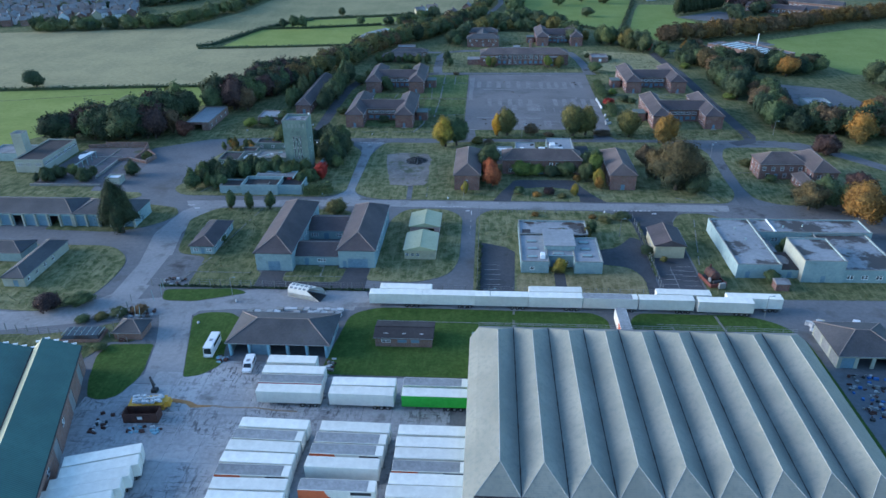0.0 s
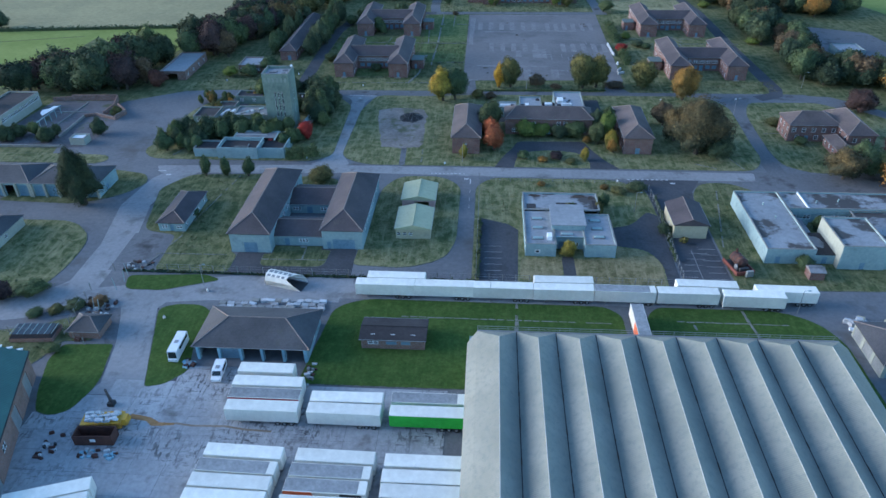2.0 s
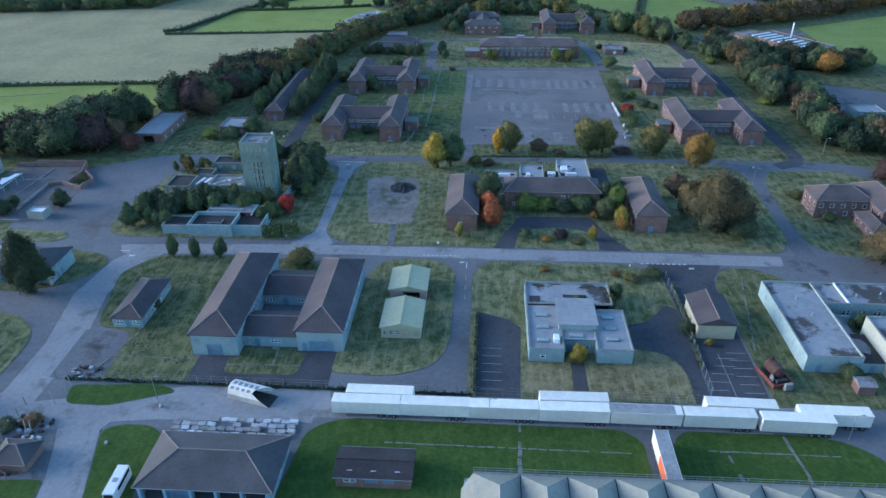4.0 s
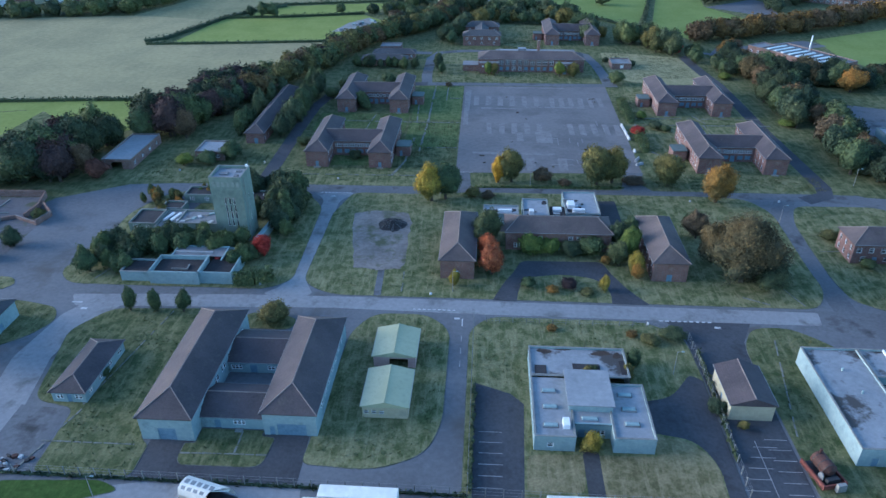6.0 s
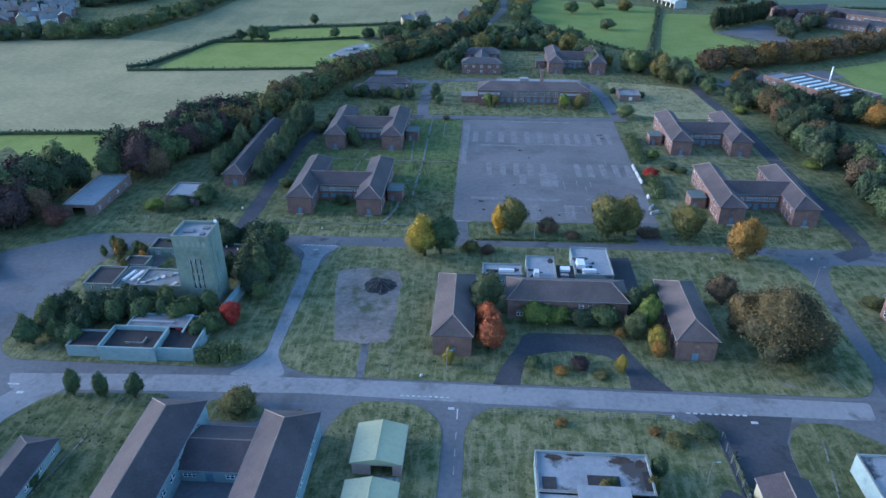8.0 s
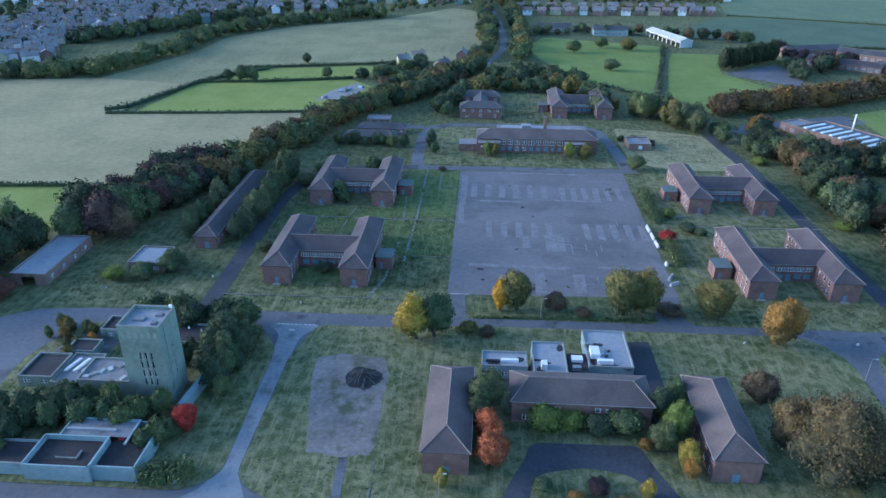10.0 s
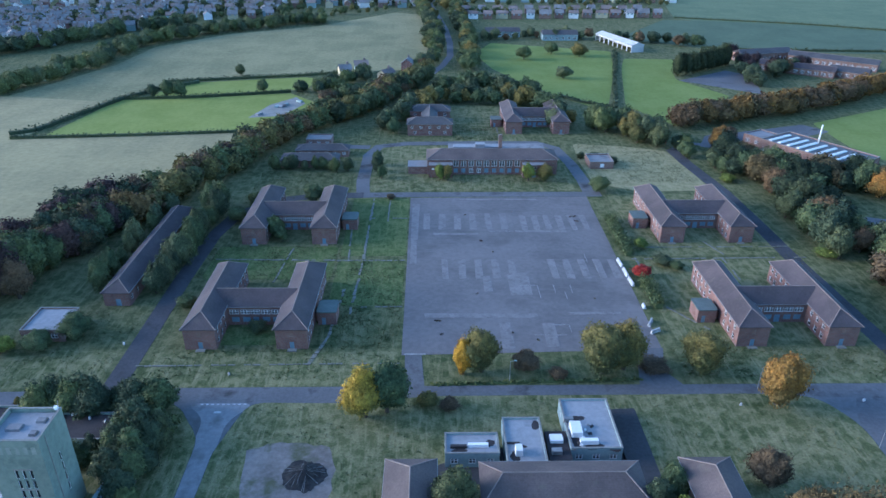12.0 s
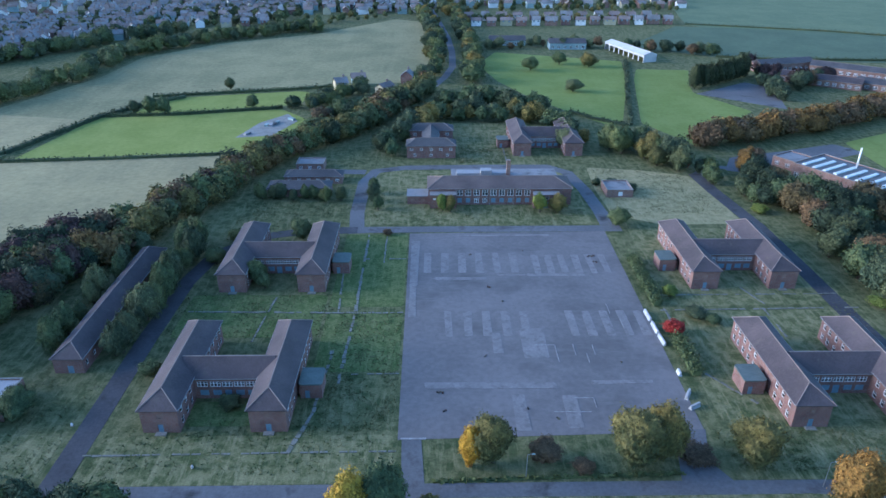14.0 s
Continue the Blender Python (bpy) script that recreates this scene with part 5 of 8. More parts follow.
    part("tank_cover", Shape().box(15.4, 16.7, 171.2, 173.4, h - 0.36, h + 0.7, 0.06), WHITE, t, "white roof plant cover")


flat_centre()


def flat_east():
    t = thing("flat_roofed_complex", pose(0, 0, 0), "sprawling pale flat-roofed complex with blotched dark roof felt", "office block")
    h = 4.3
    walls(t, 67.8, 79.4, 168.3, 197.4, 0, h, RENDER, S=[(3, 1.2, 0, 2.1, "d"), (8, 1.6, 1, 1.2, "w")], W=[], skip="")
    flat(t, 67.8, 79.4, 168.3, 197.4, h, FELT_MOSSY)
    walls(t, 79.4, 112, 188.3, 197.4, 0, h, RENDER, S=row(9, 32, 2, 1, 1.4), N=row(9, 32, 2, 1, 1.4), skip="W")
    flat(t, 79.44, 112, 188.3, 197.4, h, FELT_MOSSY)
    part("parapet_strip", Shape().box(84.6, 84.95, 188.4, 197.3, h - 0.3, h + 0.12), WHITE, t, "white capped parapet across the roof")
    walls(t, 84.3, 95, 166.5, 180.2, 0, 6.6, RENDER, S=[(5.5, 1.2, 0, 2.1, "d")], W=[])
    flat(t, 84.3, 95, 166.5, 180.2, 6.6, FELT_MOSSY)
    # thin cream plate puts the warm western light into this wall's colour
    part("facing", Shape().box(84.2, 84.29, 166.6, 180.1, 0.1, 6.5), SIDE_WALL, t, "side wall plate with warm west light put in its cream colour")
    walls(t, 95.04, 110, 166.8, 188.3, 0, 3.9, RENDER, S=row(4, 15, 1.8, 1, 1.3), skip="WN")
    flat(t, 95.04, 110, 166.8, 188.26, 3.9, FELT_MOSSY)
    walls(t, 79.4, 84.2, 168.6, 186.0, 0, 2.6, RENDER, S=[(2.5, 1.2, 0, 2.1, "d")], skip="EW")
    part("link_roof", Shape().box(79.44, 84.16, 168.6, 178.6, 2.6, 2.8), FELT_DARK, t)
    part("link_roof", Shape().box(79.44, 82.0, 178.64, 186.0, 2.6, 2.8), FELT_GREY, t)
    z = h - 0.345
    blob(t, 81.6, 174.4, 1.6, 3.2, 2.81, 77, FELT_GREY)
    for x, y in ((73.6, 190.4), (74.6, 183.6), (88, 192), (94, 193)):
        part("vent_cowl", Shape().tube((x, y, z), (x, y, z + 0.7), 0.22, n=8), RENDER, t)


flat_east()
simple_house("brick_kiosk", 76.0, 79.4, 161.6, 164.6, 2.2, 2.8, BRICK, FELT_GREY, "small red brick kiosk with a grey roof", "kiosk", "x", (False, False), over=0.15, cap=FELT_GREY)


def mess_hall():
    t = thing("mess_hall", pose(0, 0, 0), "brick mess hall with brown roofs and flat-roofed kitchens behind", "mess hall")
    e, r = 5.6, 8.4
    for x0, x1, y0, y1 in ((-11.1, -2.4, 227.0, 253.4), (43.0, 51.8, 228.4, 253.4)):
        w = x1 - x0
        walls(t, x0, x1, y0, y1, 0, e, BRICK, S=[(w / 2, 0.9, 3.6, 0.9, "B"), (w / 2, 1.4, 0, 2.2, "d")], E=row(7, y1 - y0, 1.3, 3.4, 1.4) + row(7, y1 - y0, 1.3, 0.8, 1.5), W=row(7, y1 - y0, 1.3, 3.4, 1.4) + row(7, y1 - y0, 1.3, 0.8, 1.5))
        pitched(t, x0, x1, y0, y1, e, r, TILE_RED, "y")
    walls(t, 6.0, 34.6, 242.8, 252.6, 0, e, BRICK, S=[(u, 1.2, 3.4, 1.2, k) for u, k in ((2.2, "B"), (9.4, "w"), (13.4, "B"), (17.6, "w"), (19.8, "w"), (26.4, "B"))] + [(14.0, 2.0, 0, 2.4, "d")] + [(u, 1.6, 0.8, 1.5, "w") for u in (3, 7, 10.5, 18, 22, 26)], N=row(8, 28.6, 1.5, 3.3, 1.4))
    pitched(t, 6.0, 34.6, 242.8, 252.6, e, 8.2, TILE_RED, "x", hip=4)
    for x0, x1, y0, y1, h in ((-0.4, 10.0, 257.4, 263.2, 3.6), (11.2, 18.8, 254.0, 267.2, 4.0), (23.8, 33.8, 258.4, 273.2, 3.8)):
        walls(t, x0, x1, y0, y1, 0, h, RENDER, S=row(3, x1 - x0, 1.4, 1, 1.2), N=row(3, x1 - x0, 1.4, 1, 1.2), E=row(3, y1 - y0, 1.4, 1, 1.2), W=row(3, y1 - y0, 1.4, 1, 1.2))
        flat(t, x0, x1, y0, y1, h, FELT_PALE)
    walls(t, 19.4, 23.8, 256, 264, 0, 2.9, BRICK_BROWN, skip="EW")
    part("link_roof", Shape().box(19.44, 23.76, 256, 264, 2.9, 3.1), FELT_DARK, t)
    for x, y, a, b, z, h, m in ((2.2, 259.4, 3.2, 0.7, 3.3, 0.5, FELT_DARK), (6, 259.6, 4.0, 0.8, 3.3, 0.7, WHITE), (13.6, 257.4, 1.4, 2.0, 3.6, 1.5, WHITE), (12.6, 260, 3.0, 0.5, 3.6, 0.3, FELT_DARK), (25.6, 263.5, 2.2, 3.6, 3.4, 1.3, WHITE), (27.6, 260.2, 3.6, 1.0, 3.4, 1.0, WHITE), (24.6, 266.5, 2.0, 0.9, 3.4, 1.1, STEEL), (21.4, 261.5, 2.6, 2.0, 3.0, 0.8, WHITE), (21, 258, 2, 1.2, 3.0, 0.9, STEEL)):
        part("roof_plant", Shape().box(x - a / 2, x + a / 2, y - b / 2, y + b / 2, z, z + h, 0.05), m, t)
    for k, (cx, cy, rx, ry, z) in enumerate(((2.4, 258.6, 1.6, 0.6, 3.255), (8.4, 260.6, 0.9, 1.1, 3.255), (12.8, 256.4, 1.0, 1.4, 3.655), (14.2, 259.2, 1.2, 0.6, 3.655), (17.8, 265.2, 0.8, 1.6, 3.655), (25.2, 261.0, 0.9, 2.6, 3.455), (28.4, 259.2, 2.2, 0.9, 3.455), (32.4, 258.4, 1.2, 0.7, 3.455), (26.6, 267.4, 1.8, 0.8, 3.455))):
        blob(t, cx, cy, rx, ry, z, k + 90, FELT_DARK)
    for k in range(14):
        x, y = 24.4 + (k * 37 % 60) / 12, 258.4 + (k * 53 % 90) / 10
        part("roof_scrap", Shape().box(-0.35, 0.35, -0.2, 0.2, 0, 0.25 + 0.1 * (k % 3), 0.04), (STEEL, WHITE, DARK_STEEL)[k % 3], t, at=pose(x, y, 3.45, 0, 0, k * 50))


mess_hall()


def drill_tower():
    t = thing("water_tower", pose(0, 0, 0), "tall square greenish concrete tower with slit windows", "tower")
    x0, x1, y0, y1, h = -75.0, -66.2, 243.5, 251.7, 19.8
    slits = [(u, 0.56, z, 1.85, "o") for u in (3.7, 4.9, 6.1) for z in (5.0, 7.2, 9.4, 11.6)]
    walls(t, x0, x1, y0, y1, 0, h, RENDER_GREEN, S=slits, E=[(4.4, 0.5, z, 1.85, "o") for z in (5.0, 7.2, 9.4, 11.6)], N=slits, W=[])
    for z in (8.95, 13.35):
        part("transom", Shape().box(x0 + 3.3, x0 + 6.6, y0 - 0.06, y0, z + 0.14, z + 0.4), KERB, t)
    for u in range(6):
        part("stain_panel", Shape().box(x0 + 0.6 + 1.35 * u, x0 + 1.35 + 1.35 * u, y0 - 0.03, y0, 16.9, 18.4), TOWER_PALE, t, "pale weathered concrete infill panel")
    flat(t, x0, x1, y0, y1, h, FELT_PALE, lip=0.8)
    for x, y, a, b in ((-72, 247.4, 2.5, 1.6), (-68.4, 249.2, 1.6, 1.2), (-68.2, 246, 1.2, 1.2)):
        part("roof_hatch", Shape().box(x - a / 2, x + a / 2, y - b / 2, y + b / 2, h - 0.82, h - 0.35, 0.1), FELT_GREY, t)
    part("aerial", Shape().tube((-66.6, 251.3, h), (-66.4, 251.5, h + 1.6), 0.06), STEEL, t)
    part("flood_lamp", Shape().box(-67.1, -66.5, 251.0, 251.5, h, h + 0.6), WHITE, t)
    part("downpipe", Shape().tube((-66.12, 245.4, 0), (-66.12, 245.4, h - 0.5), 0.08), KERB, t)
    return t


TOWER_PALE = surf("pale_tower_panel", (0.2, 0.245, 0.22), (0.28, 0.32, 0.285), 0.3, 1.4, 0.9, stain=(0.15, 0.19, 0.17), stain_scale=0.6)
drill_tower()
flat_block("boiler_annex", -87.4, -75.2, 244.4, 252.6, 5.0, RENDER_GREEN, FELT_GREY, "low greenish concrete annex beside the tower", "annex", S=row(3, 10, 1.6, 1.2, 1.2))
flat_block("boiler_annex", -103, -95.2, 247.4, 256.4, 3.0, RENDER_GREEN, FELT_DARK, "low greenish concrete annex with a dark sunken roof", "annex", S=row(2, 7.8, 1.6, 1.2, 1.2))
flat_block("boiler_annex", -95.0, -87.6, 246.4, 257.4, 2.5, RENDER_GREEN, FELT_GREY, "low link annex with sloping rooflights", "annex", S=row(2, 6.8, 1.6, 1.0, 1.0))
flat_block("concrete_annex", -94, -80, 266.8, 273, 3.0, RENDER_GREEN, FELT_DARK, "greenish concrete annex with a dark flat roof", "annex", S=row(3, 14, 1.4, 1.0, 1.2))
dk = flat_block("boiler_shed", -79.0, -64.8, 262.4, 270.4, 3.2, RENDER_GREEN, FELT_DARK, "low shed with a black felt roof behind the tower", "shed", E=row(2, 8, 1.4, 1, 1.2))
for u in (-4.6, -0.6, 3.0, 5.6):
    part("roof_vent", Shape().tube((u, 2.2 - 0.3 * u, 2.85), (u, 2.2 - 0.3 * u, 3.35), 0.28, 0.2, 8), WHITE, dk, "small white roof vent")
flat_block("concrete_annex", -98, -91.4, 258, 263, 2.6, RENDER_GREEN, FELT_DARK, "small greenish store with a dark roof", "annex")
for i in range(3):
    single("rooflight", Shape().prism([(-94.3 + 2.1 * i, 250.6), (-93.6 + 2.1 * i, 250.6), (-92.4 + 2.1 * i, 255.4), (-93.1 + 2.1 * i, 255.4)], 2.1, 2.62), WHITE, "white ridge rooflight on the annex roof", "rooflight", "annex rooflights")
for i in range(7):
    single("roof_rubble", Shape().box(-0.8, 0.8, -0.5, 0.5, 0, 0.28, 0.08), (STONE, KERB, RENDER)[i % 3], "broken slab lying on the annex roof", "debris", "roof rubble", at=pose(-86.2 + 1.4 * i, 246 + (i * 37 % 6), 4.65, 0, 0, i * 41))


def low_block():
    t = thing("roofless_block", pose(0, 0, 0), "pale roofless rendered block with inner walls and red seat", "ruined block")
    h = 3.8
    walls(t, -85.4, -72.4, 220.6, 229.0, 0, h, RENDER, W=[(3, 1.2, 0, 2.1, "g")])
    walls(t, -72.4, -64.0, 221.2, 234.0, 0, h - 0.2, RENDER, skip="W")
    walls(t, -82.6, -68.4, 229.0, 234.2, 0, h, RENDER, N=row(4, 14, 1.5, 1, 1.3), skip="SE")
    part("roof_deck", Shape().box(-85.1, -72.7, 220.9, 228.7, 2.4, 2.6), FELT_DARK, t)
    part("roof_deck", Shape().box(-72.1, -64.3, 221.5, 233.7, 2.2, 2.4), FELT_DARK, t)
    part("roof_deck", Shape().box(-82.3, -68.4, 229.3, 233.9, 3.3, 3.5), FELT_GREY, t)
    part("coping", Shape().box(-82, -72, 230.6, 231.2, 3.5, 3.9), FELT_PALE, t, "long pale rooflight strip")
    part("coping", Shape().box(-72.6, -72.2, 221, 229, 3.8, 3.95), RENDER, t)
    for x0, x1, y0, y1 in ((-80.6, -76.4, 223.6, 223.85), (-76.65, -76.4, 223.85, 225.8)):
        part("inner_wall", Shape().box(x0, x1, y0, y1, 2.6, 3.0), KERB, t)
    part("red_seat", Shape().box(-71.4, -70.0, 229.6, 231.0, 2.4, 3.0, 0.2), RED, t, "red seat")
    part("coping", Shape().box(-68.7, -68.3, 227, 234, 3.6, 3.95), RENDER, t)


low_block()
flat_block("side_annex", -93.4, -85.6, 221.6, 228.0, 2.9, RENDER, FELT_DARK, "low pale side annex", "annex")
single("garden_wall", Shape().prism(ribbon([(-63.4, 241), (-61.8, 255.4)], 1.5), 0, 2.4), RENDER, "pale rendered garden wall beside the tower", "wall")

# west side: garages, stores, concrete workshop
t = simple_house("vehicle_garage", -172, -131.2, 193.8, 206.0, 4.4, 7.0, RENDER, SLATE, "long vehicle garage with bays and a slate hipped roof", "garage", "x", hip=5.5, S=[(2.2 + 4.05 * i, 3.0, 0, 3.6, "dgdddgddgd"[i]) for i in range(10)])
t = simple_house("vehicle_garage", -130.8, -111.0, 193.8, 205.2, 4.4, 7.2, RENDER, SLATE, "vehicle garage with pale piers and a slate hipped roof", "garage", "x", hip=5.5, S=[(2.2 + 3.9 * i, 3.0, 0, 3.6, "ddgdd"[i]) for i in range(5)], E=[(5, 1.2, 0, 2.1, "d")])
for x0, n, step in ((-172, 11, 4.05), (-130.8, 6, 3.9)):
    for i in range(n):
        single("bay_pier", Shape().box(x0 + 0.17 + step * i - 0.3, x0 + 0.17 + step * i + 0.3, 193.2, 193.78, 0, 4.3), SIDE_WALL, "pale pier between vehicle garage doors", "pier", "garage piers")
simple_house("long_store", -130.6, -124.4, 156.0, 178.0, 2.9, 4.8, SIDE_WALL, SLATE, "long low store with a slate hipped roof", "store", "y", E=row(4, 16, 1.3, 1, 1.2), S=[(3.6, 1.4, 0, 2.1, "d")])
simple_house("long_store", -146, -134, 170, 178, 2.9, 4.8, RENDER, SLATE, "low store with a slate hipped roof", "store", "x")
flat_block("concrete_workshop", -179, -167.6, 239.4, 263.5, 5.2, SIDE_WALL, FELT_DARK, "pale concrete workshop with a flat roof", "workshop", E=row(7, 24, 2.6, 2.6, 1.4), S=row(3, 11, 2.4, 2.6, 1.3))
flat_block("stair_tower", -183.4, -179.2, 248, 252, 12.5, SIDE_WALL, FELT_GREY, "pale concrete stair tower on the workshop", "tower")
flat_block("low_shed", -198, -179.4, 251.5, 262, 3.2, RENDER, FELT_GREY, "low pale shed with a flat roof", "shed")
slab("ruin_floor", [(-166, 226.4), (-134, 227), (-132, 234), (-132.5, 250), (-138, 262), (-140.5, 268.5), (-165, 267), (-167.4, 240)], 0.0, 0.046, RUIN_FLOOR, "bare dark floor slab of demolished sheds", "pavement")
w = thing("ruined_yard", pose(0, 0, 0), "ruined walled yard of broken brick walls", "ruin")
for a, b, h in (((-165, 267), (-158, 268.3), 1.6), ((-158, 268.3), (-140.5, 268.9), 2.3), ((-140.5, 268.9), (-138.5, 262), 2.0), ((-138.5, 262), (-138.9, 254), 1.6), ((-145.1, 234), (-145.4, 252.2), 0.9), ((-145.4, 252.2), (-141.6, 253.9), 1.1), ((-141.6, 253.9), (-132.8, 250), 1.2), ((-132.8, 250), (-131.6, 256), 1.8), ((-131.6, 256), (-137.6, 262.4), 1.6), ((-162, 256), (-146, 257), 0.35), ((-152, 240), (-151, 266), 0.3), ((-166, 226.6), (-140, 227), 0.8)):
    part("wall", Shape().prism(ribbon([a, b], 0.45), 0, h), BRICK_BROWN if h > 1 else KERB, w)
cp = thing("canopy", pose(-155.5, 246.6, 0), "torn white sheet canopy on a bare post frame", "canopy")
part("canopy_roof", Shape().prism([(-4.2, 4.4), (-3.2, 1.4), (-1.4, -0.6), (-0.2, 8.4), (-1.8, 8.2), (-2.4, 5.6)], 3.0, 3.1), WHITE, cp)
part("canopy_rail", Shape().box(-0.12, 0.12, -9.0, 9.2, 2.9, 3.1), RENDER, cp)
for i in range(6):
    part("post", Shape().box(-0.1, 0.1, -8.8 + 3.4 * i, -8.6 + 3.4 * i, 0, 2.9), RENDER, cp)
    part("rafter", Shape().box(-4.0 if i > 3 else -1.2, -0.1, -8.78 + 3.4 * i, -8.64 + 3.4 * i, 2.88, 3.0), RENDER, cp)
flat_block("pump_hut", -138.2, -133.1, 228.6, 232.6, 2.5, SIDE_WALL, WHITE, "small pale hut with a white roof", "hut")
flat_block("flat_shed", -133, -122.6, 291.6, 316.5, 3.6, BRICK_BROWN, FELT_PALE, "long flat-roofed shed with a pale roof by the wood", "shed", S=[(5, 4, 0, 2.6, "g")], E=row(4, 24, 1.6, 1, 1.2))
flat_block("flat_shed", -103.4, -93.6, 300.8, 311.4, 3.4, BRICK_BROWN, FELT_PALE, "square flat-roofed shed with a pale coping", "shed", S=row(4, 13, 1.6, 1, 1.2))
simple_house("long_barrack", -90.2, -83.4, 317.6, 374, 4.0, 6.6, BRICK, TILE, "long single-storey brick barrack under a tiled roof", "barracks", "y", S=[(3.8, 1.4, 0, 2.1, "d")], E=row(14, 56, 1.2, 1.2, 1.3), W=row(14, 56, 1.2, 1.2, 1.3))
simple_house("long_barrack", -64, -41, 425.0, 433.0, 3.0, 5.0, BRICK_BROWN, SLATE, "low brick hut row under slate", "barracks", "x", S=row(6, 23, 1.4, 1, 1.2))
simple_house("long_barrack", -60, -38, 438.0, 444.5, 3.0, 4.8, BRICK_BROWN, SLATE, "low brick hut row under grey slate", "barracks", "x", S=row(6, 22, 1.4, 1, 1.2))
flat_block("flat_shed", -58, -47, 452, 460, 3.2, BRICK_BROWN, FELT_GREY, "small flat-roofed brick shed", "shed", S=row(3, 11, 1.4, 1, 1.2))


def headquarters():
    t = thing("headquarters", pose(0, 0, 0), "long two-storey brick headquarters with white sash windows", "headquarters")
    x0, x1, y0, y1, e, r = -4.6, 46.6, 417.0, 429.0, 6.2, 8.8
    up = [(11.2 + 3.03 * i, 2.1, 3.4, 2.3, "w") for i in range(9)]
    down = [(11.2 + 3.03 * i, 1.6, 0.8, 1.8, "w" if i in (2, 3) else "d") for i in range(9)]
    walls(t, x0, x1, y0, y1, 0, e, BRICK, S=up + down, N=row(12, 51, 1.7, 3.5, 2.0), E=row(3, 12, 1.5, 3.5, 1.6), W=row(3, 12, 1.5, 3.5, 1.6))
    pitched(t, x0, x1, y0, y1, e, r, TILE_RED, "x", hip=6)
    for u in (9.6, 38.4, 22.0, 30.4):
        part("downpipe", Shape().box(x0 + u, x0 + u + 0.16, y0 - 0.16, y0 - 0.004, 0, e), STEEL, t)
    # projecting stair blocks with flat roofs
    for a, b, op in ((-4.0, 5.2, [(4.6, 1.7, 3.0, 1.3, "w"), (1.6, 1.0, 3.2, 0.7, "W"), (4.4, 2.0, 0.9, 1.0, "W"), (7.2, 1.3, 0, 2.2, "d")]), (32.8, 42.0, [(4.8, 1.3, 3.2, 1.3, "w"), (4.4, 1.6, 0, 2.4, "d")])):
        walls(t, a, b, 413.6, 416.98, 0, 5.0, BRICK, S=op, skip="N")
        part("block_roof", Shape().box(a - 0.15, b + 0.15, 413.4, 416.9, 5.0, 5.25), FELT_GREY, t)
    walls(t, -12.2, -4.6, 417.6, 424.4, 0, 3.0, BRICK, S=row(2, 7.6, 1.4, 1, 1.2, "B"), skip="E")
    part("annex_roof", Shape().box(-12.4, -4.62, 417.4, 424.6, 3.0, 3.25), FELT_GREY, t)
    walls(t, 4, 44, 429.0, 440, 0, 5.0, BRICK, skip="S")
    part("rear_roof", Shape().box(4, 44, 429.1, 440.2, 5.0, 5.3), FELT_GREY, t)
    part("roof_strip", Shape().box(6, 26, 432, 436, 5.3, 6.4), FELT_PALE, t)
    part("roof_plant", Shape().box(15, 19, 431, 434, 5.3, 7.9), FELT_PALE, t)
    part("chimney", Shape().box(24.5, 25.9, 430.5, 431.9, 5.3, 12.0), BRICK_BROWN, t)


headquarters()
hq3 = thing("barrack_block", pose(-14.0, 467.8, 0), "far brick barrack block with parallel ranges and slate roofs", "barracks", "brick barrack blocks")
walls(hq3, 0, 20.6, 0, 8, 0, 5.4, BRICK, S=row(5, 20.6, 1.2, 3.3, 1.2) + row(3, 20.6, 1.2, 0.8, 1.3), E=row(2, 8, 1.3, 3.2, 1.4))
pitched(hq3, 0, 20.6, 0, 8, 5.4, 7.8, SLATE, "x")
walls(hq3, 0.6, 20, 22, 30, 0, 5.4, BRICK, S=row(4, 19.4, 1.3, 3.2, 1.3))
pitched(hq3, 0.6, 20, 22, 30, 5.4, 7.8, SLATE, "x")
walls(hq3, 6.6, 13.4, 8, 22, 0, 5.2, BRICK, skip="SN")
pitched(hq3, 6.6, 13.4, 5.5, 24.5, 5.2, 7.5, SLATE, "y", (False, False))
flat_block("lot_store", 148.0, 159.0, 327.0, 337.0, 3.2, RENDER, FELT_PALE, "pale flat-roofed store on the eastern lot", "store", S=row(3, 11, 1.4, 1, 1.2))
flat_block("flat_store", 61.2, 70.8, 423.4, 433.6, 3.0, BRICK_BROWN, FELT_GREY, "small flat-roofed brick store with a pale coping", "store", S=[(5, 1.6, 0.6, 1.6, "W")])


def officers_house():
    t = thing("officers_house", pose(0, 0, 0), "two-storey brick house with white windows and hipped tiled roofs", "house")
    walls(t, 97.4, 113.0, 240.2, 249.4, 0, 5.8, BRICK, W=row(3, 9.2, 1.2, 3.4, 1.5) + row(3, 9.2, 1.2, 0.8, 1.5), S=row(5, 15.6, 1.3, 3.3, 1.5) + [(3, 1.3, 0.8, 1.5, "w"), (6, 1.3, 0, 2.2, "d"), (9, 1.3, 0.8, 1.5, "w"), (12, 1.3, 0.8, 1.5, "w")])
    pitched(t, 97.4, 113.0, 240.2, 249.4, 5.8, 8.8, TILE_RED, "x")
    walls(t, 112.6, 121.0, 232.4, 252.0, 0, 5.8, BRICK, W=row(5, 19.6, 1.2, 3.3, 1.5), S=row(2, 8.4, 1.2, 3.3, 1.5))
    pitched(t, 112.6, 121.0, 232.4, 252.0, 5.8, 8.9, TILE_RED, "y")
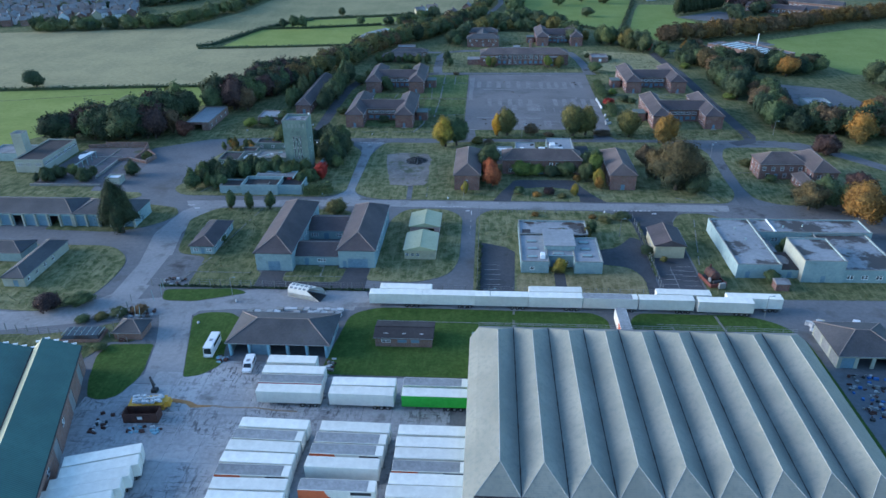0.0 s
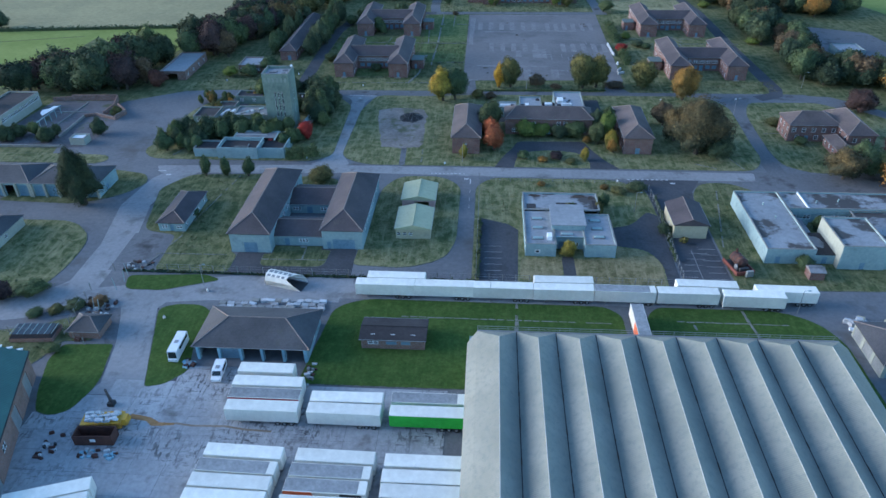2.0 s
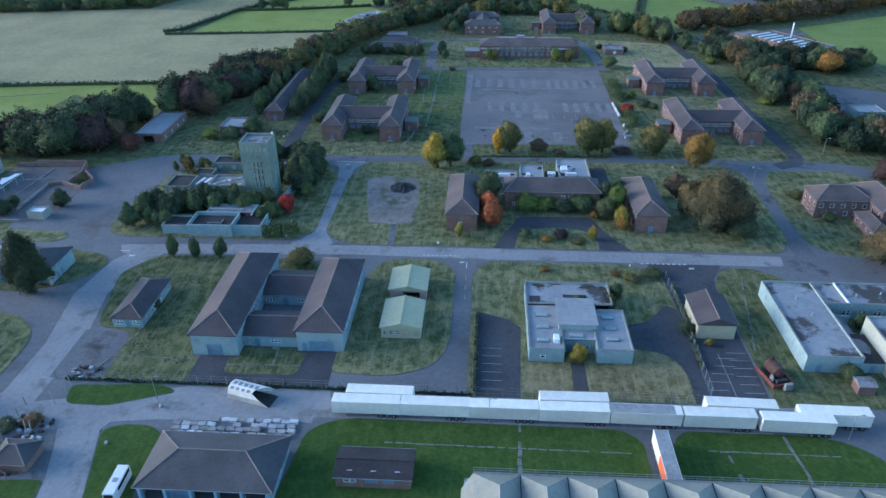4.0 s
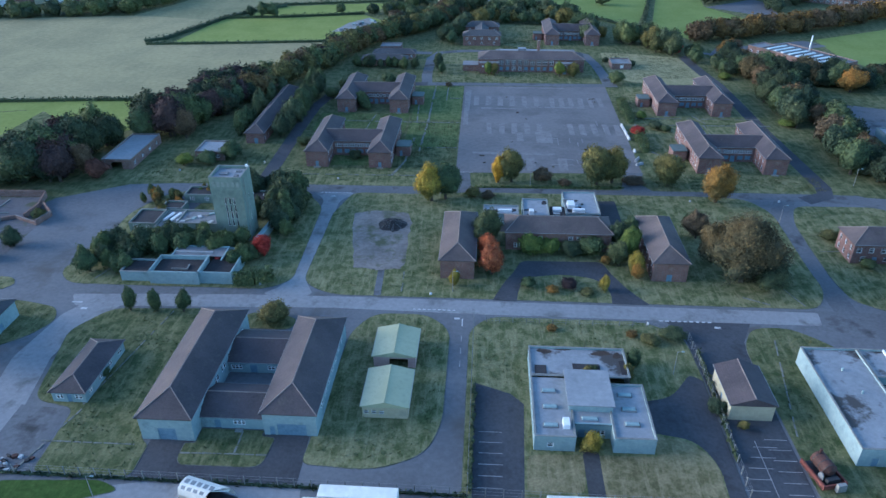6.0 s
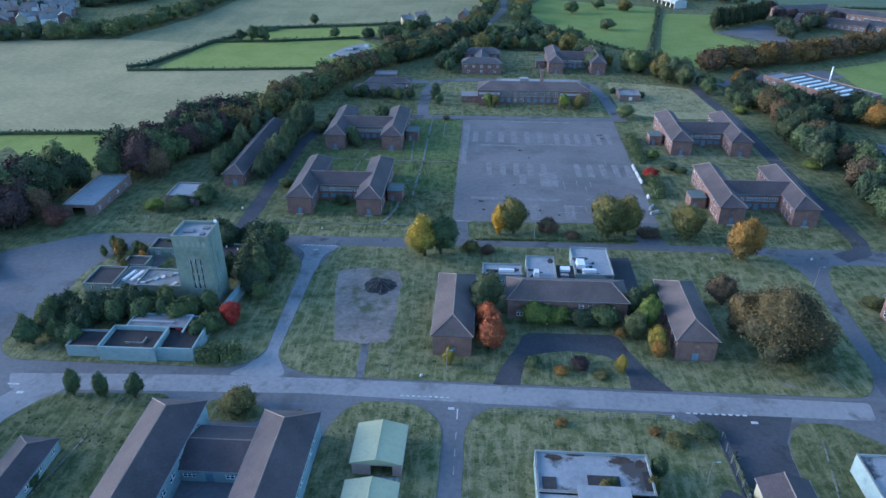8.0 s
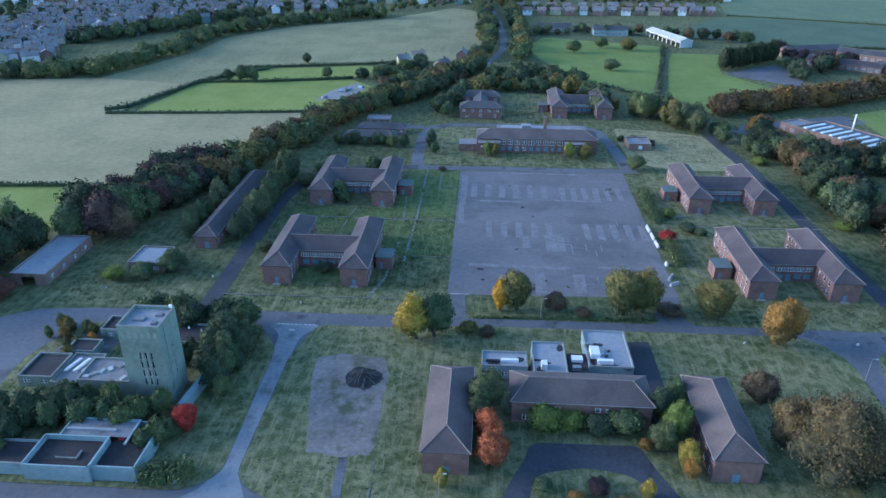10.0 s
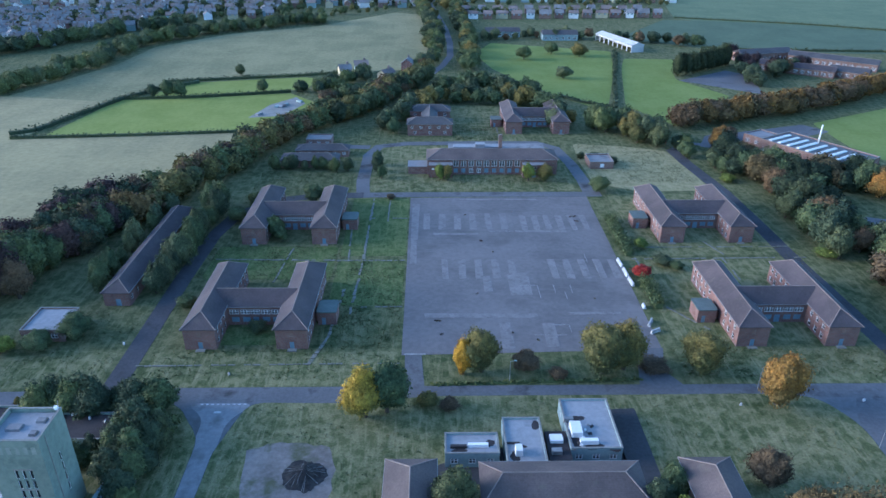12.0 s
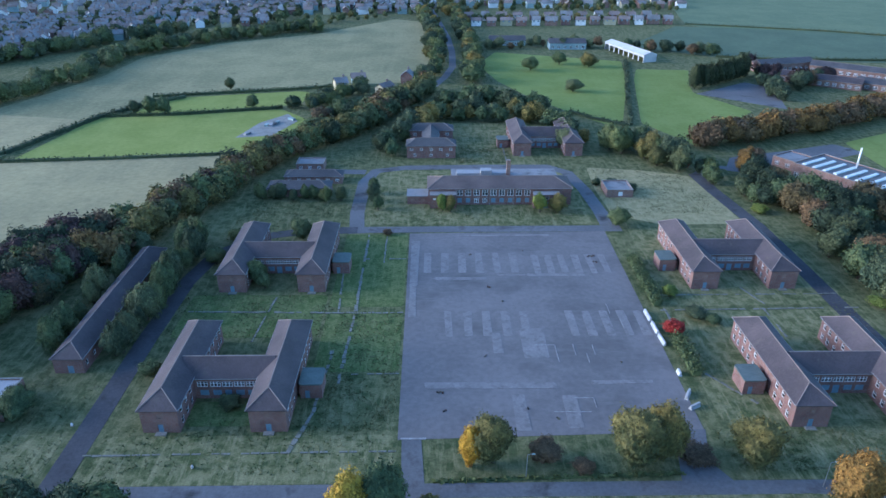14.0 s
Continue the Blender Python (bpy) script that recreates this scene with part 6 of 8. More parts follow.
    walls(t, 108, 112.55, 226.0, 238.0, 0, 3.0, BRICK, W=row(4, 12, 1.2, 1, 1.2), S=[(2.2, 1.6, 0.6, 1.6, "w")])
    pitched(t, 108, 112.55, 226.0, 238.0, 3.0, 4.8, TILE_RED, "y")


officers_house()

# south-west: green-roofed store, at an angle to the yard
gs = thing("green_store", pose(-89.2, 121.4, 0, 0, 0, 19.3), "long brick store under a teal sheet-metal roof", "store")
walls(gs, -26.8, 0, -62, 0, 0, 6.4, BRICK_BROWN, E=[(u, 3.2, 0.0, 4.4, "r") for u in (33, 48, 57)] + [(u, 2.0, 2.6, 1.6, "w") for u in (6, 12, 18, 26, 40)], N=row(5, 26.8, 2, 2.6, 1.6))
SAW = [(0.45, 6.25), (-6.6, 9.8), (-8.8, 7.6), (-15.6, 10.7), (-17.8, 8.4), (-24.6, 11.4), (-26.8, 9.0)]
for i, ((a, b), (c, d)) in enumerate(zip(SAW[:-1], SAW[1:])):
    slope = Shape()
    for s in (0.0, -0.12):
        slope.face((a, -62.4, b + s), (a, 0.3, b + s), (c, 0.3, d + s), (c, -62.4, d + s))
    part("roof_slope" if i % 2 == 0 else "north_light", slope, SHEET_TEAL if i % 2 == 0 else SHEET_GREEN, gs, "" if i % 2 == 0 else "pale translucent strip of a sawtooth roof")
for y in (-0.05, -61.95):
    for (a, b), (c, d) in zip(SAW[:-1], SAW[1:]):
        part("gable", Shape().face((a, y, 6.3), (c, y, 6.3), (c, y, d - 0.13), (a, y, b - 0.13)), BRICK_BROWN, gs)
for i in (2, 4):
    part("valley_gutter", Shape().box(SAW[i][0] - 0.25, SAW[i][0] + 0.25, -62, 0, SAW[i][1] - 0.05, SAW[i][1] + 0.1), FELT_DARK, gs)
part("eaves_gutter", Shape().box(0.4, 0.62, -62.3, 0.2, 6.05, 6.25), FELT_DARK, gs)
simple_house("gatehouse", -88.2, -81.6, 133.0, 138.6, 2.0, 4.0, BRICK_BROWN, SLATE, "small brick gatehouse with a dark hipped roof", "gatehouse", "x", hip=3)
simple_house("east_garage", 77.6, 92, 129.0, 142.0, 3.4, 6.0, SIDE_WALL, SLATE, "cream garage with blue bays and a slate hipped roof", "garage", "x", hip=6, S=[(2.2 + 3.6 * i, 2.8, 0, 2.8, "dggd"[i]) for i in range(4)], W=row(3, 13, 3.4, 0.1, 2.7, "r"))

# far: school, hall with rooflights and chimney, barns
FELT_HALL = surf("dark_grey_felt", (0.09, 0.095, 0.105), (0.14, 0.145, 0.155), 0.2, 1.2, 0.8)
school = thing("sports_hall", pose(157.0, 430.6, 0, 0, 0, -59), "brick hall with white ridge rooflights on a flat roof", "hall")
walls(school, -20, 20, -10, 10, 0, 6.8, BRICK_BROWN, S=row(9, 40, 2.0, 1.2, 2.2), E=row(4, 20, 2.0, 1.2, 2.2), W=row(4, 20, 2.2, 1.2, 3.8))
flat(school, -20, 20, -10, 10, 6.8, FELT_HALL)
for i in range(8):
    part("rooflight", Shape().box(-17.5 + 4.2 * i, -15.8 + 4.2 * i, -8.6, 5.4, 6.4, 7.0, 0.3), ROOFLIGHT, school, "long pale glazed rooflight")
    part("rooflight_frame", Shape().box(-17.65 + 4.2 * i, -15.65 + 4.2 * i, -8.8, 5.6, 6.4, 6.62), KERB, school)
part("chimney", Shape().tube((-4.5, 7.0, 6.4), (-4.5, 7.0, 14), 0.38, 0.32, 10), WHITE, school, "tall white steel flue", smooth=True)
walls(school, -34, -20, -2, 10, 0, 4.2, BRICK_BROWN, S=row(3, 14, 2, 1, 1.6), W=row(3, 12, 2, 1, 1.6), skip="E")
flat(school, -34, -20.04, -2, 10, 4.2, FELT_GREY)
for a, b, c, d, h, rm, lab in ((40, 67, 725, 737, 4, SLATE, "low blue-roofed works building"), (83, 110, 710, 723, 4.5, SLATE, "low works building with pale front")):
    simple_house("works_building", a, b, c, d, h, h + 2.6, RENDER, rm, lab, "works", "x", (False, False), S=row(int((b - a) / 4), b - a, 2.2, 1.0, 1.8), over=0.3)
for x, y, turn, w, d, h, rm, lab in ((224, 641, 14, 40, 11, 5.2, SLATE, "long school block under a dark roof"), (229, 600, -36, 44, 10, 4.0, TILE, "brick school range under a brown roof"), (263, 622, -38, 54, 11, 4.6, SLATE, "school wing with white windows under a dark roof"), (256, 588, -40, 22, 12, 4.0, SLATE, "small school block under a dark roof")):
    sb = thing("school_block", pose(x, y, 0, 0, 0, turn), lab, "school", "school blocks")
    walls(sb, -w / 2, w / 2, -d / 2, d / 2, 0, h, BRICK_BROWN, S=row(int(w / 4), w, 2.4, 1.0, 1.9), W=row(2, d, 2, 1, 1.8))
    pitched(sb, -w / 2, w / 2, -d / 2, d / 2, h, h + 2.4, rm, "x", (False, False), over=0.3, wallmat=BRICK_BROWN)
BARN_SHEET = surf("weathered_white_sheet", (0.42, 0.43, 0.44), (0.56, 0.57, 0.58), 0.2, 1.2, 0.6)
barn = thing("white_barn", pose(137, 690, 0, 0, 0, -73), "long white metal barn", "barn")
walls(barn, -26, 26, -5, 5, 0, 5, BARN_SHEET, S=row(8, 52, 5.4, 0, 3.8, "g"))
pitched(barn, -26, 26, -5, 5, 5, 6.8, BARN_SHEET, "x", (False, False), over=0.3, capmat=BARN_SHEET, wallmat=BARN_SHEET)

gh = thing("glasshouse", pose(-96, 133.6, 0.1, 0, 0, 4), "derelict low glasshouse beside the gatehouse", "glasshouse")
part("plinth", Shape().box(-4.6, 4.6, -2.4, 2.4, 0, 0.9), BRICK_BROWN, gh)
part("glazing", Shape().box(-4.5, 4.5, -2.3, 2.3, 0.9, 1.7, 0.5), GLASS, gh)
for i in range(7):
    part("glazing_bar", Shape().box(-4.4 + 1.46 * i, -4.28 + 1.46 * i, -1.8, 1.8, 1.7, 1.76), RENDER, gh)
for i in range(10):
    u = -1.0 - 1.6 * i
    k = 0 if u > -6.6 else 1 if u > -8.8 else 2
    z = SAW[k][1] + (SAW[k + 1][1] - SAW[k][1]) * (u - SAW[k][0]) / (SAW[k + 1][0] - SAW[k][0])
    part("edge_flashing", Shape().box(u - 0.62, u + 0.62, 0.05, 0.5, z - 0.15, z + 0.14), WHITE, gs)


# ---- trees ----
PROFILE = {
    "broad": (0.82, 1.02, 1.06, 0.98, 0.9),
    "shrub": (1.1, 1.12, 1.02, 0.92, 0.82),
    "slender": (1.0, 1.1, 1.0, 0.8, 0.52),
    "feathery": (1.05, 1.1, 1.0, 0.8, 0.55),
    "cone": (1.15, 1.28, 1.06, 0.74, 0.42),
    "column": (0.7, 0.98, 1.05, 0.9, 0.58),
}


def crown_mesh(name, mat, seed, leaves, form, size, streak=1.0):
    """A crown of radius 1 and height 2: boughs swelling from a dome, set all over with small leaves."""
    rg = np.random.RandomState(seed)
    nb = 34 if leaves > 600 else 12
    at = rg.normal(size=(nb, 3)) + np.array((0, 0, 0.25))
    at /= np.linalg.norm(at, axis=1)[:, None]
    amp, wide = rg.uniform(0.08, 0.42, nb), rg.uniform(0.025, 0.1, nb)
    lean = rg.normal(0, 0.09, 2)

    def reach(d):
        swell = amp[None] * np.exp((d @ at.T - 1) / wide[None])
        return (0.66 + np.minimum(0.46, swell.max(1) + 0.18 * swell.sum(1)))[:, None]

    def shape(p):
        z = np.clip(1 + p[:, 2:3], 0.0, 3.0)
        grow = np.interp(z, (0, 0.4, 0.9, 1.45, 2.0), PROFILE[form])
        return np.concatenate([p[:, :2] * grow + lean[None] * z, z], 1)

    d = rg.normal(size=(leaves, 3))
    d /= np.linalg.norm(d, axis=1)[:, None]
    p = d * reach(d) * (rg.uniform(0.84, 1.05, (leaves, 1)) + np.where(rg.uniform(size=(leaves, 1)) < 0.25, rg.uniform(0.0, 0.17, (leaves, 1)), 0))
    nrm = d + rg.normal(size=(leaves, 3)) * 0.6 + np.array((0, 0, 0.3))
    nrm /= np.linalg.norm(nrm, axis=1)[:, None]
    grain = rg.normal(size=(leaves, 3)) + np.array((0, 0, 1.6 * (streak > 1)))
    u = np.cross(nrm, grain)
    u /= np.linalg.norm(u, axis=1)[:, None]
    w = np.cross(u, nrm)
    s = size * rg.uniform(0.5, 1.35, (leaves, 1))
    p = shape(p)
    V = np.stack([p - u * s * 0.75 / streak - w * s * 0.5 * streak, p + u * s * 0.75 / streak - w * s * 0.5 * streak, p + w * s * streak], 1).reshape(-1, 3)
    V[:, 2] = np.maximum(V[:, 2], 0.0)
    F = [(3 * i, 3 * i + 1, 3 * i + 2) for i in range(leaves)]
    bm = bmesh.new()
    bmesh.ops.create_icosphere(bm, subdivisions=4 if leaves > 4000 else 3 if leaves > 1500 else 2 if leaves > 600 else 1, radius=1.0)
    core, faces = np.array([tuple(v.co) for v in bm.verts]), [tuple(v.index for v in f.verts) for f in bm.faces]
    bm.free()
    core /= np.linalg.norm(core, axis=1)[:, None]
    k = len(V)
    V = np.concatenate([V, shape(core * reach(core) * rg.uniform(0.8, 0.94, (len(core), 1)))])
    F += [tuple(k + i for i in f) for f in faces]
    me = bpy.data.meshes.new(name)
    me.from_pydata(V.tolist(), [], F)
    me.materials.append(mat)
    me.polygons.foreach_set("use_smooth", [False] * leaves + [True] * len(faces))
    me.update()
    return me


CROWNS, TRUNKS = {}, {}


def trunk_mesh(v):
    if v not in TRUNKS:
        rg = random.Random(v)
        s = Shape().tube((0, 0, -0.2), (0.02, 0.01, 0.35), 0.055, 0.042, 7).tube((0.02, 0.01, 0.34), (0.0, 0.03, 0.8), 0.042, 0.015, 6)
        for i in range(6):
            a, z = i * 1.05 + rg.uniform(-0.3, 0.3), rg.uniform(0.3, 0.55)
            s.tube((0.01, 0.01, z), (0.24 * math.cos(a), 0.24 * math.sin(a), z + rg.uniform(0.15, 0.3)), 0.02, 0.006, 5)
        TRUNKS[v] = s.mesh("trunk", BARK)
    return TRUNKS[v]


WORDS = {"green": "green", "dark": "dark green", "deep": "deep green", "lime": "light green", "olive": "olive-green turning", "yellow": "yellow autumn", "orange": "orange autumn", "fire": "flame-orange autumn", "red": "bright red", "brown": "rust-brown autumn", "umber": "umber autumn", "gold": "golden autumn", "purple": "dark purple", "russet": "russet autumn", "maroon": "maroon autumn", "grey": "grey-green"}
tr = random.Random(11)


def crown_for(kind, form, v, detail):
    key = (kind, form, v, detail)
    if key not in CROWNS:
        CROWNS[key] = crown_mesh("crown", LEAVES[kind], 7 * v + len(CROWNS), detail, form, 3.4 / math.sqrt(detail), 1.5 if form in ("slender", "feathery") or detail > 20000 else 1.0)
    return CROWNS[key]


def tree(x, y, h, r, kind="green", form="broad", detail=4200, group="", low=0.04, z=0.0, label=""):
    v = tr.randrange(3)
    name = {"broad": "tree", "slender": "tree", "column": "tree", "feathery": "shrub", "cone": "conifer", "shrub": "shrub"}[form]
    words = {"broad": "broadleaf tree", "slender": "slender willowy tree", "cone": "conical conifer tree", "column": "columnar tree", "feathery": "feathery upright shrub", "shrub": "bushy shrub"}[form]
    t = thing(name, pose(x, y, z, 0, 0, tr.uniform(0, 360)), label or f"{WORDS[kind]} {words} standing on rough grass", name, group)
    c0 = h * (0.01 if form in ("shrub", "cone") else low)
    part("trunk", trunk_mesh(v), BARK, t, at=Matrix.Diagonal((h * 0.9, h * 0.9, h * 0.8, 1)))
    part("crown", crown_for(kind, form, v, detail), LEAVES[kind], t, at=Matrix.Translation((0, 0, c0)) @ Matrix.Diagonal((r * 0.94, r * tr.uniform(0.84, 1.04), (h - c0) / 1.95, 1)))
    return t


NEAR = [
    (-17.0, 272.4, 12.2, 4.6, "yellow"), (-12.4, 273.8, 11.6, 4.9, "green"), (4.2, 287.0, 9.4, 3.0, "gold"), (8.6, 288.0, 11.6, 4.6, "olive"), (18.6, 288.4, 4.6, 3.6, "brown"),
    (36.4, 287.2, 13.4, 5.8, "olive"), (41.6, 288.6, 12.0, 5.0, "olive"), (59.6, 287.4, 11.0, 5.6, "olive"), (71.8, 275.6, 13.0, 5.4, "orange"),
    (60.0, 252.0, 8.0, 4.0, "brown"),
    (2.2, 230.0, 9.6, 3.4, "fire"), (1.4, 236.0, 8.0, 3.2, "fire"), (1.2, 246.0, 11.0, 4.4, "dark"), (-0.4, 241.0, 8.0, 3.0, "dark"), (38.6, 240.0, 9.5, 3.4, "lime"), (36.0, 236.0, 7.5, 3.0, "dark"), (39.4, 231.4, 6.2, 2.6, "yellow"), (40.2, 229.6, 4.6, 2.0, "orange"), (36.8, 246.0, 8.0, 3.2, "dark"), (41.0, 250.0, 7.5, 3.2, "green"),
    (-7.4, 223.6, 4.6, 1.7, "yellow"), (-60.2, 236.4, 6.4, 2.9, "red"), (-58.4, 254.0, 8.0, 3.2, "green"), (-58.6, 262.0, 8.0, 3.4, "dark"), (-62.5, 268.0, 9.0, 3.6, "dark"), (-64.0, 260.0, 8.5, 3.6, "dark"), (-56.5, 247.0, 5.6, 2.4, "green"),
    (131.4, 266.0, 8.5, 6.4, "purple"), (104.8, 213.9, 9.5, 6.2, "umber"), (111.0, 218.0, 9.5, 6.0, "green"), (117.0, 216.0, 8.0, 5.0, "green"), (119.5, 203.5, 12.5, 7.6, "russet"), (128.0, 198.0, 12.0, 8.0, "umber"), (126.0, 226.0, 8.0, 5.5, "purple"),
    (-53.0, 360.0, 7.6, 3.4, "green"), (-50.4, 357.0, 5.0, 2.2, "green"), (-45.0, 389.0, 7.0, 4.0, "green"), (-68.0, 372.0, 5.0, 3.6, "green"), (-24.6, 420.0, 7.0, 2.6, "dark"), (-25.4, 428.0, 6.4, 2.6, "green"), (-22.4, 413.0, 5.5, 2.2, "green"),
    (0.4, 411.0, 6.4, 2.0, "lime"), (3.2, 410.4, 6.0, 1.8, "olive"), (34.6, 410.0, 7.4, 2.8, "lime"), (41.2, 410.0, 7.0, 3.4, "olive"), (58.8, 399.0, 6.0, 4.2, "green"),
    (100.0, 455.7, 6.0, 3.4, "red"), (-245, 363.5, 9.0, 6.0, "dark"), (77.4, 583.3, 8, 5.6, "grey"), (81.7, 658, 8.5, 5.4, "green"), (-120, 589, 7, 3.2, "dark"), (-97.5, 548, 7.5, 3.8, "green"), (-147, 536, 9.5, 4.4, "green"), (-155, 537, 7, 3.4, "dark"), (-140, 537, 9, 4.4, "green"), (60, 640, 9, 6, "green"), (100, 650, 9, 6, "olive"),
    (-130.8, 284.0, 7.0, 4.4, "maroon"), (-137.5, 288.0, 10, 4.6, "brown"), (-114.8, 321.7, 11, 5.4, "brown"), (-49.4, 528.7, 7, 5.4, "maroon"), (-98.0, 298.0, 4.5, 4.0, "green"), (-91.0, 303.0, 6.5, 4.2, "green"), (-106.0, 296, 4.5, 3, "lime"),
]
for x, y, h, r, k in NEAR:
    tree(x, y, h, r, k, "broad")
tree(66.0, 229.5, 17.0, 9.6, "umber", "broad", 12000, low=0.0, label="great olive-brown autumn tree with a dense rounded crown")
tree(71.6, 226.6, 8.0, 5.0, "dark", "broad", 6000, low=0.0, label="dark green tree grown into the great tree")
tree(61.0, 239.5, 12.0, 5.0, "umber", "broad", 6000, label="rust-brown autumn tree behind the great tree")
tree(-113.6, 190.0, 17.5, 5.9, "deep", "cone", 14000, label="tall dark conical conifer beside the garages")
for x in (-85.1, -78.7, -72.0):
    tree(x, 208.9, 6.3, 2.0, "green", "column", 2600, "columnar trees by the road", label="small dark columnar tree by the road")
SHRUBS = [(-48.6, 206.2, 4.6, 4.2, "olive"), (11.2, 224.2, 3.0, 2.2, "green"), (17.4, 222.6, 1.8, 1.8, "orange"), (21.6, 225.0, 2.2, 2.4, "purple"), (26.0, 222.0, 1.4, 2.0, "olive"), (30.4, 223.6, 4.4, 1.8, "yellow"), (13.4, 241.2, 5.4, 4.2, "lime"), (17.4, 241.4, 4.6, 3.2, "lime"), (24.0, 240.6, 4.4, 3.4, "dark"), (29.0, 241.4, 5.4, 4.0, "green"), (32.6, 236.6, 2.4, 1.5, "orange"),
          (43.0, 205.0, 2.2, 3.4, "dark"), (38.0, 203.0, 1.8, 2.6, "olive"), (32.4, 194.0, 4.6, 1.8, "green"), (30.2, 189.4, 4.6, 1.4, "olive"), (23.0, 188.8, 4.6, 1.5, "green"), (86.6, 184.6, 4.4, 1.8, "green"), (20.6, 169.6, 4.2, 2.3, "yellow"), (21.6, 188.4, 4.4, 1.9, "olive"), (50.4, 176.6, 1.8, 1.2, "olive"), (46.6, 181.0, 3.0, 2.2, "dark"), (77.6, 166.4, 3.6, 2.6, "green"),
          (-112, 146, 4.0, 4.0, "purple"), (-106, 149, 3.4, 4.0, "green"), (-80.0, 185.0, 2.2, 1.8, "green"), (-4.0, 276.0, 3.2, 2.4, "olive"), (1.0, 275.0, 2.8, 2.4, "brown"),
          (58.4, 333.0, 3.8, 3.2, "red"), (66.0, 341.0, 3.0, 3.6, "dark"), (63.0, 352.0, 3.2, 2.4, "lime"), (69.6, 338.0, 2.6, 2.6, "green"),
          (-17.6, 392, 2.0, 1.8, "brown"), (-46.5, 305.0, 3.2, 2.6, "dark"), (-68.0, 317.0, 3.6, 2.8, "green"), (-65.8, 388.0, 4.0, 3.0, "green"), (97.0, 253.0, 3.0, 3.0, "olive"), (101.0, 238.0, 2.6, 2.2, "green"), (-36.6, 205.0, 1.4, 1.5, "brown"), (16.0, 206.5, 1.4, 1.4, "russet"), (34.0, 205.0, 1.4, 1.4, "russet"), (48.2, 289.0, 2.0, 4.0, "brown"), (118, 346, 3, 4, "lime"), (121, 349, 3, 4, "green"), (112, 410, 3, 3.4, "lime"), (26, 286, 2.2, 2.6, "brown"), (66, 436, 3.0, 2.6, "dark"), (72, 430, 3.0, 2.6, "dark"), (60, 436, 3, 2, "dark")]
for x, y, h, r, k in SHRUBS:
    tree(x, y, h, r, k, "shrub", 2200)
# thicket round the tower and the roofless block
for x0, x1, y0, y1, n, kinds, hh in ((-105, -93, 222, 238, 20, ["dark", "green", "green"], (4, 7.5)), (-97, -67, 234.6, 241.5, 34, ["green", "dark", "green"], (4.5, 8)), (-66.5, -62.8, 228, 236, 6, ["green", "dark", "green"], (4, 6.5)), (-108, -94, 258, 273, 14, ["olive", "green", "orange", "olive"], (2.4, 4.4)), (-61, -56, 250, 272, 8, ["dark", "green", "dark"], (5, 8)), (-63.6, -59.5, 254, 270, 8, ["dark", "green", "dark"], (7, 10)), (-74, -66, 254, 261, 5, ["dark", "green"], (4, 6.5)), (-86, -60, 272.5, 275.5, 22, ["dark", "green", "dark"], (6, 9)), (-94, -80, 268, 276, 6, ["orange", "olive", "lime"], (2.5, 4)), (-167, -146, 229, 237, 20, ["dark", "green", "dark"], (3, 5.4)), (-135, -131, 252, 257, 3, ["olive", "green"], (3, 4.6)), (-134.4, -132, 236, 240, 2, ["dark"], (5, 6.4))):
    for i in range(n):
        h = tr.uniform(*hh)
        tree(tr.uniform(x0, x1), tr.uniform(y0, y1), h, h * tr.uniform(0.36, 0.56), tr.choice(kinds), "feathery" if i % 3 else "shrub", 1700, "thicket shrubs", 0.01)


def belt(line, n, width, kinds, hh, group, detail=800, form="broad", slim=(0.4, 0.56), low=0.03, joined=False):
    """Trees scattered along a line, within a width; a far wood is joined into one mass for each kind of leaf."""
    seg = [(Vector(line[i]), Vector(line[i + 1])) for i in range(len(line) - 1)]
    total = sum((b - a).length for a, b in seg)
    mass = {}
    for i in range(n):
        s = total * (i + tr.uniform(0.1, 0.9)) / n
        for a, b in seg:
            if s <= (b - a).length:
                break
            s -= (b - a).length
        d = (b - a).normalized()
        p = a + d * min(s, (b - a).length) + Vector((-d.y, d.x)) * tr.uniform(0, width)
        h = tr.uniform(*hh)
        r, kind = h * tr.uniform(*slim), tr.choice(kinds)
        if -139 < p.x < -117 and 284 < p.y < 322 or -192 < p.x < -100 and 225 < p.y < 275 or -135 < p.x < -100 and p.y < 284 or 144 < p.x < 184 and 318 < p.y < 378:
            continue
        if not joined:
            tree(p.x, p.y, h, r, kind, form, detail, group, low)
            continue
        v = tr.randrange(3)
        me = crown_for(kind, form, v, detail)
        co = np.empty(len(me.vertices) * 3)
        me.vertices.foreach_get("co", co)
        co = co.reshape(-1, 3)
        a_ = tr.uniform(0, 6.28)
        c, q = math.cos(a_), math.sin(a_)
        pts = np.column_stack([p.x + (co[:, 0] * c - co[:, 1] * q) * r, p.y + (co[:, 0] * q + co[:, 1] * c) * r, h * low + co[:, 2] * (h - h * low) / 2])
        mass.setdefault(kind, []).append((pts, me))
    for kind, list_ in mass.items():
        V, F, k = [], [], 0
        for pts, me in list_:
            V.append(pts)
            F += [tuple(k + i for i in f.vertices) for f in me.polygons]
            k += len(pts)
        big = bpy.data.meshes.new("woodland")
        big.from_pydata(np.concatenate(V).tolist(), [], F)
        big.materials.append(LEAVES[kind])
        big.update()
        tagged(new("woodland", big), f"{WORDS[kind]} tree crowns of a far wood", "woodland", group, "stuff")


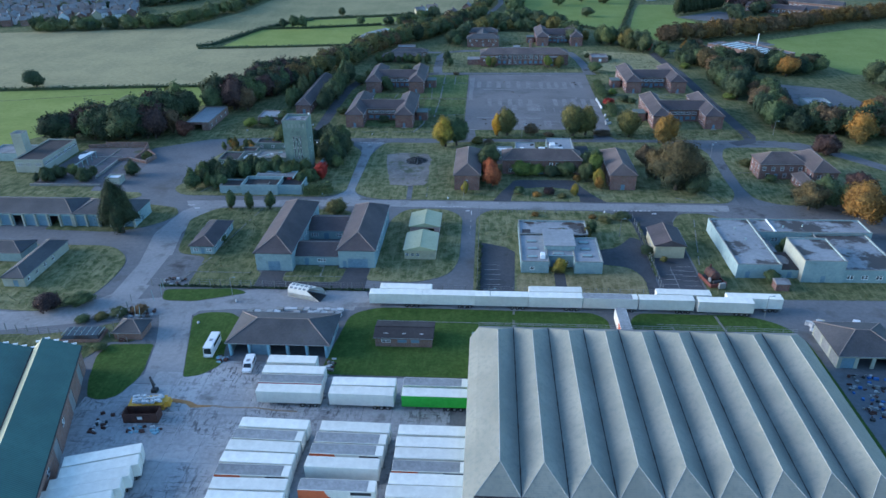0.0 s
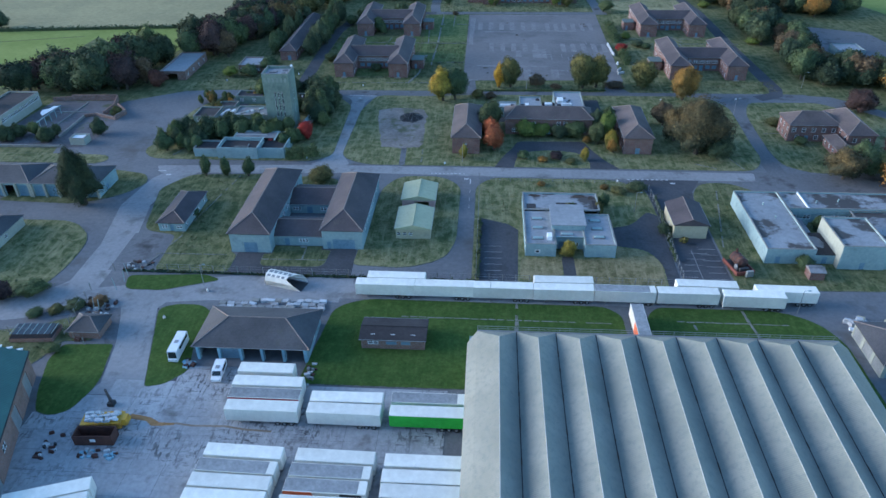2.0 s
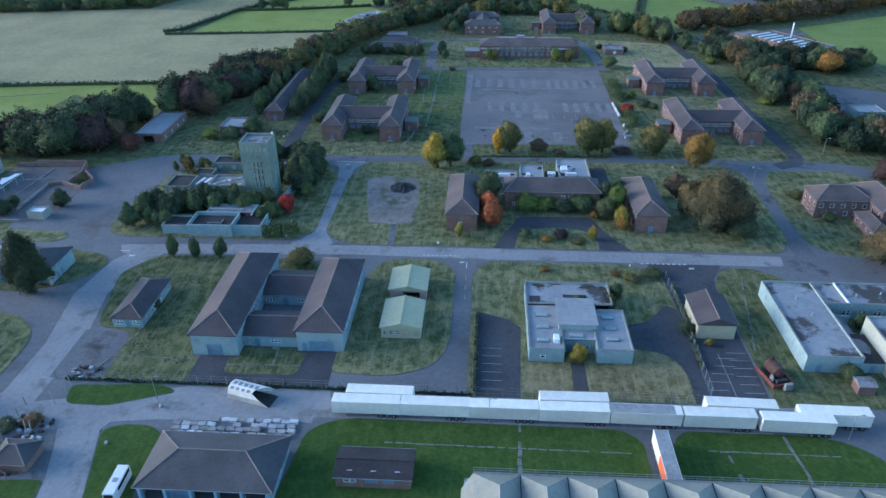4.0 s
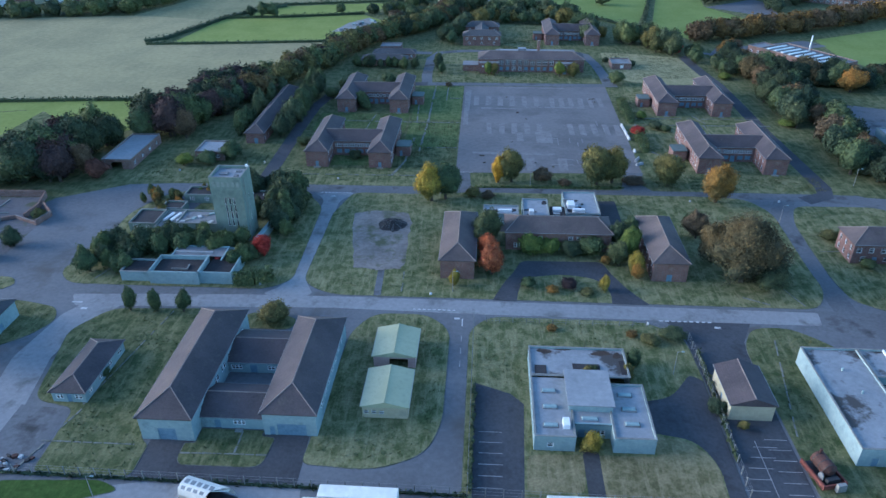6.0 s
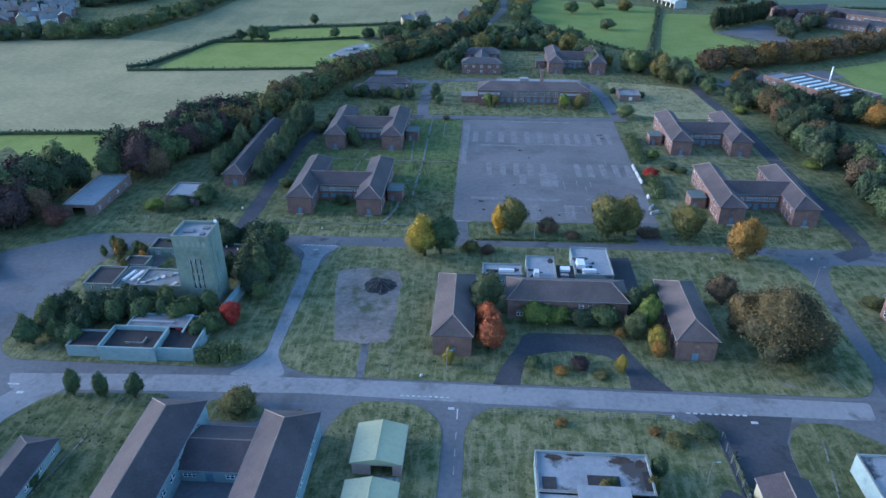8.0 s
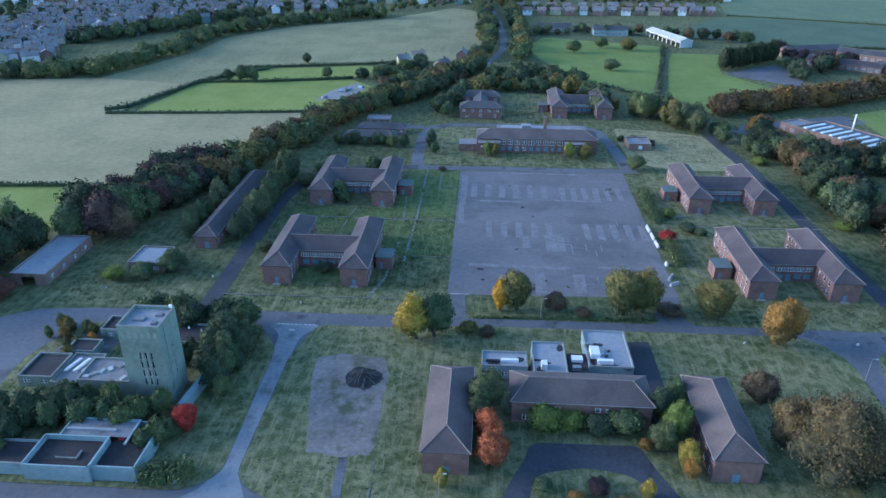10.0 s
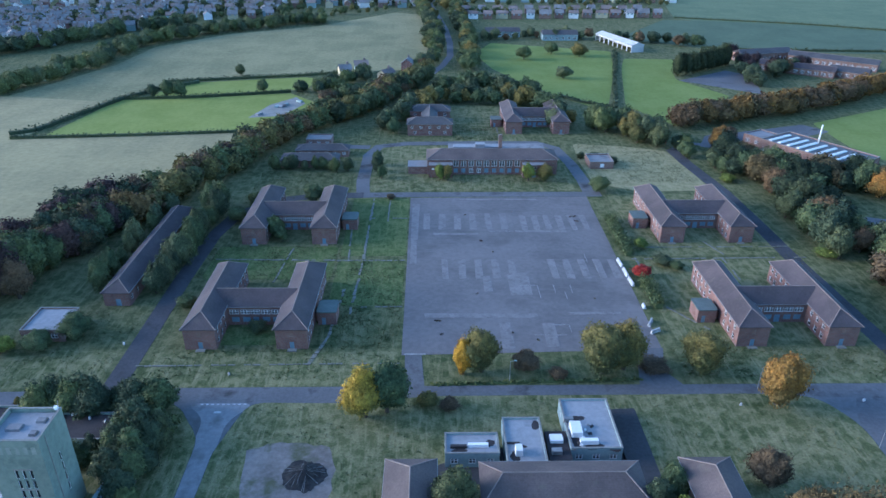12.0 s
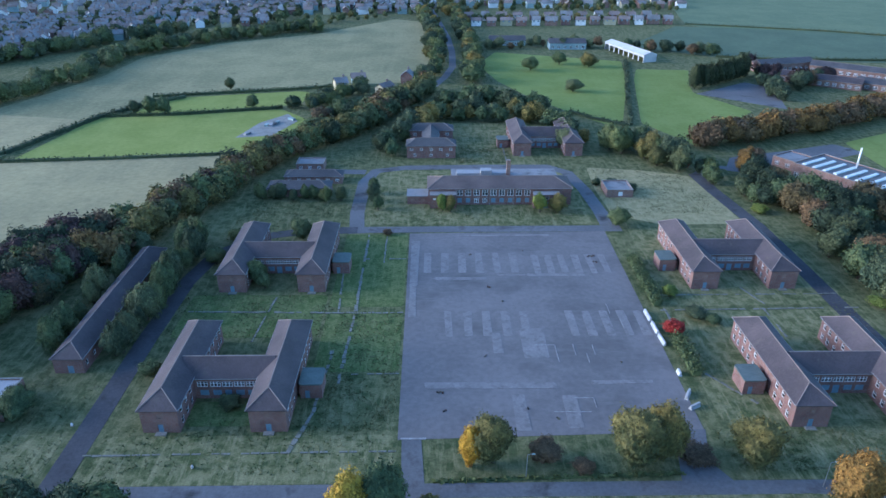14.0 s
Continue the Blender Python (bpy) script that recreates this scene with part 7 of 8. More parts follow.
MIXED = ["dark", "deep", "deep", "dark", "green", "green", "olive", "brown", "purple"]
belt([(-186, 276), (-165, 278), (-142, 279)], 18, 8, ["deep", "deep", "dark", "purple"], (10, 14), "western woodland belt", detail=2000)
belt([(-160, 270), (-147, 283), (-138, 287), (-134, 304), (-123, 318), (-115, 334)], 74, 22, MIXED + ["purple", "dark"], (10, 15), "western woodland belt", detail=2000)
belt([(-114, 332), (-106, 352), (-101, 372)], 30, 13, MIXED + ["purple", "umber"], (9, 13), "western woodland belt", detail=2000)
belt([(-100, 370), (-95, 388), (-87, 403), (-78, 424), (-72, 450), (-61, 470), (-38, 500), (-15, 546), (0, 582)], 150, 9, MIXED + ["olive", "olive", "umber", "green"], (7, 12), "western woodland belt", joined=True)
belt([(-124, 345), (-116, 364), (-109, 386)], 16, 8, ["deep", "dark", "brown", "purple"], (10, 13), "western woodland belt", detail=1600, joined=True)
belt([(-93.4, 326), (-92.5, 382)], 9, 2.5, ["green", "grey", "green"], (6, 10.5), "trees behind the long barrack", slim=(0.32, 0.42), detail=2000, form="slender")
belt([(-79.2, 322), (-78.6, 386)], 20, -3.4, ["green", "grey", "grey", "green", "dark"], (7, 12.5), "trees before the long barrack", slim=(0.3, 0.42), detail=2600, form="slender")
belt([(-66, 420), (-36, 421)], 9, 3, ["dark", "green", "green"], (4, 7), "trees before the far huts", form="slender")

belt([(-30, 470), (-22, 500), (-10, 520), (10, 535), (46, 530), (66, 510), (66, 480)], 40, -12, ["dark", "green", "green", "olive", "grey"], (7, 11), "wood behind the far barracks", joined=True)
belt([(0, 548), (28, 545), (50, 530)], 18, 14, ["dark", "dark", "green"], (8, 12), "wood behind the far barracks", joined=True)
belt([(72, 480), (84, 462), (98, 450)], 18, 12, ["dark", "green", "olive", "green"], (8, 12), "wood east of the headquarters", detail=2000)
belt([(98, 448), (106, 432), (112, 416)], 8, 10, ["dark", "green"], (5, 8), "wood east of the headquarters")
belt([(114, 440), (117, 412), (134, 402), (158, 393), (185, 395)], 40, 14, ["dark", "deep", "green", "green", "deep", "umber"], (7, 11.5), "wood before the sports hall", slim=(0.45, 0.62), detail=1600, joined=True)
tree(162.0, 391.0, 10.5, 6.0, "orange", "broad", 2600, label="orange autumn tree at the edge of the wood")
tree(122.6, 448.0, 8.0, 4.6, "orange", "broad", 2600, label="orange autumn tree before the sports hall")
belt([(119, 292), (119, 310), (120, 340), (119, 372), (116, 400)], 24, -14, ["green", "dark", "deep", "brown", "dark"], (8, 12), "eastern woodland belt", detail=2000)
belt([(124, 292), (126, 330), (125, 370), (121, 398)], 34, -16, ["deep", "green", "dark", "deep"], (7, 11), "eastern woodland belt", detail=1100, joined=True)
belt([(142, 284), (150, 300), (178, 312), (196, 330), (200, 380)], 34, -14, ["green", "dark", "orange", "brown", "deep"], (9, 13), "eastern woodland belt", detail=2000)
belt([(120, 312), (129, 300), (140, 288), (150, 281), (164, 278), (190, 280)], 34, 14, ["deep", "dark", "green", "deep", "brown"], (8, 12.5), "eastern woodland belt", detail=1600, joined=True)
belt([(116, 478), (140, 487), (158, 494), (180, 503), (228, 530), (300, 570), (380, 604)], 100, 8, ["russet", "russet", "russet", "brown", "umber"], (9, 12.5), "autumn avenue", slim=(0.45, 0.6), joined=True)
belt([(126, 462), (134, 460)], 3, 4, ["russet", "brown"], (6, 8), "autumn avenue", joined=True)
belt([(148.9, 587), (172, 604), (195.2, 622)], 34, 4, ["deep"], (12, 14), "dark evergreen screen", slim=(0.24, 0.32), joined=True, form="column", detail=1200)
belt([(186, 560), (214, 590), (245, 600)], 12, 12, ["dark", "purple", "brown", "dark"], (8, 11), "trees by the school", joined=True)
belt([(195, 590), (215, 630), (200, 660)], 8, 10, ["dark", "purple"], (7, 10), "trees by the school", joined=True)
belt([(15, 600), (19, 660), (19, 740), (14, 840), (4, 950)], 50, -9, ["dark", "green", "grey", "olive", "green"], (8, 12), "trees along the country road", joined=True)
belt([(-6, 600), (2, 640), (4, 700), (1, 800), (-9, 900)], 40, 10, ["dark", "green", "grey", "olive", "green"], (8, 11), "trees along the country road", joined=True)
belt([(24, 700), (60, 712), (128, 712), (200, 684)], 30, 10, ["dark", "green", "grey", "brown"], (5, 9.5), "hedge trees of the park", joined=True)
belt([(-72, 540), (-58, 552), (-34, 584)], 22, 12, ["dark", "dark", "green", "grey"], (5, 9), "garden trees by the farm", joined=True)
belt([(-58, 514), (-38, 530), (-14, 564)], 20, 10, ["dark", "green", "dark", "brown"], (7, 11), "garden trees by the farm", joined=True)
belt([(-345, 520), (-270, 532), (-232, 544), (-216, 600), (-208, 690), (-165, 742), (-90, 790)], 150, 18, ["dark", "green", "grey", "grey", "green"], (7, 11), "far tree line before the town", joined=True)
belt([(-300, 640), (-260, 700), (-240, 740), (-200, 770)], 50, 26, ["grey", "green", "dark"], (8, 12), "far tree line before the town", joined=True)
# grey leaves in the town belts stand in for the paling of distance haze
belt([(-460, 700), (-340, 760), (-250, 860), (-130, 900)], 170, 60, ["grey", "dark", "green", "grey"], (5, 9), "town trees", joined=True, detail=320)
belt([(-120, 800), (-40, 870), (60, 900), (250, 900)], 120, 80, ["grey", "green", "olive"], (5, 8), "town trees", joined=True, detail=320)
belt([(-520, 900), (-380, 980), (0, 1040), (300, 1000)], 220, 100, ["grey", "dark", "green", "grey"], (6, 10), "town trees", joined=True, detail=320)


for line, n, w in (([(-470, 590), (-285, 640)], 110, 110), ([(-420, 700), (-250, 760)], 130, 120), ([(-300, 790), (-120, 830)], 90, 80), ([(-360, 890), (-130, 930)], 150, 160), ([(-150, 890), (0, 905)], 90, 150), ([(-20, 930), (260, 930)], 110, 150), ([(-600, 700), (-440, 760)], 110, 150)):
    belt(line, int(n * 0.9), w, ["grey", "dark", "green", "grey"], (5, 9), "town trees", joined=True, detail=320)


def hedge(name, line, h, w, kind, label, density=9):
    """A hedge as one mass of leaf clumps along a line."""
    rg = np.random.RandomState(int(abs(line[0][0])) + 3)
    V, F = [], []
    core = Shape()
    for a, b in zip(line[:-1], line[1:]):
        a, b = Vector((*a, 0)), Vector((*b, 0))
        n = int((b - a).length * density)
        d = (b - a).normalized()
        s = Vector((-d.y, d.x, 0))
        core.prism(ribbon([tuple(a.xy), tuple(b.xy)], w * 0.6), 0, h * 0.7)
        for i in range(n):
            p = a + (b - a) * rg.uniform() + s * rg.normal() * w * 0.33 + Vector((0, 0, h * abs(rg.normal(0.7, 0.25))))
            q = (0.45 if density < 30 else 0.26) * rg.uniform(0.5, 1.3)
            u, v = Vector(rg.normal(size=3)).normalized() * q, Vector(rg.normal(size=3)).normalized() * q
            core.face(p - u, p - v, p + u, p + v)
    return single(name, core, LEAVES[kind], label, "hedge", "field hedges", "stuff")


belt([(18, 832), (120, 838), (215, 848)], 30, 12, ["grey", "dark", "olive", "green"], (5, 8), "town trees", joined=True, detail=320)
hedge("hedge", [(-193, 463), (-140, 467), (-90, 473)], 1.6, 2.0, "dark", "low dark field hedge", 5)
hedge("hedge", [(-196, 468), (-187, 474), (-170, 530), (-156, 555), (-140, 570)], 2.2, 3.4, "dark", "thick dark field hedge", 8)
hedge("hedge", [(-158, 571), (-110, 582), (-83, 588), (-60, 596)], 1.8, 2.4, "dark", "low dark field hedge")
hedge("hedge", [(-172, 532), (-134, 535), (-82, 548)], 1.8, 2.2, "dark", "low dark field hedge")
hedge("hedge", [(-262, 356), (-190, 363), (-150, 366)], 1.6, 2.2, "dark", "low dark field hedge")
hedge("hedge", [(128.5, 668), (118, 620), (109, 583), (99, 540), (94, 516)], 1.8, 2.4, "dark", "thick hedge between the meadows")
hedge("hedge", [(92, 514), (76, 528), (68, 540)], 1.8, 2.4, "dark", "low dark hedge")
hedge("hedge", [(222, 828), (330, 790), (420, 740)], 1.6, 3.0, "dark", "far field hedge", 3)
hedge("hedge", [(196, 682), (234, 672), (324, 668), (460, 600)], 2.0, 3.0, "dark", "far field hedge", 4)
hedge("hedge", [(-1.6, 158.5), (-1.4, 186)], 1.3, 0.7, "dark", "thin straggling hedge by the lane", 5)
hedge("hedge", [(46.8, 168), (47.6, 200)], 1.2, 0.6, "dark", "thin straggling hedge by the parking lane", 4)
hedge("hedge", [(57.6, 346), (57.6, 358), (57.4, 374)], 2.4, 3.0, "green", "clipped green hedge beside the parade ground", 150)
hedge("hedge", [(57.8, 315), (57.8, 330)], 2.4, 3.2, "green", "clipped green hedge beside the parade ground", 150)
hedge("hedge", [(-63.4, 221.4), (-58.5, 222.2), (-54.2, 224.6)], 3.0, 4.2, "green", "dense green hedge beside the roofless block", 160)
hedge("hedge", [(-3, 282.9), (45, 284.6)], 0.5, 0.8, "green", "low grass bank by the cross road", 6)

# ---- town ----
# town roofs lightened: the haze over the distance is put into their colour
TOWN_TILE = roof_mat("town_roof_tiles", (0.165, 0.13, 0.118), (0.26, 0.21, 0.19))
TOWN_SLATE = roof_mat("town_slates", (0.15, 0.15, 0.155), (0.25, 0.25, 0.255), moss=(0.18, 0.17, 0.14))
HOUSE = {}


def town_house(x, y, turn, v):
    """A plain semi-detached house: walls, gabled roof, chimney, windows."""
    if v not in HOUSE:
        rg = random.Random(v)
        w, d, e, r = rg.uniform(6.5, 10.5), rg.uniform(6, 7.4), rg.uniform(4.5, 5.2), rg.uniform(6.9, 8.0)
        wm = [WHITE, BRICK, WHITE, CREAM, BRICK_BROWN, RENDER][v % 6]
        rm = [TOWN_TILE, TOWN_SLATE, TOWN_SLATE, TOWN_TILE][v % 4]
        b = Shape().box(-w / 2, w / 2, -d / 2, d / 2, 0, e)
        b.face((-w / 2, -d / 2, e), (-w / 2, d / 2, e), (-w / 2, 0, r - 0.1)).face((w / 2, -d / 2, e), (w / 2, d / 2, e), (w / 2, 0, r - 0.1))
        o = 0.4
        rf = Shape()
        for s in (-1, 1):
            rf.face((-w / 2 - o, s * (d / 2 + o), e - 0.2), (w / 2 + o, s * (d / 2 + o), e - 0.2), (w / 2 + o, 0, r), (-w / 2 - o, 0, r))
            rf.face((-w / 2 - o, s * (d / 2 + o), e - 0.4), (w / 2 + o, s * (d / 2 + o), e - 0.4), (w / 2 + o, 0, r - 0.2), (-w / 2 - o, 0, r - 0.2))
        ch = Shape().box(-0.6, 0.6, -0.4, 0.4, r - 0.6, r + 1.3)
        wi = Shape().box(-0.8, 0.8, -d / 2 - 0.06, -d / 2 + 0.05, 0, 1.3)
        HOUSE[v] = (b.mesh("wall", wm), rf.mesh("roof", rm), ch.mesh("chimney", TOWN_TILE), wi.mesh("window", GLASS_SKY), w, e)
    b, rf, ch, wi, w, e = HOUSE[v]
    t = thing("town_house", pose(x, y, 0, 0, 0, turn), "far two-storey town house with a gabled roof", "house", "town houses")
    part("wall", b, None, t), part("roof", rf, None, t), part("chimney", ch, None, t, at=pose(w / 4, 0, 0))
    for u in (-w / 4, w / 4):
        part("window", wi, None, t, at=pose(u, 0, 3.1))


hr = random.Random(23)
RUST_RED = surf("faded_red_steel", (0.14, 0.035, 0.026), (0.22, 0.07, 0.05), 0.5, 2.5, 0.8, obj=True, stain=(0.08, 0.03, 0.022), stain_scale=1.0)
MASS = {}


def far_house(x, y, turn, v):
    """A far house, gathered into the mass of the town by material."""
    if v not in HOUSE:
        town_house(x, y, turn, v)
        return
    a = math.radians(turn)
    c, q = math.cos(a), math.sin(a)
    for me in HOUSE[v][:3]:
        V, F = MASS.setdefault(me.materials[0].name, ([], []))
        k = len(V)
        for p in me.vertices:
            V.append((x + p.co.x * c - p.co.y * q, y + p.co.x * q + p.co.y * c, p.co.z))
        F += [tuple(k + i for i in f.vertices) for f in me.polygons]


def estate(x0, x1, y0, y1, n, turn, make):
    cols = max(1, int(math.sqrt(n * (x1 - x0) / (y1 - y0))))
    rows_n = max(1, n // cols)
    a, cx, cy = math.radians(turn), (x0 + x1) / 2, (y0 + y1) / 2
    for i in range(cols):
        for j in range(rows_n):
            x, y = x0 + (x1 - x0) * (i + 0.5) / cols + hr.uniform(-3, 3), y0 + (y1 - y0) * (j + 0.5) / rows_n + hr.uniform(-3, 3)
            make(cx + (x - cx) * math.cos(a) - (y - cy) * math.sin(a), cy + (x - cx) * math.sin(a) + (y - cy) * math.cos(a), turn + hr.choice((0, 0, 0, 90)) + hr.uniform(-6, 6), hr.randrange(12))


estate(-430, -312, 552, 700, 110, 25, far_house)
estate(-480, -285, 640, 740, 130, 25, far_house)
estate(-420, -250, 720, 850, 170, 20, far_house)
estate(-300, -150, 800, 890, 54, 12, town_house)
estate(-330, -140, 890, 1000, 110, 12, far_house)
estate(-190, -30, 880, 1060, 100, 5, far_house)
estate(-560, -320, 850, 1080, 150, 15, far_house)
estate(-30, 260, 925, 1080, 130, 0, far_house)
estate(-620, -470, 620, 850, 80, 25, far_house)
estate(-360, -130, 900, 1090, 150, 18, far_house)
estate(-150, 0, 900, 1100, 90, -4, far_house)
estate(-20, 260, 960, 1150, 110, 4, far_house)
for nm, (V, F) in MASS.items():
    s = Shape()
    s.v, s.f = V, F
    single("far_houses", s, bpy.data.materials[nm], "mass of far town houses in rows", "town", "town", "stuff")
for i in range(15):
    town_house(22 + 13.2 * i, 818 + 0.9 * i + (i % 2) * 1.5, -6 + hr.uniform(-2, 2), (13, 12, 16, 15, 19, 14, 22)[i % 7])
    if i < 12:
        town_house(30 + 15 * i, 852 + 0.6 * i, -3, (16, 14, 19, 12, 13, 15, 22)[i % 7])
for x, y, a, v in ((-30, 577, 60, 15), (-47, 600, 10, 11), (-56, 588, 20, 21), (-18, 606, 80, 13)):
    town_house(x, y, a, v)
for i in range(6):
    q = hr.uniform(0, 1)
    single("container", Shape().box(-0.9, 0.9, -1.8, 1.8, 0.05, 1.0, 0.04), hr.choice([TRAILER_GREY, RENDER, FELT_GREY]), "far parked steel container on the hardstanding", "container", "farm containers", at=pose(-89 + 14 * q + hr.uniform(-4, 4), 502 + 27 * q, 0, 0, 0, hr.uniform(-60, 60)))

# ---- vehicles and yard things ----
WHEEL = Shape().tube((0, -0.16, 0), (0, 0.16, 0), 0.5, n=14).mesh("wheel", RUBBER)
HUB = Shape().tube((0, -0.17, 0), (0, 0.17, 0), 0.26, n=10).mesh("rim", STEEL)
TRAILER = {}


def trailer(x, y, turn=0.0, style="white", length=13.4):
    """A parked box semi-trailer; the drawbar end lies at local -x."""
    w, z0, z1 = 2.55, 1.05, 3.95
    side, top, words = {"white": (TRAILER_WHITE, TRAILER_WHITE, "white box semi-trailer"), "grey": (TRAILER_WHITE, TRAILER_GREY, "white box trailer with a dirty grey roof"), "green": (GREEN_CURTAIN, TRAILER_WHITE, "curtain-sided trailer with a bright green side"), "orange": (TRAILER_WHITE, TRAILER_GREY, "white box trailer with an orange corner flash"), "red": (TRAILER_WHITE, TRAILER_GREY, "white box trailer with a red stripe"), "redside": (TRAILER_WHITE, TRAILER_GREY, "white trailer with a red and white side")}[style]
    t = thing("trailer", pose(x, y, 0, 0, 0, turn), words + " parked in the yard", "trailer", "parked trailers")
    L = length / 2
    key = (style, length)
    if key not in TRAILER:
        line = [(-L, -w / 2)]
        for i in range(14):
            u = -L + 0.3 + (length - 0.6) * i / 13
            line += [(u - 0.04, -w / 2), (u - 0.04, -w / 2 - 0.025), (u + 0.04, -w / 2 - 0.025), (u + 0.04, -w / 2)]
        line.append((L, -w / 2))
        body = Shape().prism(line + [(x_, -y_) for x_, y_ in line[::-1]], z0, z1 - 0.06)
        roof = Shape().box(-L + 0.03, L - 0.03, -w / 2 + 0.03, w / 2 - 0.03, z1 - 0.06, z1, 0.05)
        rail = Shape().box(-L, L, -0.05, 0.03, -0.14, -0.02)
        ch = Shape().prism([(-L + 0.6, -0.5), (L - 4.6, -0.5), (L - 4.6, -0.9), (L - 0.2, -0.9), (L - 0.2, 0.9), (L - 4.6, 0.9), (L - 4.6, 0.5), (-L + 0.6, 0.5)], z0 - 0.35, z0 - 0.01)
        leg = Shape().box(-0.1, 0.1, -0.08, 0.08, 0.0, z0)
        door = Shape().box(0, 0.05, -w / 4 + 0.04, w / 4 - 0.04, z0 + 0.05, z1 - 0.12)
        bumper = Shape().box(L - 0.25, L - 0.05, -1.2, 1.2, 0.45, 0.75)
        TRAILER[key] = [body.mesh("body", side), roof.mesh("roof", top), rail.mesh("edge_rail", TRAILER_WHITE), ch.mesh("chassis", DARK_STEEL), leg.mesh("landing_leg", STEEL), door.mesh("rear_door", TRAILER_WHITE), bumper.mesh("bumper", STEEL)]
    me = TRAILER[key]
    part("body", me[0], None, t), part("roof", me[1], None, t), part("chassis", me[3], None, t), part("bumper", me[6], None, t)
    for s in (-1, 1):
        part("edge_rail", me[2], None, t, at=pose(0, s * w / 2, z1))
        part("landing_leg", me[4], None, t, at=pose(-L + 2.7, s * 0.9, 0))
        part("rear_door", me[5], None, t, at=pose(L, s * w / 4, 0))
    for i in range(3):
        for s in (-1.05, 1.05):
            wh = part("wheel", WHEEL, RUBBER, t, at=pose(L - 3.9 + 1.3 * i, s, 0.5))
            part("rim", HUB, STEEL, wh)
    if style in ("grey", "orange"):
        part("roof_end", Shape().box(L - 1.3, L + 0.01, -w / 2 + 0.02, w / 2 - 0.02, z1, z1 + 0.03), TRAILER_WHITE, t, "clean white roof end")
    if style == "orange":
        part("flash", Shape().face((-L, -w / 2 - 0.045, z0 + 0.1), (-L + 7.5, -w / 2 - 0.045, z0 + 0.1), (-L + 5.2, -w / 2 - 0.045, z0 + 1.5), (-L + 4.6, -w / 2 - 0.045, z1 - 0.16), (-L, -w / 2 - 0.045, z1 - 0.16)), ORANGE, t, "orange side flash")
        part("lettering", Shape().box(L - 4.2, L - 0.6, -w / 2 - 0.045, -w / 2 - 0.025, z1 - 1.0, z1 - 0.3), DARK_STEEL, t, "dark bar of unreadable lettering")
    if style == "red":
        part("stripe", Shape().box(-L, L, -w / 2 - 0.045, -w / 2 - 0.025, z1 - 0.75, z1 - 0.2), RED, t, "red side stripe")
    if style == "redside":
        part("panel", Shape().box(-L + 0.1, L * 0.1, w / 2 + 0.025, w / 2 + 0.045, z0 + 0.2, z1 - 0.16), ORANGE, t, "red side panel")
        part("panel", Shape().box(-L + 0.1, L * 0.1, -w / 2 - 0.045, -w / 2 - 0.025, z0 + 0.2, z1 - 0.16), ORANGE, t, "red side panel")
    return t


PARKED = [(-22.5, 151.3), (-9.0, 151.3), (4.3, 151.2), (17.8, 151.1, 0.4, "white"), (31.4, 151.1, -0.6, "grey"), (45.2, 151.0), (59.4, 150.4, -1.0), (-20.2, 154.1, -0.4), (18.0, 154.0, 0.6), (50.0, 153.9, -1.5), (67.0, 152.6, -0.8),
          (-41.8, 122.0, 0, "white", 10.8), (-40.5, 118.4), (-40.3, 115.2, 0, "red"), (-40.0, 112.1),
          (-24.8, 115.0, 0.5), (-24.8, 112.0, -0.4), (-9.8, 115.4, 0, "grey"), (-9.8, 112.1, 0, "green"),
          (-40.1, 101.6, -1.5), (-40.4, 98.4, -1.5, "grey"), (-40.6, 95.4, -1.2), (-40.7, 92.4, -0.8), (-40.6, 89.4, 0, "orange"), (-40.4, 86.2, 0.6), (-40.3, 83.2),
          (-24.3, 101.3, -1.0), (-24.6, 98.2, -0.8, "grey"), (-24.8, 95.2, -0.8, "orange"), (-25.0, 91.9, -0.5), (-24.9, 86.6, 0, "orange"),
          (-9.2, 101.0), (-9.3, 97.8), (-9.2, 94.9), (-9.2, 91.7, 0, "orange"), (-9.4, 88.6), (-9.6, 85.8, 0.6),
          (-69.4, 91.7, 18.5), (-68.6, 88.9, 18.5), (-69.0, 86.1, 18), (-69.3, 83.3, 18), (-69.5, 80.4, 18)]
for p in PARKED:
    trailer(*p)
trailer(33.0, 139.0, 90, "redside")


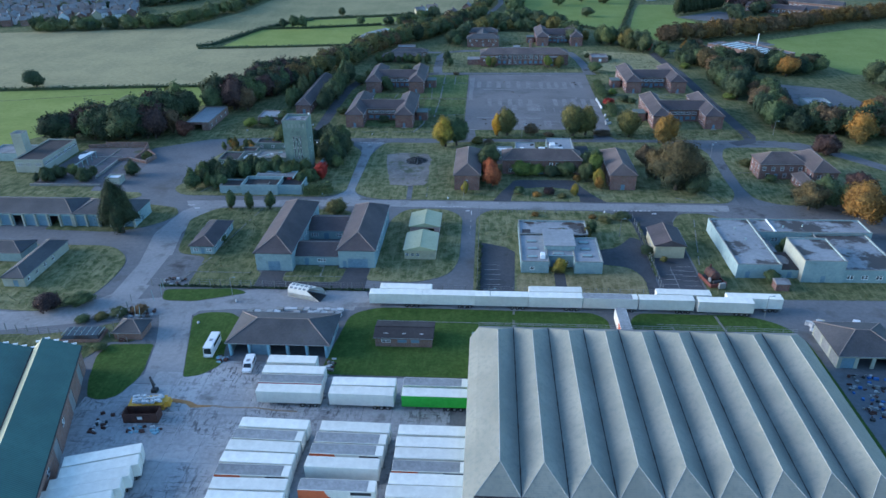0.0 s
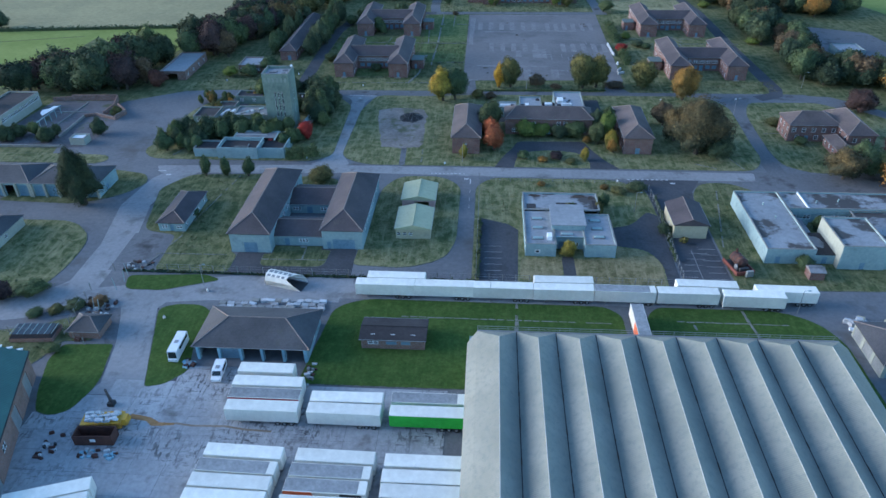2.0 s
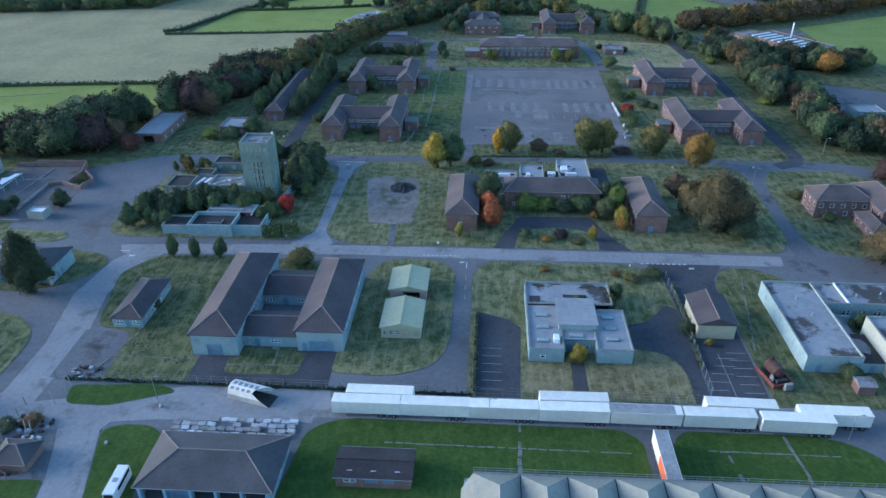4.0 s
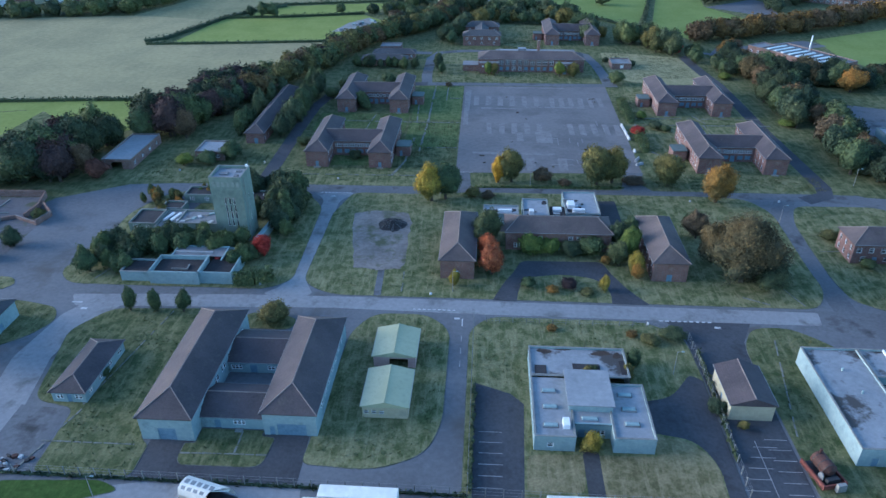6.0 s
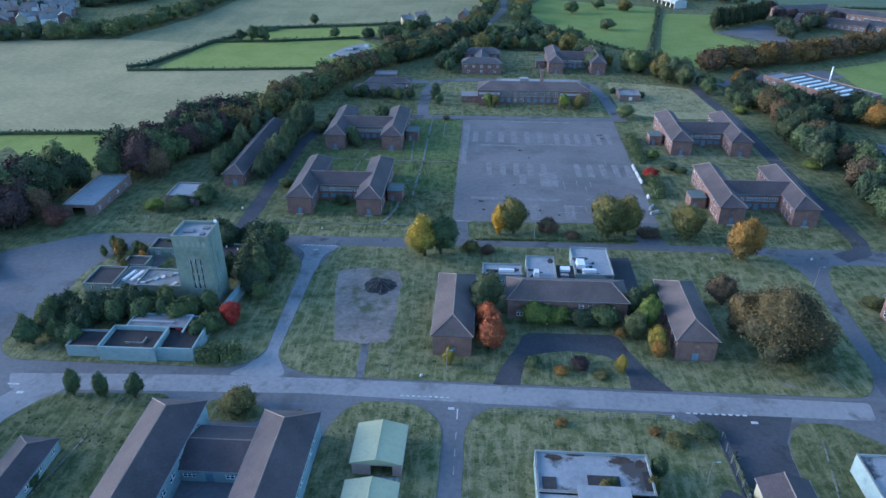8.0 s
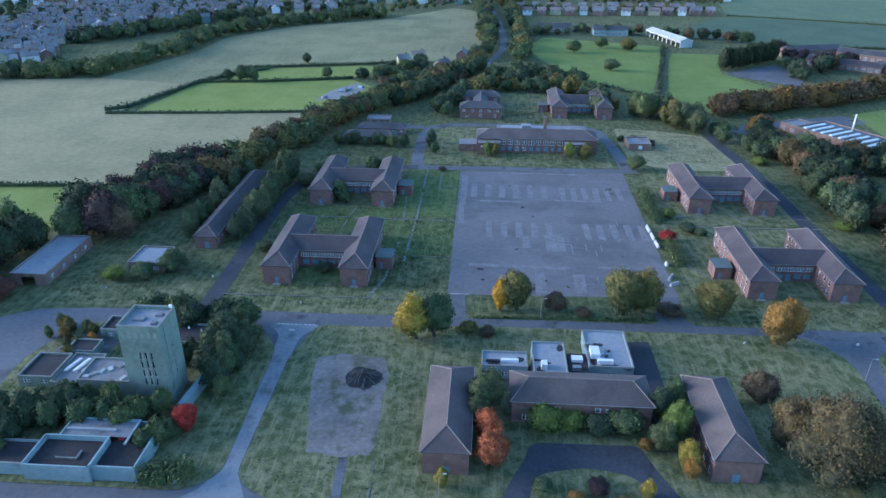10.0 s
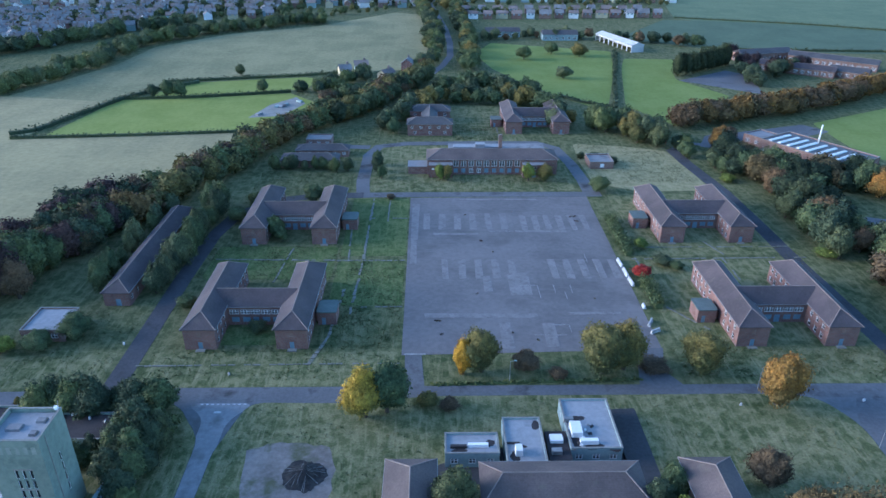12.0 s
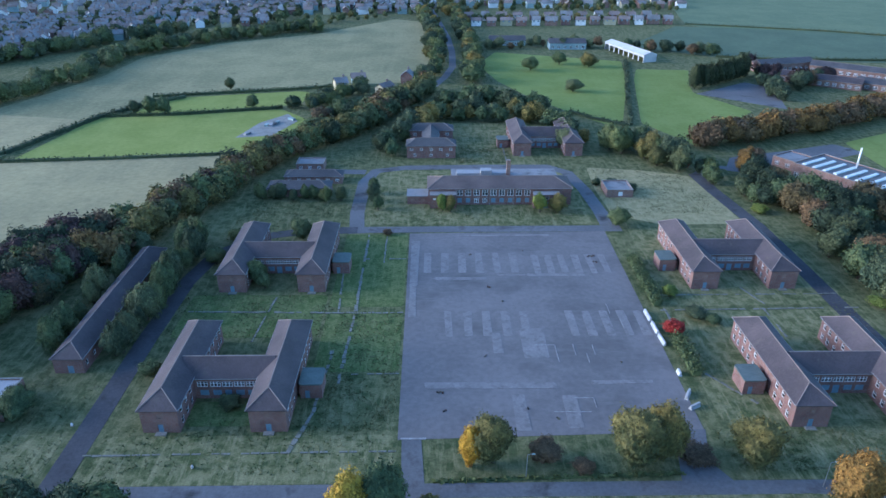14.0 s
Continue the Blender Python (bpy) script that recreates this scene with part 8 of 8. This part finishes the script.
def van(x, y, turn, length, height, label, name="van"):
    """A white van or minibus in profile, with windows, wheels and lamps; the nose points to local +x."""
    t = thing(name, pose(x, y, 0, 0, 0, turn), label, name)
    L, w = length / 2, 0.98
    k = 0.25 if name == "minibus" else 1.0
    prof = [(-L, 0.45), (L, 0.45), (L, 0.95), (L - 0.9 * k, 1.15), (L - 1.6 * k, height - 0.12), (L - 2.0 * k, height), (-L + 0.15, height), (-L, height - 0.2)]
    s = Shape()
    n = len(prof)
    for i in range(n):
        (a, b), (c, d) = prof[i], prof[(i + 1) % n]
        s.face((a, -w, b), (c, -w, d), (c, w, d), (a, w, b))
    s.face(*[(a, -w, b) for a, b in prof]).face(*[(a, w, b) for a, b in prof[::-1]])
    part("body", s, WHITE, t)
    for sd in (-1, 1):
        part("side_window", Shape().box(-L + 0.4, L - 2.0, sd * w - 0.01, sd * w + 0.01, height - 1.05, height - 0.35), GLASS, t)
    part("windscreen", Shape().face((L - 0.86 * k, -0.85, 1.22), (L - 0.86 * k, 0.85, 1.22), (L - 1.5 * k + 0.03, 0.8, height - 0.22), (L - 1.5 * k + 0.03, -0.8, height - 0.22)), GLASS, t)
    part("rear_window", Shape().box(-L - 0.02, -L + 0.01, -0.75, 0.75, height - 1.0, height - 0.4), GLASS, t)
    for u in (-L + 1.1, L - 1.2):
        for sd in (-0.85, 0.85):
            wh = part("wheel", WHEEL, RUBBER, t, at=pose(u, sd, 0.34) @ Matrix.Diagonal((0.68, 0.8, 0.68, 1)))
            part("rim", HUB, STEEL, wh)
    for sd in (-0.75, 0.75):
        part("headlamp", Shape().box(L - 0.02, L + 0.02, sd - 0.15, sd + 0.15, 0.72, 0.9), GLASS_SKY, t)
    part("roof_hatch", Shape().box(-0.4, 0.5, -0.4, 0.4, height, height + 0.08), FELT_PALE, t)
    return t


van(-63.0, 129.8, -88, 7.0, 2.9, "white minibus parked on the lawn", "minibus")
van(-52.4, 123.6, -86, 5.0, 2.1, "white panel van parked before the garage")
skip = thing("skip", pose(-69.3, 109.6, 0.07, 0, 0, 6), "yellow waste skip heaped with pale rubbish", "skip")
part("hull", Shape().box(-3.4, 3.4, -1.3, 1.3, 0.0, 1.6, -0.25), YELLOW, skip)
part("end_chute", Shape().box(3.4, 4.6, -1.0, 1.0, 0.5, 1.7, 0.2), YELLOW, skip)
heap = Shape()
for i in range(70):
    q = hr.uniform(0.15, 0.5)
    cx, cy, cz = hr.uniform(-3, 3), hr.uniform(-1.1, 1.1), hr.uniform(1.5, 2.2)
    heap.box(cx - q, cx + q, cy - q, cy + q * 0.6, cz, cz + q * 0.7, q * 0.2)
part("rubbish", heap, STONE, skip, "heap of pale scrap and sacks")
con = thing("open_container", pose(-68.9, 105.8, 0.07, 0, 0, 3), "rusty dark red open-topped container", "container")
for b in ((-3.5, 3.5, -1.25, -1.15), (-3.5, 3.5, 1.15, 1.25), (-3.5, -3.4, -1.15, 1.15), (3.4, 3.5, -1.15, 1.15)):
    part("side", Shape().box(*b, 0.0, 2.3), RUST, con)
part("floor_plate", Shape().box(-3.4, 3.4, -1.15, 1.15, 0.0, 0.12), RUST, con)
part("notice", Shape().box(-0.5, 0.5, -1.27, -1.252, 0.9, 1.6), WHITE, con, "white notice plate with unreadable bars")
grab = thing("scrap_grab", pose(-70.2, 114.4, 0.07), "dark steel loading crane arm behind the skip", "crane")
part("post", Shape().box(-0.6, 0.6, -0.6, 0.6, 0, 0.8), DARK_STEEL, grab)
part("arm", Shape().tube((0, 0, 0.8), (-0.6, 0.4, 3.6), 0.22).tube((-0.6, 0.4, 3.6), (0.9, -0.9, 2.4), 0.16), DARK_STEEL, grab)
MUD = surf("ochre_mud", (0.2, 0.155, 0.11), (0.27, 0.22, 0.17), 0.5, 2, 0.95)
MUD_FRESH = surf("fresh_ochre_mud", (0.24, 0.13, 0.05), (0.34, 0.2, 0.09), 0.5, 2, 0.95)
slab("spill_track", ribbon([(-59.7, 110.0), (-56, 110.4), (-53, 110.0), (-46.9, 110.2), (-43, 109.6), (-38, 109.4)], 0.45), 0.02, 0.098, MUD, "faint ochre mud trail over the concrete", "stain")
slab("spill_track", [(-65.6, 111.2), (-63.6, 110.9), (-62.0, 110.7), (-60.6, 109.6), (-58.8, 109.7), (-56.4, 110.0), (-56.6, 110.5), (-59.4, 110.5), (-61.4, 111.6), (-63.4, 112.0), (-65.4, 112.3)], 0.02, 0.1, MUD_FRESH, "ochre mud spilled over the concrete beside the skip", "stain")


def pile(name, x0, x1, y0, y1, n, mats, size, label, category, z=0.05):
    """A scatter of loose blocks, each a part."""
    t = thing(name, pose((x0 + x1) / 2, (y0 + y1) / 2, z), label, category)
    for i in range(n):
        q, r_ = hr.uniform(*size), hr.uniform(*size)
        s = Shape().box(-q, q, -r_ * 0.7, r_ * 0.7, 0, hr.uniform(0.4, 1.1) * size[1], 0.04)
        part("block", s, hr.choice(mats), t, at=pose(hr.uniform(-0.5, 0.5) * (x1 - x0), hr.uniform(-0.5, 0.5) * (y1 - y0), 0, 0, 0, hr.uniform(-25, 25)))
    return t


goods = thing("bagged_goods", pose(-48, 145.9, 0.05), "rows of pale wrapped flat bales behind the garage", "bales")
BALE = [Shape().box(-0.85, 0.85, -0.55, 0.55, 0, 0.45, 0.08).mesh("bale", m) for m in (STONE, KERB, TRAILER_GREY, STONE)]
for j in range(4):
    for i in range(14):
        if hr.random() < 0.86 and not (j == 3 and i < 4):
            part("bale", hr.choice(BALE), None, goods, at=pose(-11.2 + 1.72 * i + hr.uniform(-0.2, 0.2) + 0.5 * (j % 2), -2.0 + 1.3 * j + hr.uniform(-0.15, 0.15), 0, hr.uniform(-4, 4), hr.uniform(-5, 5), hr.uniform(-9, 9)))
pile("scrap_heap", -70.5, -64, 101.6, 103.4, 26, [STONE, RUST, BLUE_PAINT], (0.2, 0.5), "scattered scrap beside the container", "debris", 0.08)
pile("scrap_heap", -60.5, -58.6, 124.6, 127.4, 20, [RUST, STEEL, BLUE_PAINT], (0.2, 0.6), "scrap and drums beside the garage", "debris")
pile("scrap_heap", -35.2, -33.4, 120.6, 127.4, 18, [RUST, STEEL, STONE], (0.2, 0.6), "scrap stacked beside the garage", "debris")
pile("scrap_heap", 77.5, 92, 112, 127, 120, [BLUE_TARP, STEEL, STEEL, RUST, STONE, DARK_STEEL], (0.15, 0.55), "blue tarpaulins and scrap strewn in the yard", "debris")
pile("pallet_stack", 78, 92, 143.4, 147, 22, [STONE, CREAM, WHITE], (0.5, 1.0), "stacked pale crates behind the garage", "pallets")
pile("scrap_heap", -78, -75, 101, 107, 14, [RUST, DARK_STEEL, STONE], (0.2, 0.6), "dark scrap along the store wall", "debris", 0.08)
pile("rubble_heap", -88, -83, 132, 141, 18, [STONE, RENDER, RUST], (0.2, 0.7), "rubble by the gatehouse", "debris")
br = random.Random(77)
single("burnt_ground", Shape().prism([(-27.2 + 4.2 * (1 + 0.1 * math.sin(3 * a + 1) + br.uniform(-0.08, 0.08)) * math.cos(a), 255.4 + 4.0 * (1 + 0.08 * math.sin(4 * a) + br.uniform(-0.08, 0.08)) * math.sin(a)) for a in [0.1309 * i for i in range(48)]], 0.1, 0.142), SCORCH, "scorched black ground on the bare plot", "stain", kind="structure")
fire = thing("bonfire_heap", pose(-27.2, 255.4, 0.12), "burnt-out bonfire heap of grey charred branches", "bonfire")
ash = Shape()
for k in range(5):
    r0, r1 = 3.4 - 0.7 * k, 3.4 - 0.7 * (k + 1)
    for i in range(18):
        a, c = 0.349 * i, 0.349 * (i + 1)
        z0, z1 = 0.28 * k, 0.28 * (k + 1)
        ash.face((r0 * math.cos(a), r0 * math.sin(a), z0), (r0 * math.cos(c), r0 * math.sin(c), z0), (r1 * math.cos(c), r1 * math.sin(c), z1), (r1 * math.cos(a), r1 * math.sin(a), z1))
part("ash_mound", ash, SCORCH, fire)
CHARRED = [surf("charred_wood", (0.03, 0.03, 0.032), (0.07, 0.068, 0.066), 0.8, 4, 0.95), surf("ash_grey_wood", (0.12, 0.118, 0.115), (0.2, 0.195, 0.19), 0.8, 4, 0.95)]
for i in range(60):
    a, r0 = br.uniform(0, 6.28), br.uniform(1.2, 4.2)
    b_, r1 = a + br.uniform(-0.6, 0.6), br.uniform(0.0, 1.6)
    part("branch", Shape().tube((r0 * math.cos(a), r0 * math.sin(a), max(0.1, 1.3 - 0.36 * r0) + br.uniform(0, 0.3)), (r1 * math.cos(b_), r1 * math.sin(b_), 1.5 - 0.3 * r1 + br.uniform(0, 0.5)), br.uniform(0.05, 0.1), 0.03, 4), CHARRED[i % 3 == 0], fire)

shell = thing("sheet_shelter", pose(-46.2, 154.6, 0.05, 0, 0, -16), "torn white cover of a vehicle body with small panes", "shelter")
prof = [(-1.9, 0.0), (-1.9, 1.2), (-1.55, 2.3), (-0.7, 2.75), (0.6, 2.7), (1.5, 2.2), (1.8, 1.1), (1.85, 0.3)]
ends = [5.2, 3.4, 1.6, 1.9, 3.4, 4.4, 5.0, 5.2]
arc = Shape()
for (a, b), (c, d), e0, e1 in zip(prof[:-1], prof[1:], ends[:-1], ends[1:]):
    for s in (0.0, 0.06):
        arc.face((-5.0, a, b + s), (e0 - 1.0, a, b + s), (e1 - 1.0, c, d + s), (-5.0, c, d + s))
part("sheeting", arc, TRAILER_WHITE, shell)
part("end_wall", Shape().prism([(a, b) for a, b in prof], -0.03, 0.03), TRAILER_WHITE, shell, at=Matrix.Translation((-5.0, 0, 0)) @ Matrix(((0, 0, 1, 0), (1, 0, 0, 0), (0, 1, 0, 0), (0, 0, 0, 1))))
for k in range(5):
    part("pane", Shape().box(-4.5 + 1.25 * k, -3.7 + 1.25 * k, -0.45, 0.45, 2.765, 2.83), STEEL, shell)
    if k < 4:
        part("pane", Shape().face((-4.5 + 1.25 * k, -1.52, 2.38), (-3.7 + 1.25 * k, -1.52, 2.38), (-3.7 + 1.25 * k, -1.0, 2.66), (-4.5 + 1.25 * k, -1.0, 2.66)).face((-4.5 + 1.25 * k, -1.5, 2.34), (-3.7 + 1.25 * k, -1.5, 2.34), (-3.7 + 1.25 * k, -0.98, 2.62), (-4.5 + 1.25 * k, -0.98, 2.62)), STEEL, shell)
part("floor_frame", Shape().box(-4.9, 4.4, -1.7, 1.7, 0, 0.1), DARK_STEEL, shell)
for k in range(3):
    part("torn_strip", Shape().tube((0.8 + 0.8 * k, -0.6 + 0.8 * k, 2.74 - 0.12 * k), (3.2, 1.3 + 0.15 * k, 1.6), 0.08, n=5), TRAILER_WHITE, shell)

eng = thing("rusty_boiler", pose(60.8, 165.6, 0.11, 0, 0, -76) @ Matrix.Diagonal((0.74, 1.0, 1.0, 1)), "derelict rusty boiler on a red steel bed", "boiler")
part("bed", Shape().box(-4.2, 4.2, -2.3, 2.3, 0.5, 0.75), DARK_STEEL, eng)
for s in (-2.3, 2.0):
    part("side_beam", Shape().box(-4.4, 4.4, s, s + 0.35, 0.4, 1.35), RUST_RED, eng, "red painted rusty side beam")
part("end_beam", Shape().box(4.1, 4.45, -1.95, 1.95, 0.4, 1.35), RUST_RED, eng)
part("drum", Shape().tube((-3.6, 0.3, 2.1), (1.2, 0.3, 2.1), 1.35, n=16).tube((1.2, 0.3, 2.1), (1.9, 0.3, 2.1), 1.35, 0.6, 16), RUST, eng)
for u in (-2.8, -0.8, 1.0):
    part("drum_band", Shape().tube((u, 0.3, 2.1), (u + 0.15, 0.3, 2.1), 1.4, n=16), DARK_STEEL, eng)
part("stack", Shape().tube((-3.0, 0.3, 3.2), (-3.0, 0.3, 4.3), 0.3, n=8), RUST, eng)
part("flywheel", Shape().tube((1.6, -1.6, 1.5), (1.6, -1.4, 1.5), 0.85, n=14), STEEL, eng)
part("gear_case", Shape().box(2.3, 3.6, -1.2, 1.4, 0.75, 1.7, 0.15), DARK_STEEL, eng)
part("cab_frame", Shape().box(4.5, 5.6, -0.2, 1.6, 0.3, 1.8, 0.1), KERB, eng, "pale open cab frame")
for u, s in ((-3.2, -2.0), (-3.2, 2.0), (2.6, -2.0), (2.6, 2.0)):
    part("wheel", WHEEL, RUBBER, eng, at=pose(u, s, 0.45) @ Matrix.Diagonal((0.9, 0.8, 0.9, 1)))
# white concrete barriers along the parade ground
for x, y, a, L in ((53.6, 341, 92, 5), (53.8, 335, 91, 5), (54.0, 329.5, 93, 4.5), (53.4, 308, 60, 3.4), (53.6, 304, 30, 3), (54.0, 316, 90, 2)):
    single("barrier", Shape().box(-L / 2, L / 2, -0.45, 0.45, 0, 0.3, 0.1).box(-L / 2, L / 2, -0.28, 0.28, 0.3, 0.9, 0.08), STONE, "white concrete barrier beside the parade ground", "barrier", "parade barriers", at=pose(x, y, 0.05, 0, 0, a))


def lamp_post(x, y, h=6.0):
    t = thing("street_lamp", pose(x, y, 0.0), "slim grey steel street lamp", "street lamp", "street lamps")
    part("pole", Shape().tube((0, 0, 0), (0, 0, h), 0.09, 0.05, 6), STEEL, t)
    part("arm", Shape().tube((0, 0, h), (0.9, 0, h + 0.15), 0.04, n=5), STEEL, t)
    part("lamp_head", Shape().box(0.8, 1.4, -0.12, 0.12, h + 0.06, h + 0.22), RENDER, t)


for x, y in ((14.6, 283.6), (-7.6, 221.0), (40.6, 192), (86.6, 262), (69, 149), (1.5, 150), (-66, 153), (70, 281), (120, 290)):
    lamp_post(x, y)


def fence(line, h, step, label):
    t = thing("fence", pose(0, 0, 0), label, "fence", "wire fences")
    for a, b in zip(line[:-1], line[1:]):
        a, b = Vector(a), Vector(b)
        n = max(1, int((b - a).length / step))
        for i in range(n + 1):
            p = a + (b - a) * i / n
            part("post", FENCE_POST, KERB, t, at=pose(p.x, p.y, 0) @ Matrix.Diagonal((1, 1, h, 1)))
        for z in (0.35, 0.7, 0.98):
            part("wire", Shape().tube((a.x, a.y, h * z), (b.x, b.y, h * z), 0.02, n=4), STEEL, t)


FENCE_POST = Shape().box(-0.07, 0.07, -0.07, 0.07, 0, 1).mesh("post", KERB)
fence([(-90, 158), (-76.7, 158.1), (-62.5, 157.9), (-49.9, 157.8), (-32.2, 157.7), (-2, 157.4), (20, 157.2), (44, 157.2)], 2.4, 2.8, "wire fence on concrete posts with weeds along its foot")
hedge("weed_strip", [(-88, 158.1), (-62.5, 157.95), (-32.2, 157.8), (-2, 157.5)], 0.5, 0.6, "dark", "dark weeds along the wire fence", 7)
fence([(-92, 150), (-90, 134), (-84, 131)], 2.2, 3, "wire fence on concrete posts")
fence([(-2.0, 210), (-2.0, 186), (-2.0, 158)], 2.0, 3, "wire fence on leaning posts along the lane")
fence([(46.5, 204), (47, 186), (46.6, 160)], 2.2, 2.6, "wire fence on concrete posts")
fence([(1, 208.5), (38, 208.6), (45, 204)], 1.8, 3, "wire fence on concrete posts")
fence([(-96, 133), (-120, 136), (-160, 130)], 2.2, 3, "wire fence on concrete posts")

# ---- grass tussocks, one mass for each stretch ----


def tussocks(name, poly, n, h, mat, seed, z=0.1):
    rg = np.random.RandomState(seed)
    xs, ys = [p[0] for p in poly], [p[1] for p in poly]
    pts = np.column_stack([rg.uniform(min(xs), max(xs), n), rg.uniform(min(ys), max(ys), n)])
    # clumped, with bare stretches between
    keep = [i for i in range(n) if inside(pts[i], poly) and not any(inside(pts[i], q) for q in PATCHES) and noise.noise(Vector((pts[i][0] * 0.15, pts[i][1] * 0.15, seed))) > rg.uniform(-0.5, 0.5)]
    V, F = [], []
    for i in keep:
        x, y = pts[i]
        for k in range(2):
            a, s, q = rg.uniform(0, 6.28), rg.uniform(0.06, 0.2), h * rg.uniform(0.4, 1.3)
            c, d = math.cos(a) * s, math.sin(a) * s
            lx, ly = rg.normal(0, 0.2), rg.normal(0, 0.2)
            j = len(V)
            V += [(x - c, y - d, z - 0.02), (x + c, y + d, z - 0.02), (x + c * 0.4 + lx, y + d * 0.4 + ly, z + q), (x - c * 0.4 + lx, y - d * 0.4 + ly, z + q)]
            F.append((j, j + 1, j + 2, j + 3))
    s = Shape()
    s.v, s.f = V, F
    return single(name, s, mat, "rough tussocks of long dry grass", "grass", "", "stuff")


seed = 0
for mat, pts, r in ISLANDS:
    if mat is LAWN:
        continue
    seed += 1
    poly = inset(ccw(pts), 1.2)
    span = (max(p[0] for p in poly) - min(p[0] for p in poly)) * (max(p[1] for p in poly) - min(p[1] for p in poly))
    tussocks("tussock_grass", poly, int(min(9000, span * 1.5)), 0.24, mat, seed)
for k, poly in enumerate(([(-70, 285), (-11, 285), (-11, 296), (-30, 300), (-30, 314), (-70, 297)], [(-28, 297), (-11, 297), (-11, 344), (-28, 344)], [(-71, 332), (-30, 332), (-30, 353), (-71, 353)], [(56, 299), (70, 299), (70, 350), (110, 332), (110, 352), (58, 354)], [(55, 285), (110, 285), (110, 296), (55, 297)], [(-70, 388), (-33, 397), (-33, 420), (-70, 420)], [(-26, 399), (50, 399), (50, 412), (-26, 416)], [(-120, 283), (-78, 284), (-78, 313), (-92, 318), (-120, 296)], [(60, 408), (100, 408), (96, 446), (62, 458)], [(8, 461), (30, 461), (30, 486), (8, 486)])):
    tussocks("tussock_grass", poly, 3500, 0.24, GRASS, 90 + k, 0.0)

# thin painted lines and weeds on the parade ground
for x, y, w, h in ((24.5, 328, 5, 0.16), (27, 324.5, 0.16, 7), (31.5, 326, 0.16, 4.5), (34.2, 322.5, 0.16, 3.6), (36.2, 326, 0.16, 4.2), (30, 307.5, 4.6, 0.16), (32.4, 305.8, 0.16, 3.4), (27, 302.8, 8, 0.14), (44, 345, 0.14, 5), (46, 338, 0.14, 4), (20, 364, 8, 0.15), (-7, 294.8, 5.2, 0.5)):
    slab("parade_line", [(x - w / 2, y - h / 2), (x + w / 2, y - h / 2), (x + w / 2, y + h / 2), (x - w / 2, y + h / 2)], 0.03, 0.118, LINEPAINT, "thin worn white line on the parade ground", "road marking", "parade lines")
for x, y, n in ((-1.4, 309.6, 10), (9.6, 323.6, 3), (45.5, 376, 12), (46.4, 372, 10), (13, 357, 7), (16, 349, 4), (-0.4, 303.6, 3), (17.6, 304.2, 3), (23.5, 300.8, 3), (41.6, 320.6, 3), (8.4, 377, 3), (25, 380, 3)):
    pile("weed_heap", x - 0.09 * n, x + 0.09 * n, y - 0.4, y + 0.4, n, [RUST, SCORCH, EARTH], (0.1, 0.28), "small dark heap of weeds and litter", "litter", 0.05)
for x, y, a in ((-87.6, 142.6, 8), (-86.4, 142.4, 9), (-86.2, 150.5, -4), (-85.6, 153.6, 6), (-86.0, 156.4, -5)):
    single("leaning_post", Shape().tube((0, 0, 0), (0, 0, 3.4), 0.1, 0.08, 6), RENDER, "pale leaning fence post by the gate", "post", "gate posts", at=pose(x, y, 0, 0, a, 0))
pile("rubble_heap", -91, -83.5, 141, 147, 30, [RUST, EARTH, SCORCH, STONE], (0.2, 0.6), "scrub and rubble bank beside the gate", "debris")
pile("rubble_heap", -88, -82, 158.5, 162, 16, [RUST, DARK_STEEL, STONE], (0.2, 0.6), "broken gate parts on the verge", "debris")
for x, y, h, r, k in ((-92, 143.6, 2.0, 2.6, "dark"), (-88, 145, 1.8, 2.4, "brown"), (-96, 141.6, 1.6, 2.0, "olive"), (-100, 140.2, 1.6, 2.2, "green"), (-90, 129.6, 1.6, 2.0, "green")):
    tree(x, y, h, r, k, "shrub", 2200)
for x, y in ((-49.4, 287.1), (-78.1, 299.5), (-105.6, 291.2), (-57.0, 221.6), (64.0, 275.4), (91.6, 276.6), (-13.0, 219.4), (38.6, 209.6), (-64.4, 150.9), (-70.6, 140.6)):
    single("marker_stone", Shape().box(-0.3, 0.3, -0.22, 0.22, 0, 0.5, 0.05).box(-0.2, 0.2, -0.15, 0.15, 0.5, 0.62, 0.06), STONE, "small white painted marker stone on the verge", "marker stone", "marker stones", at=pose(x, y, 0.08, 0, 0, 12 * x))
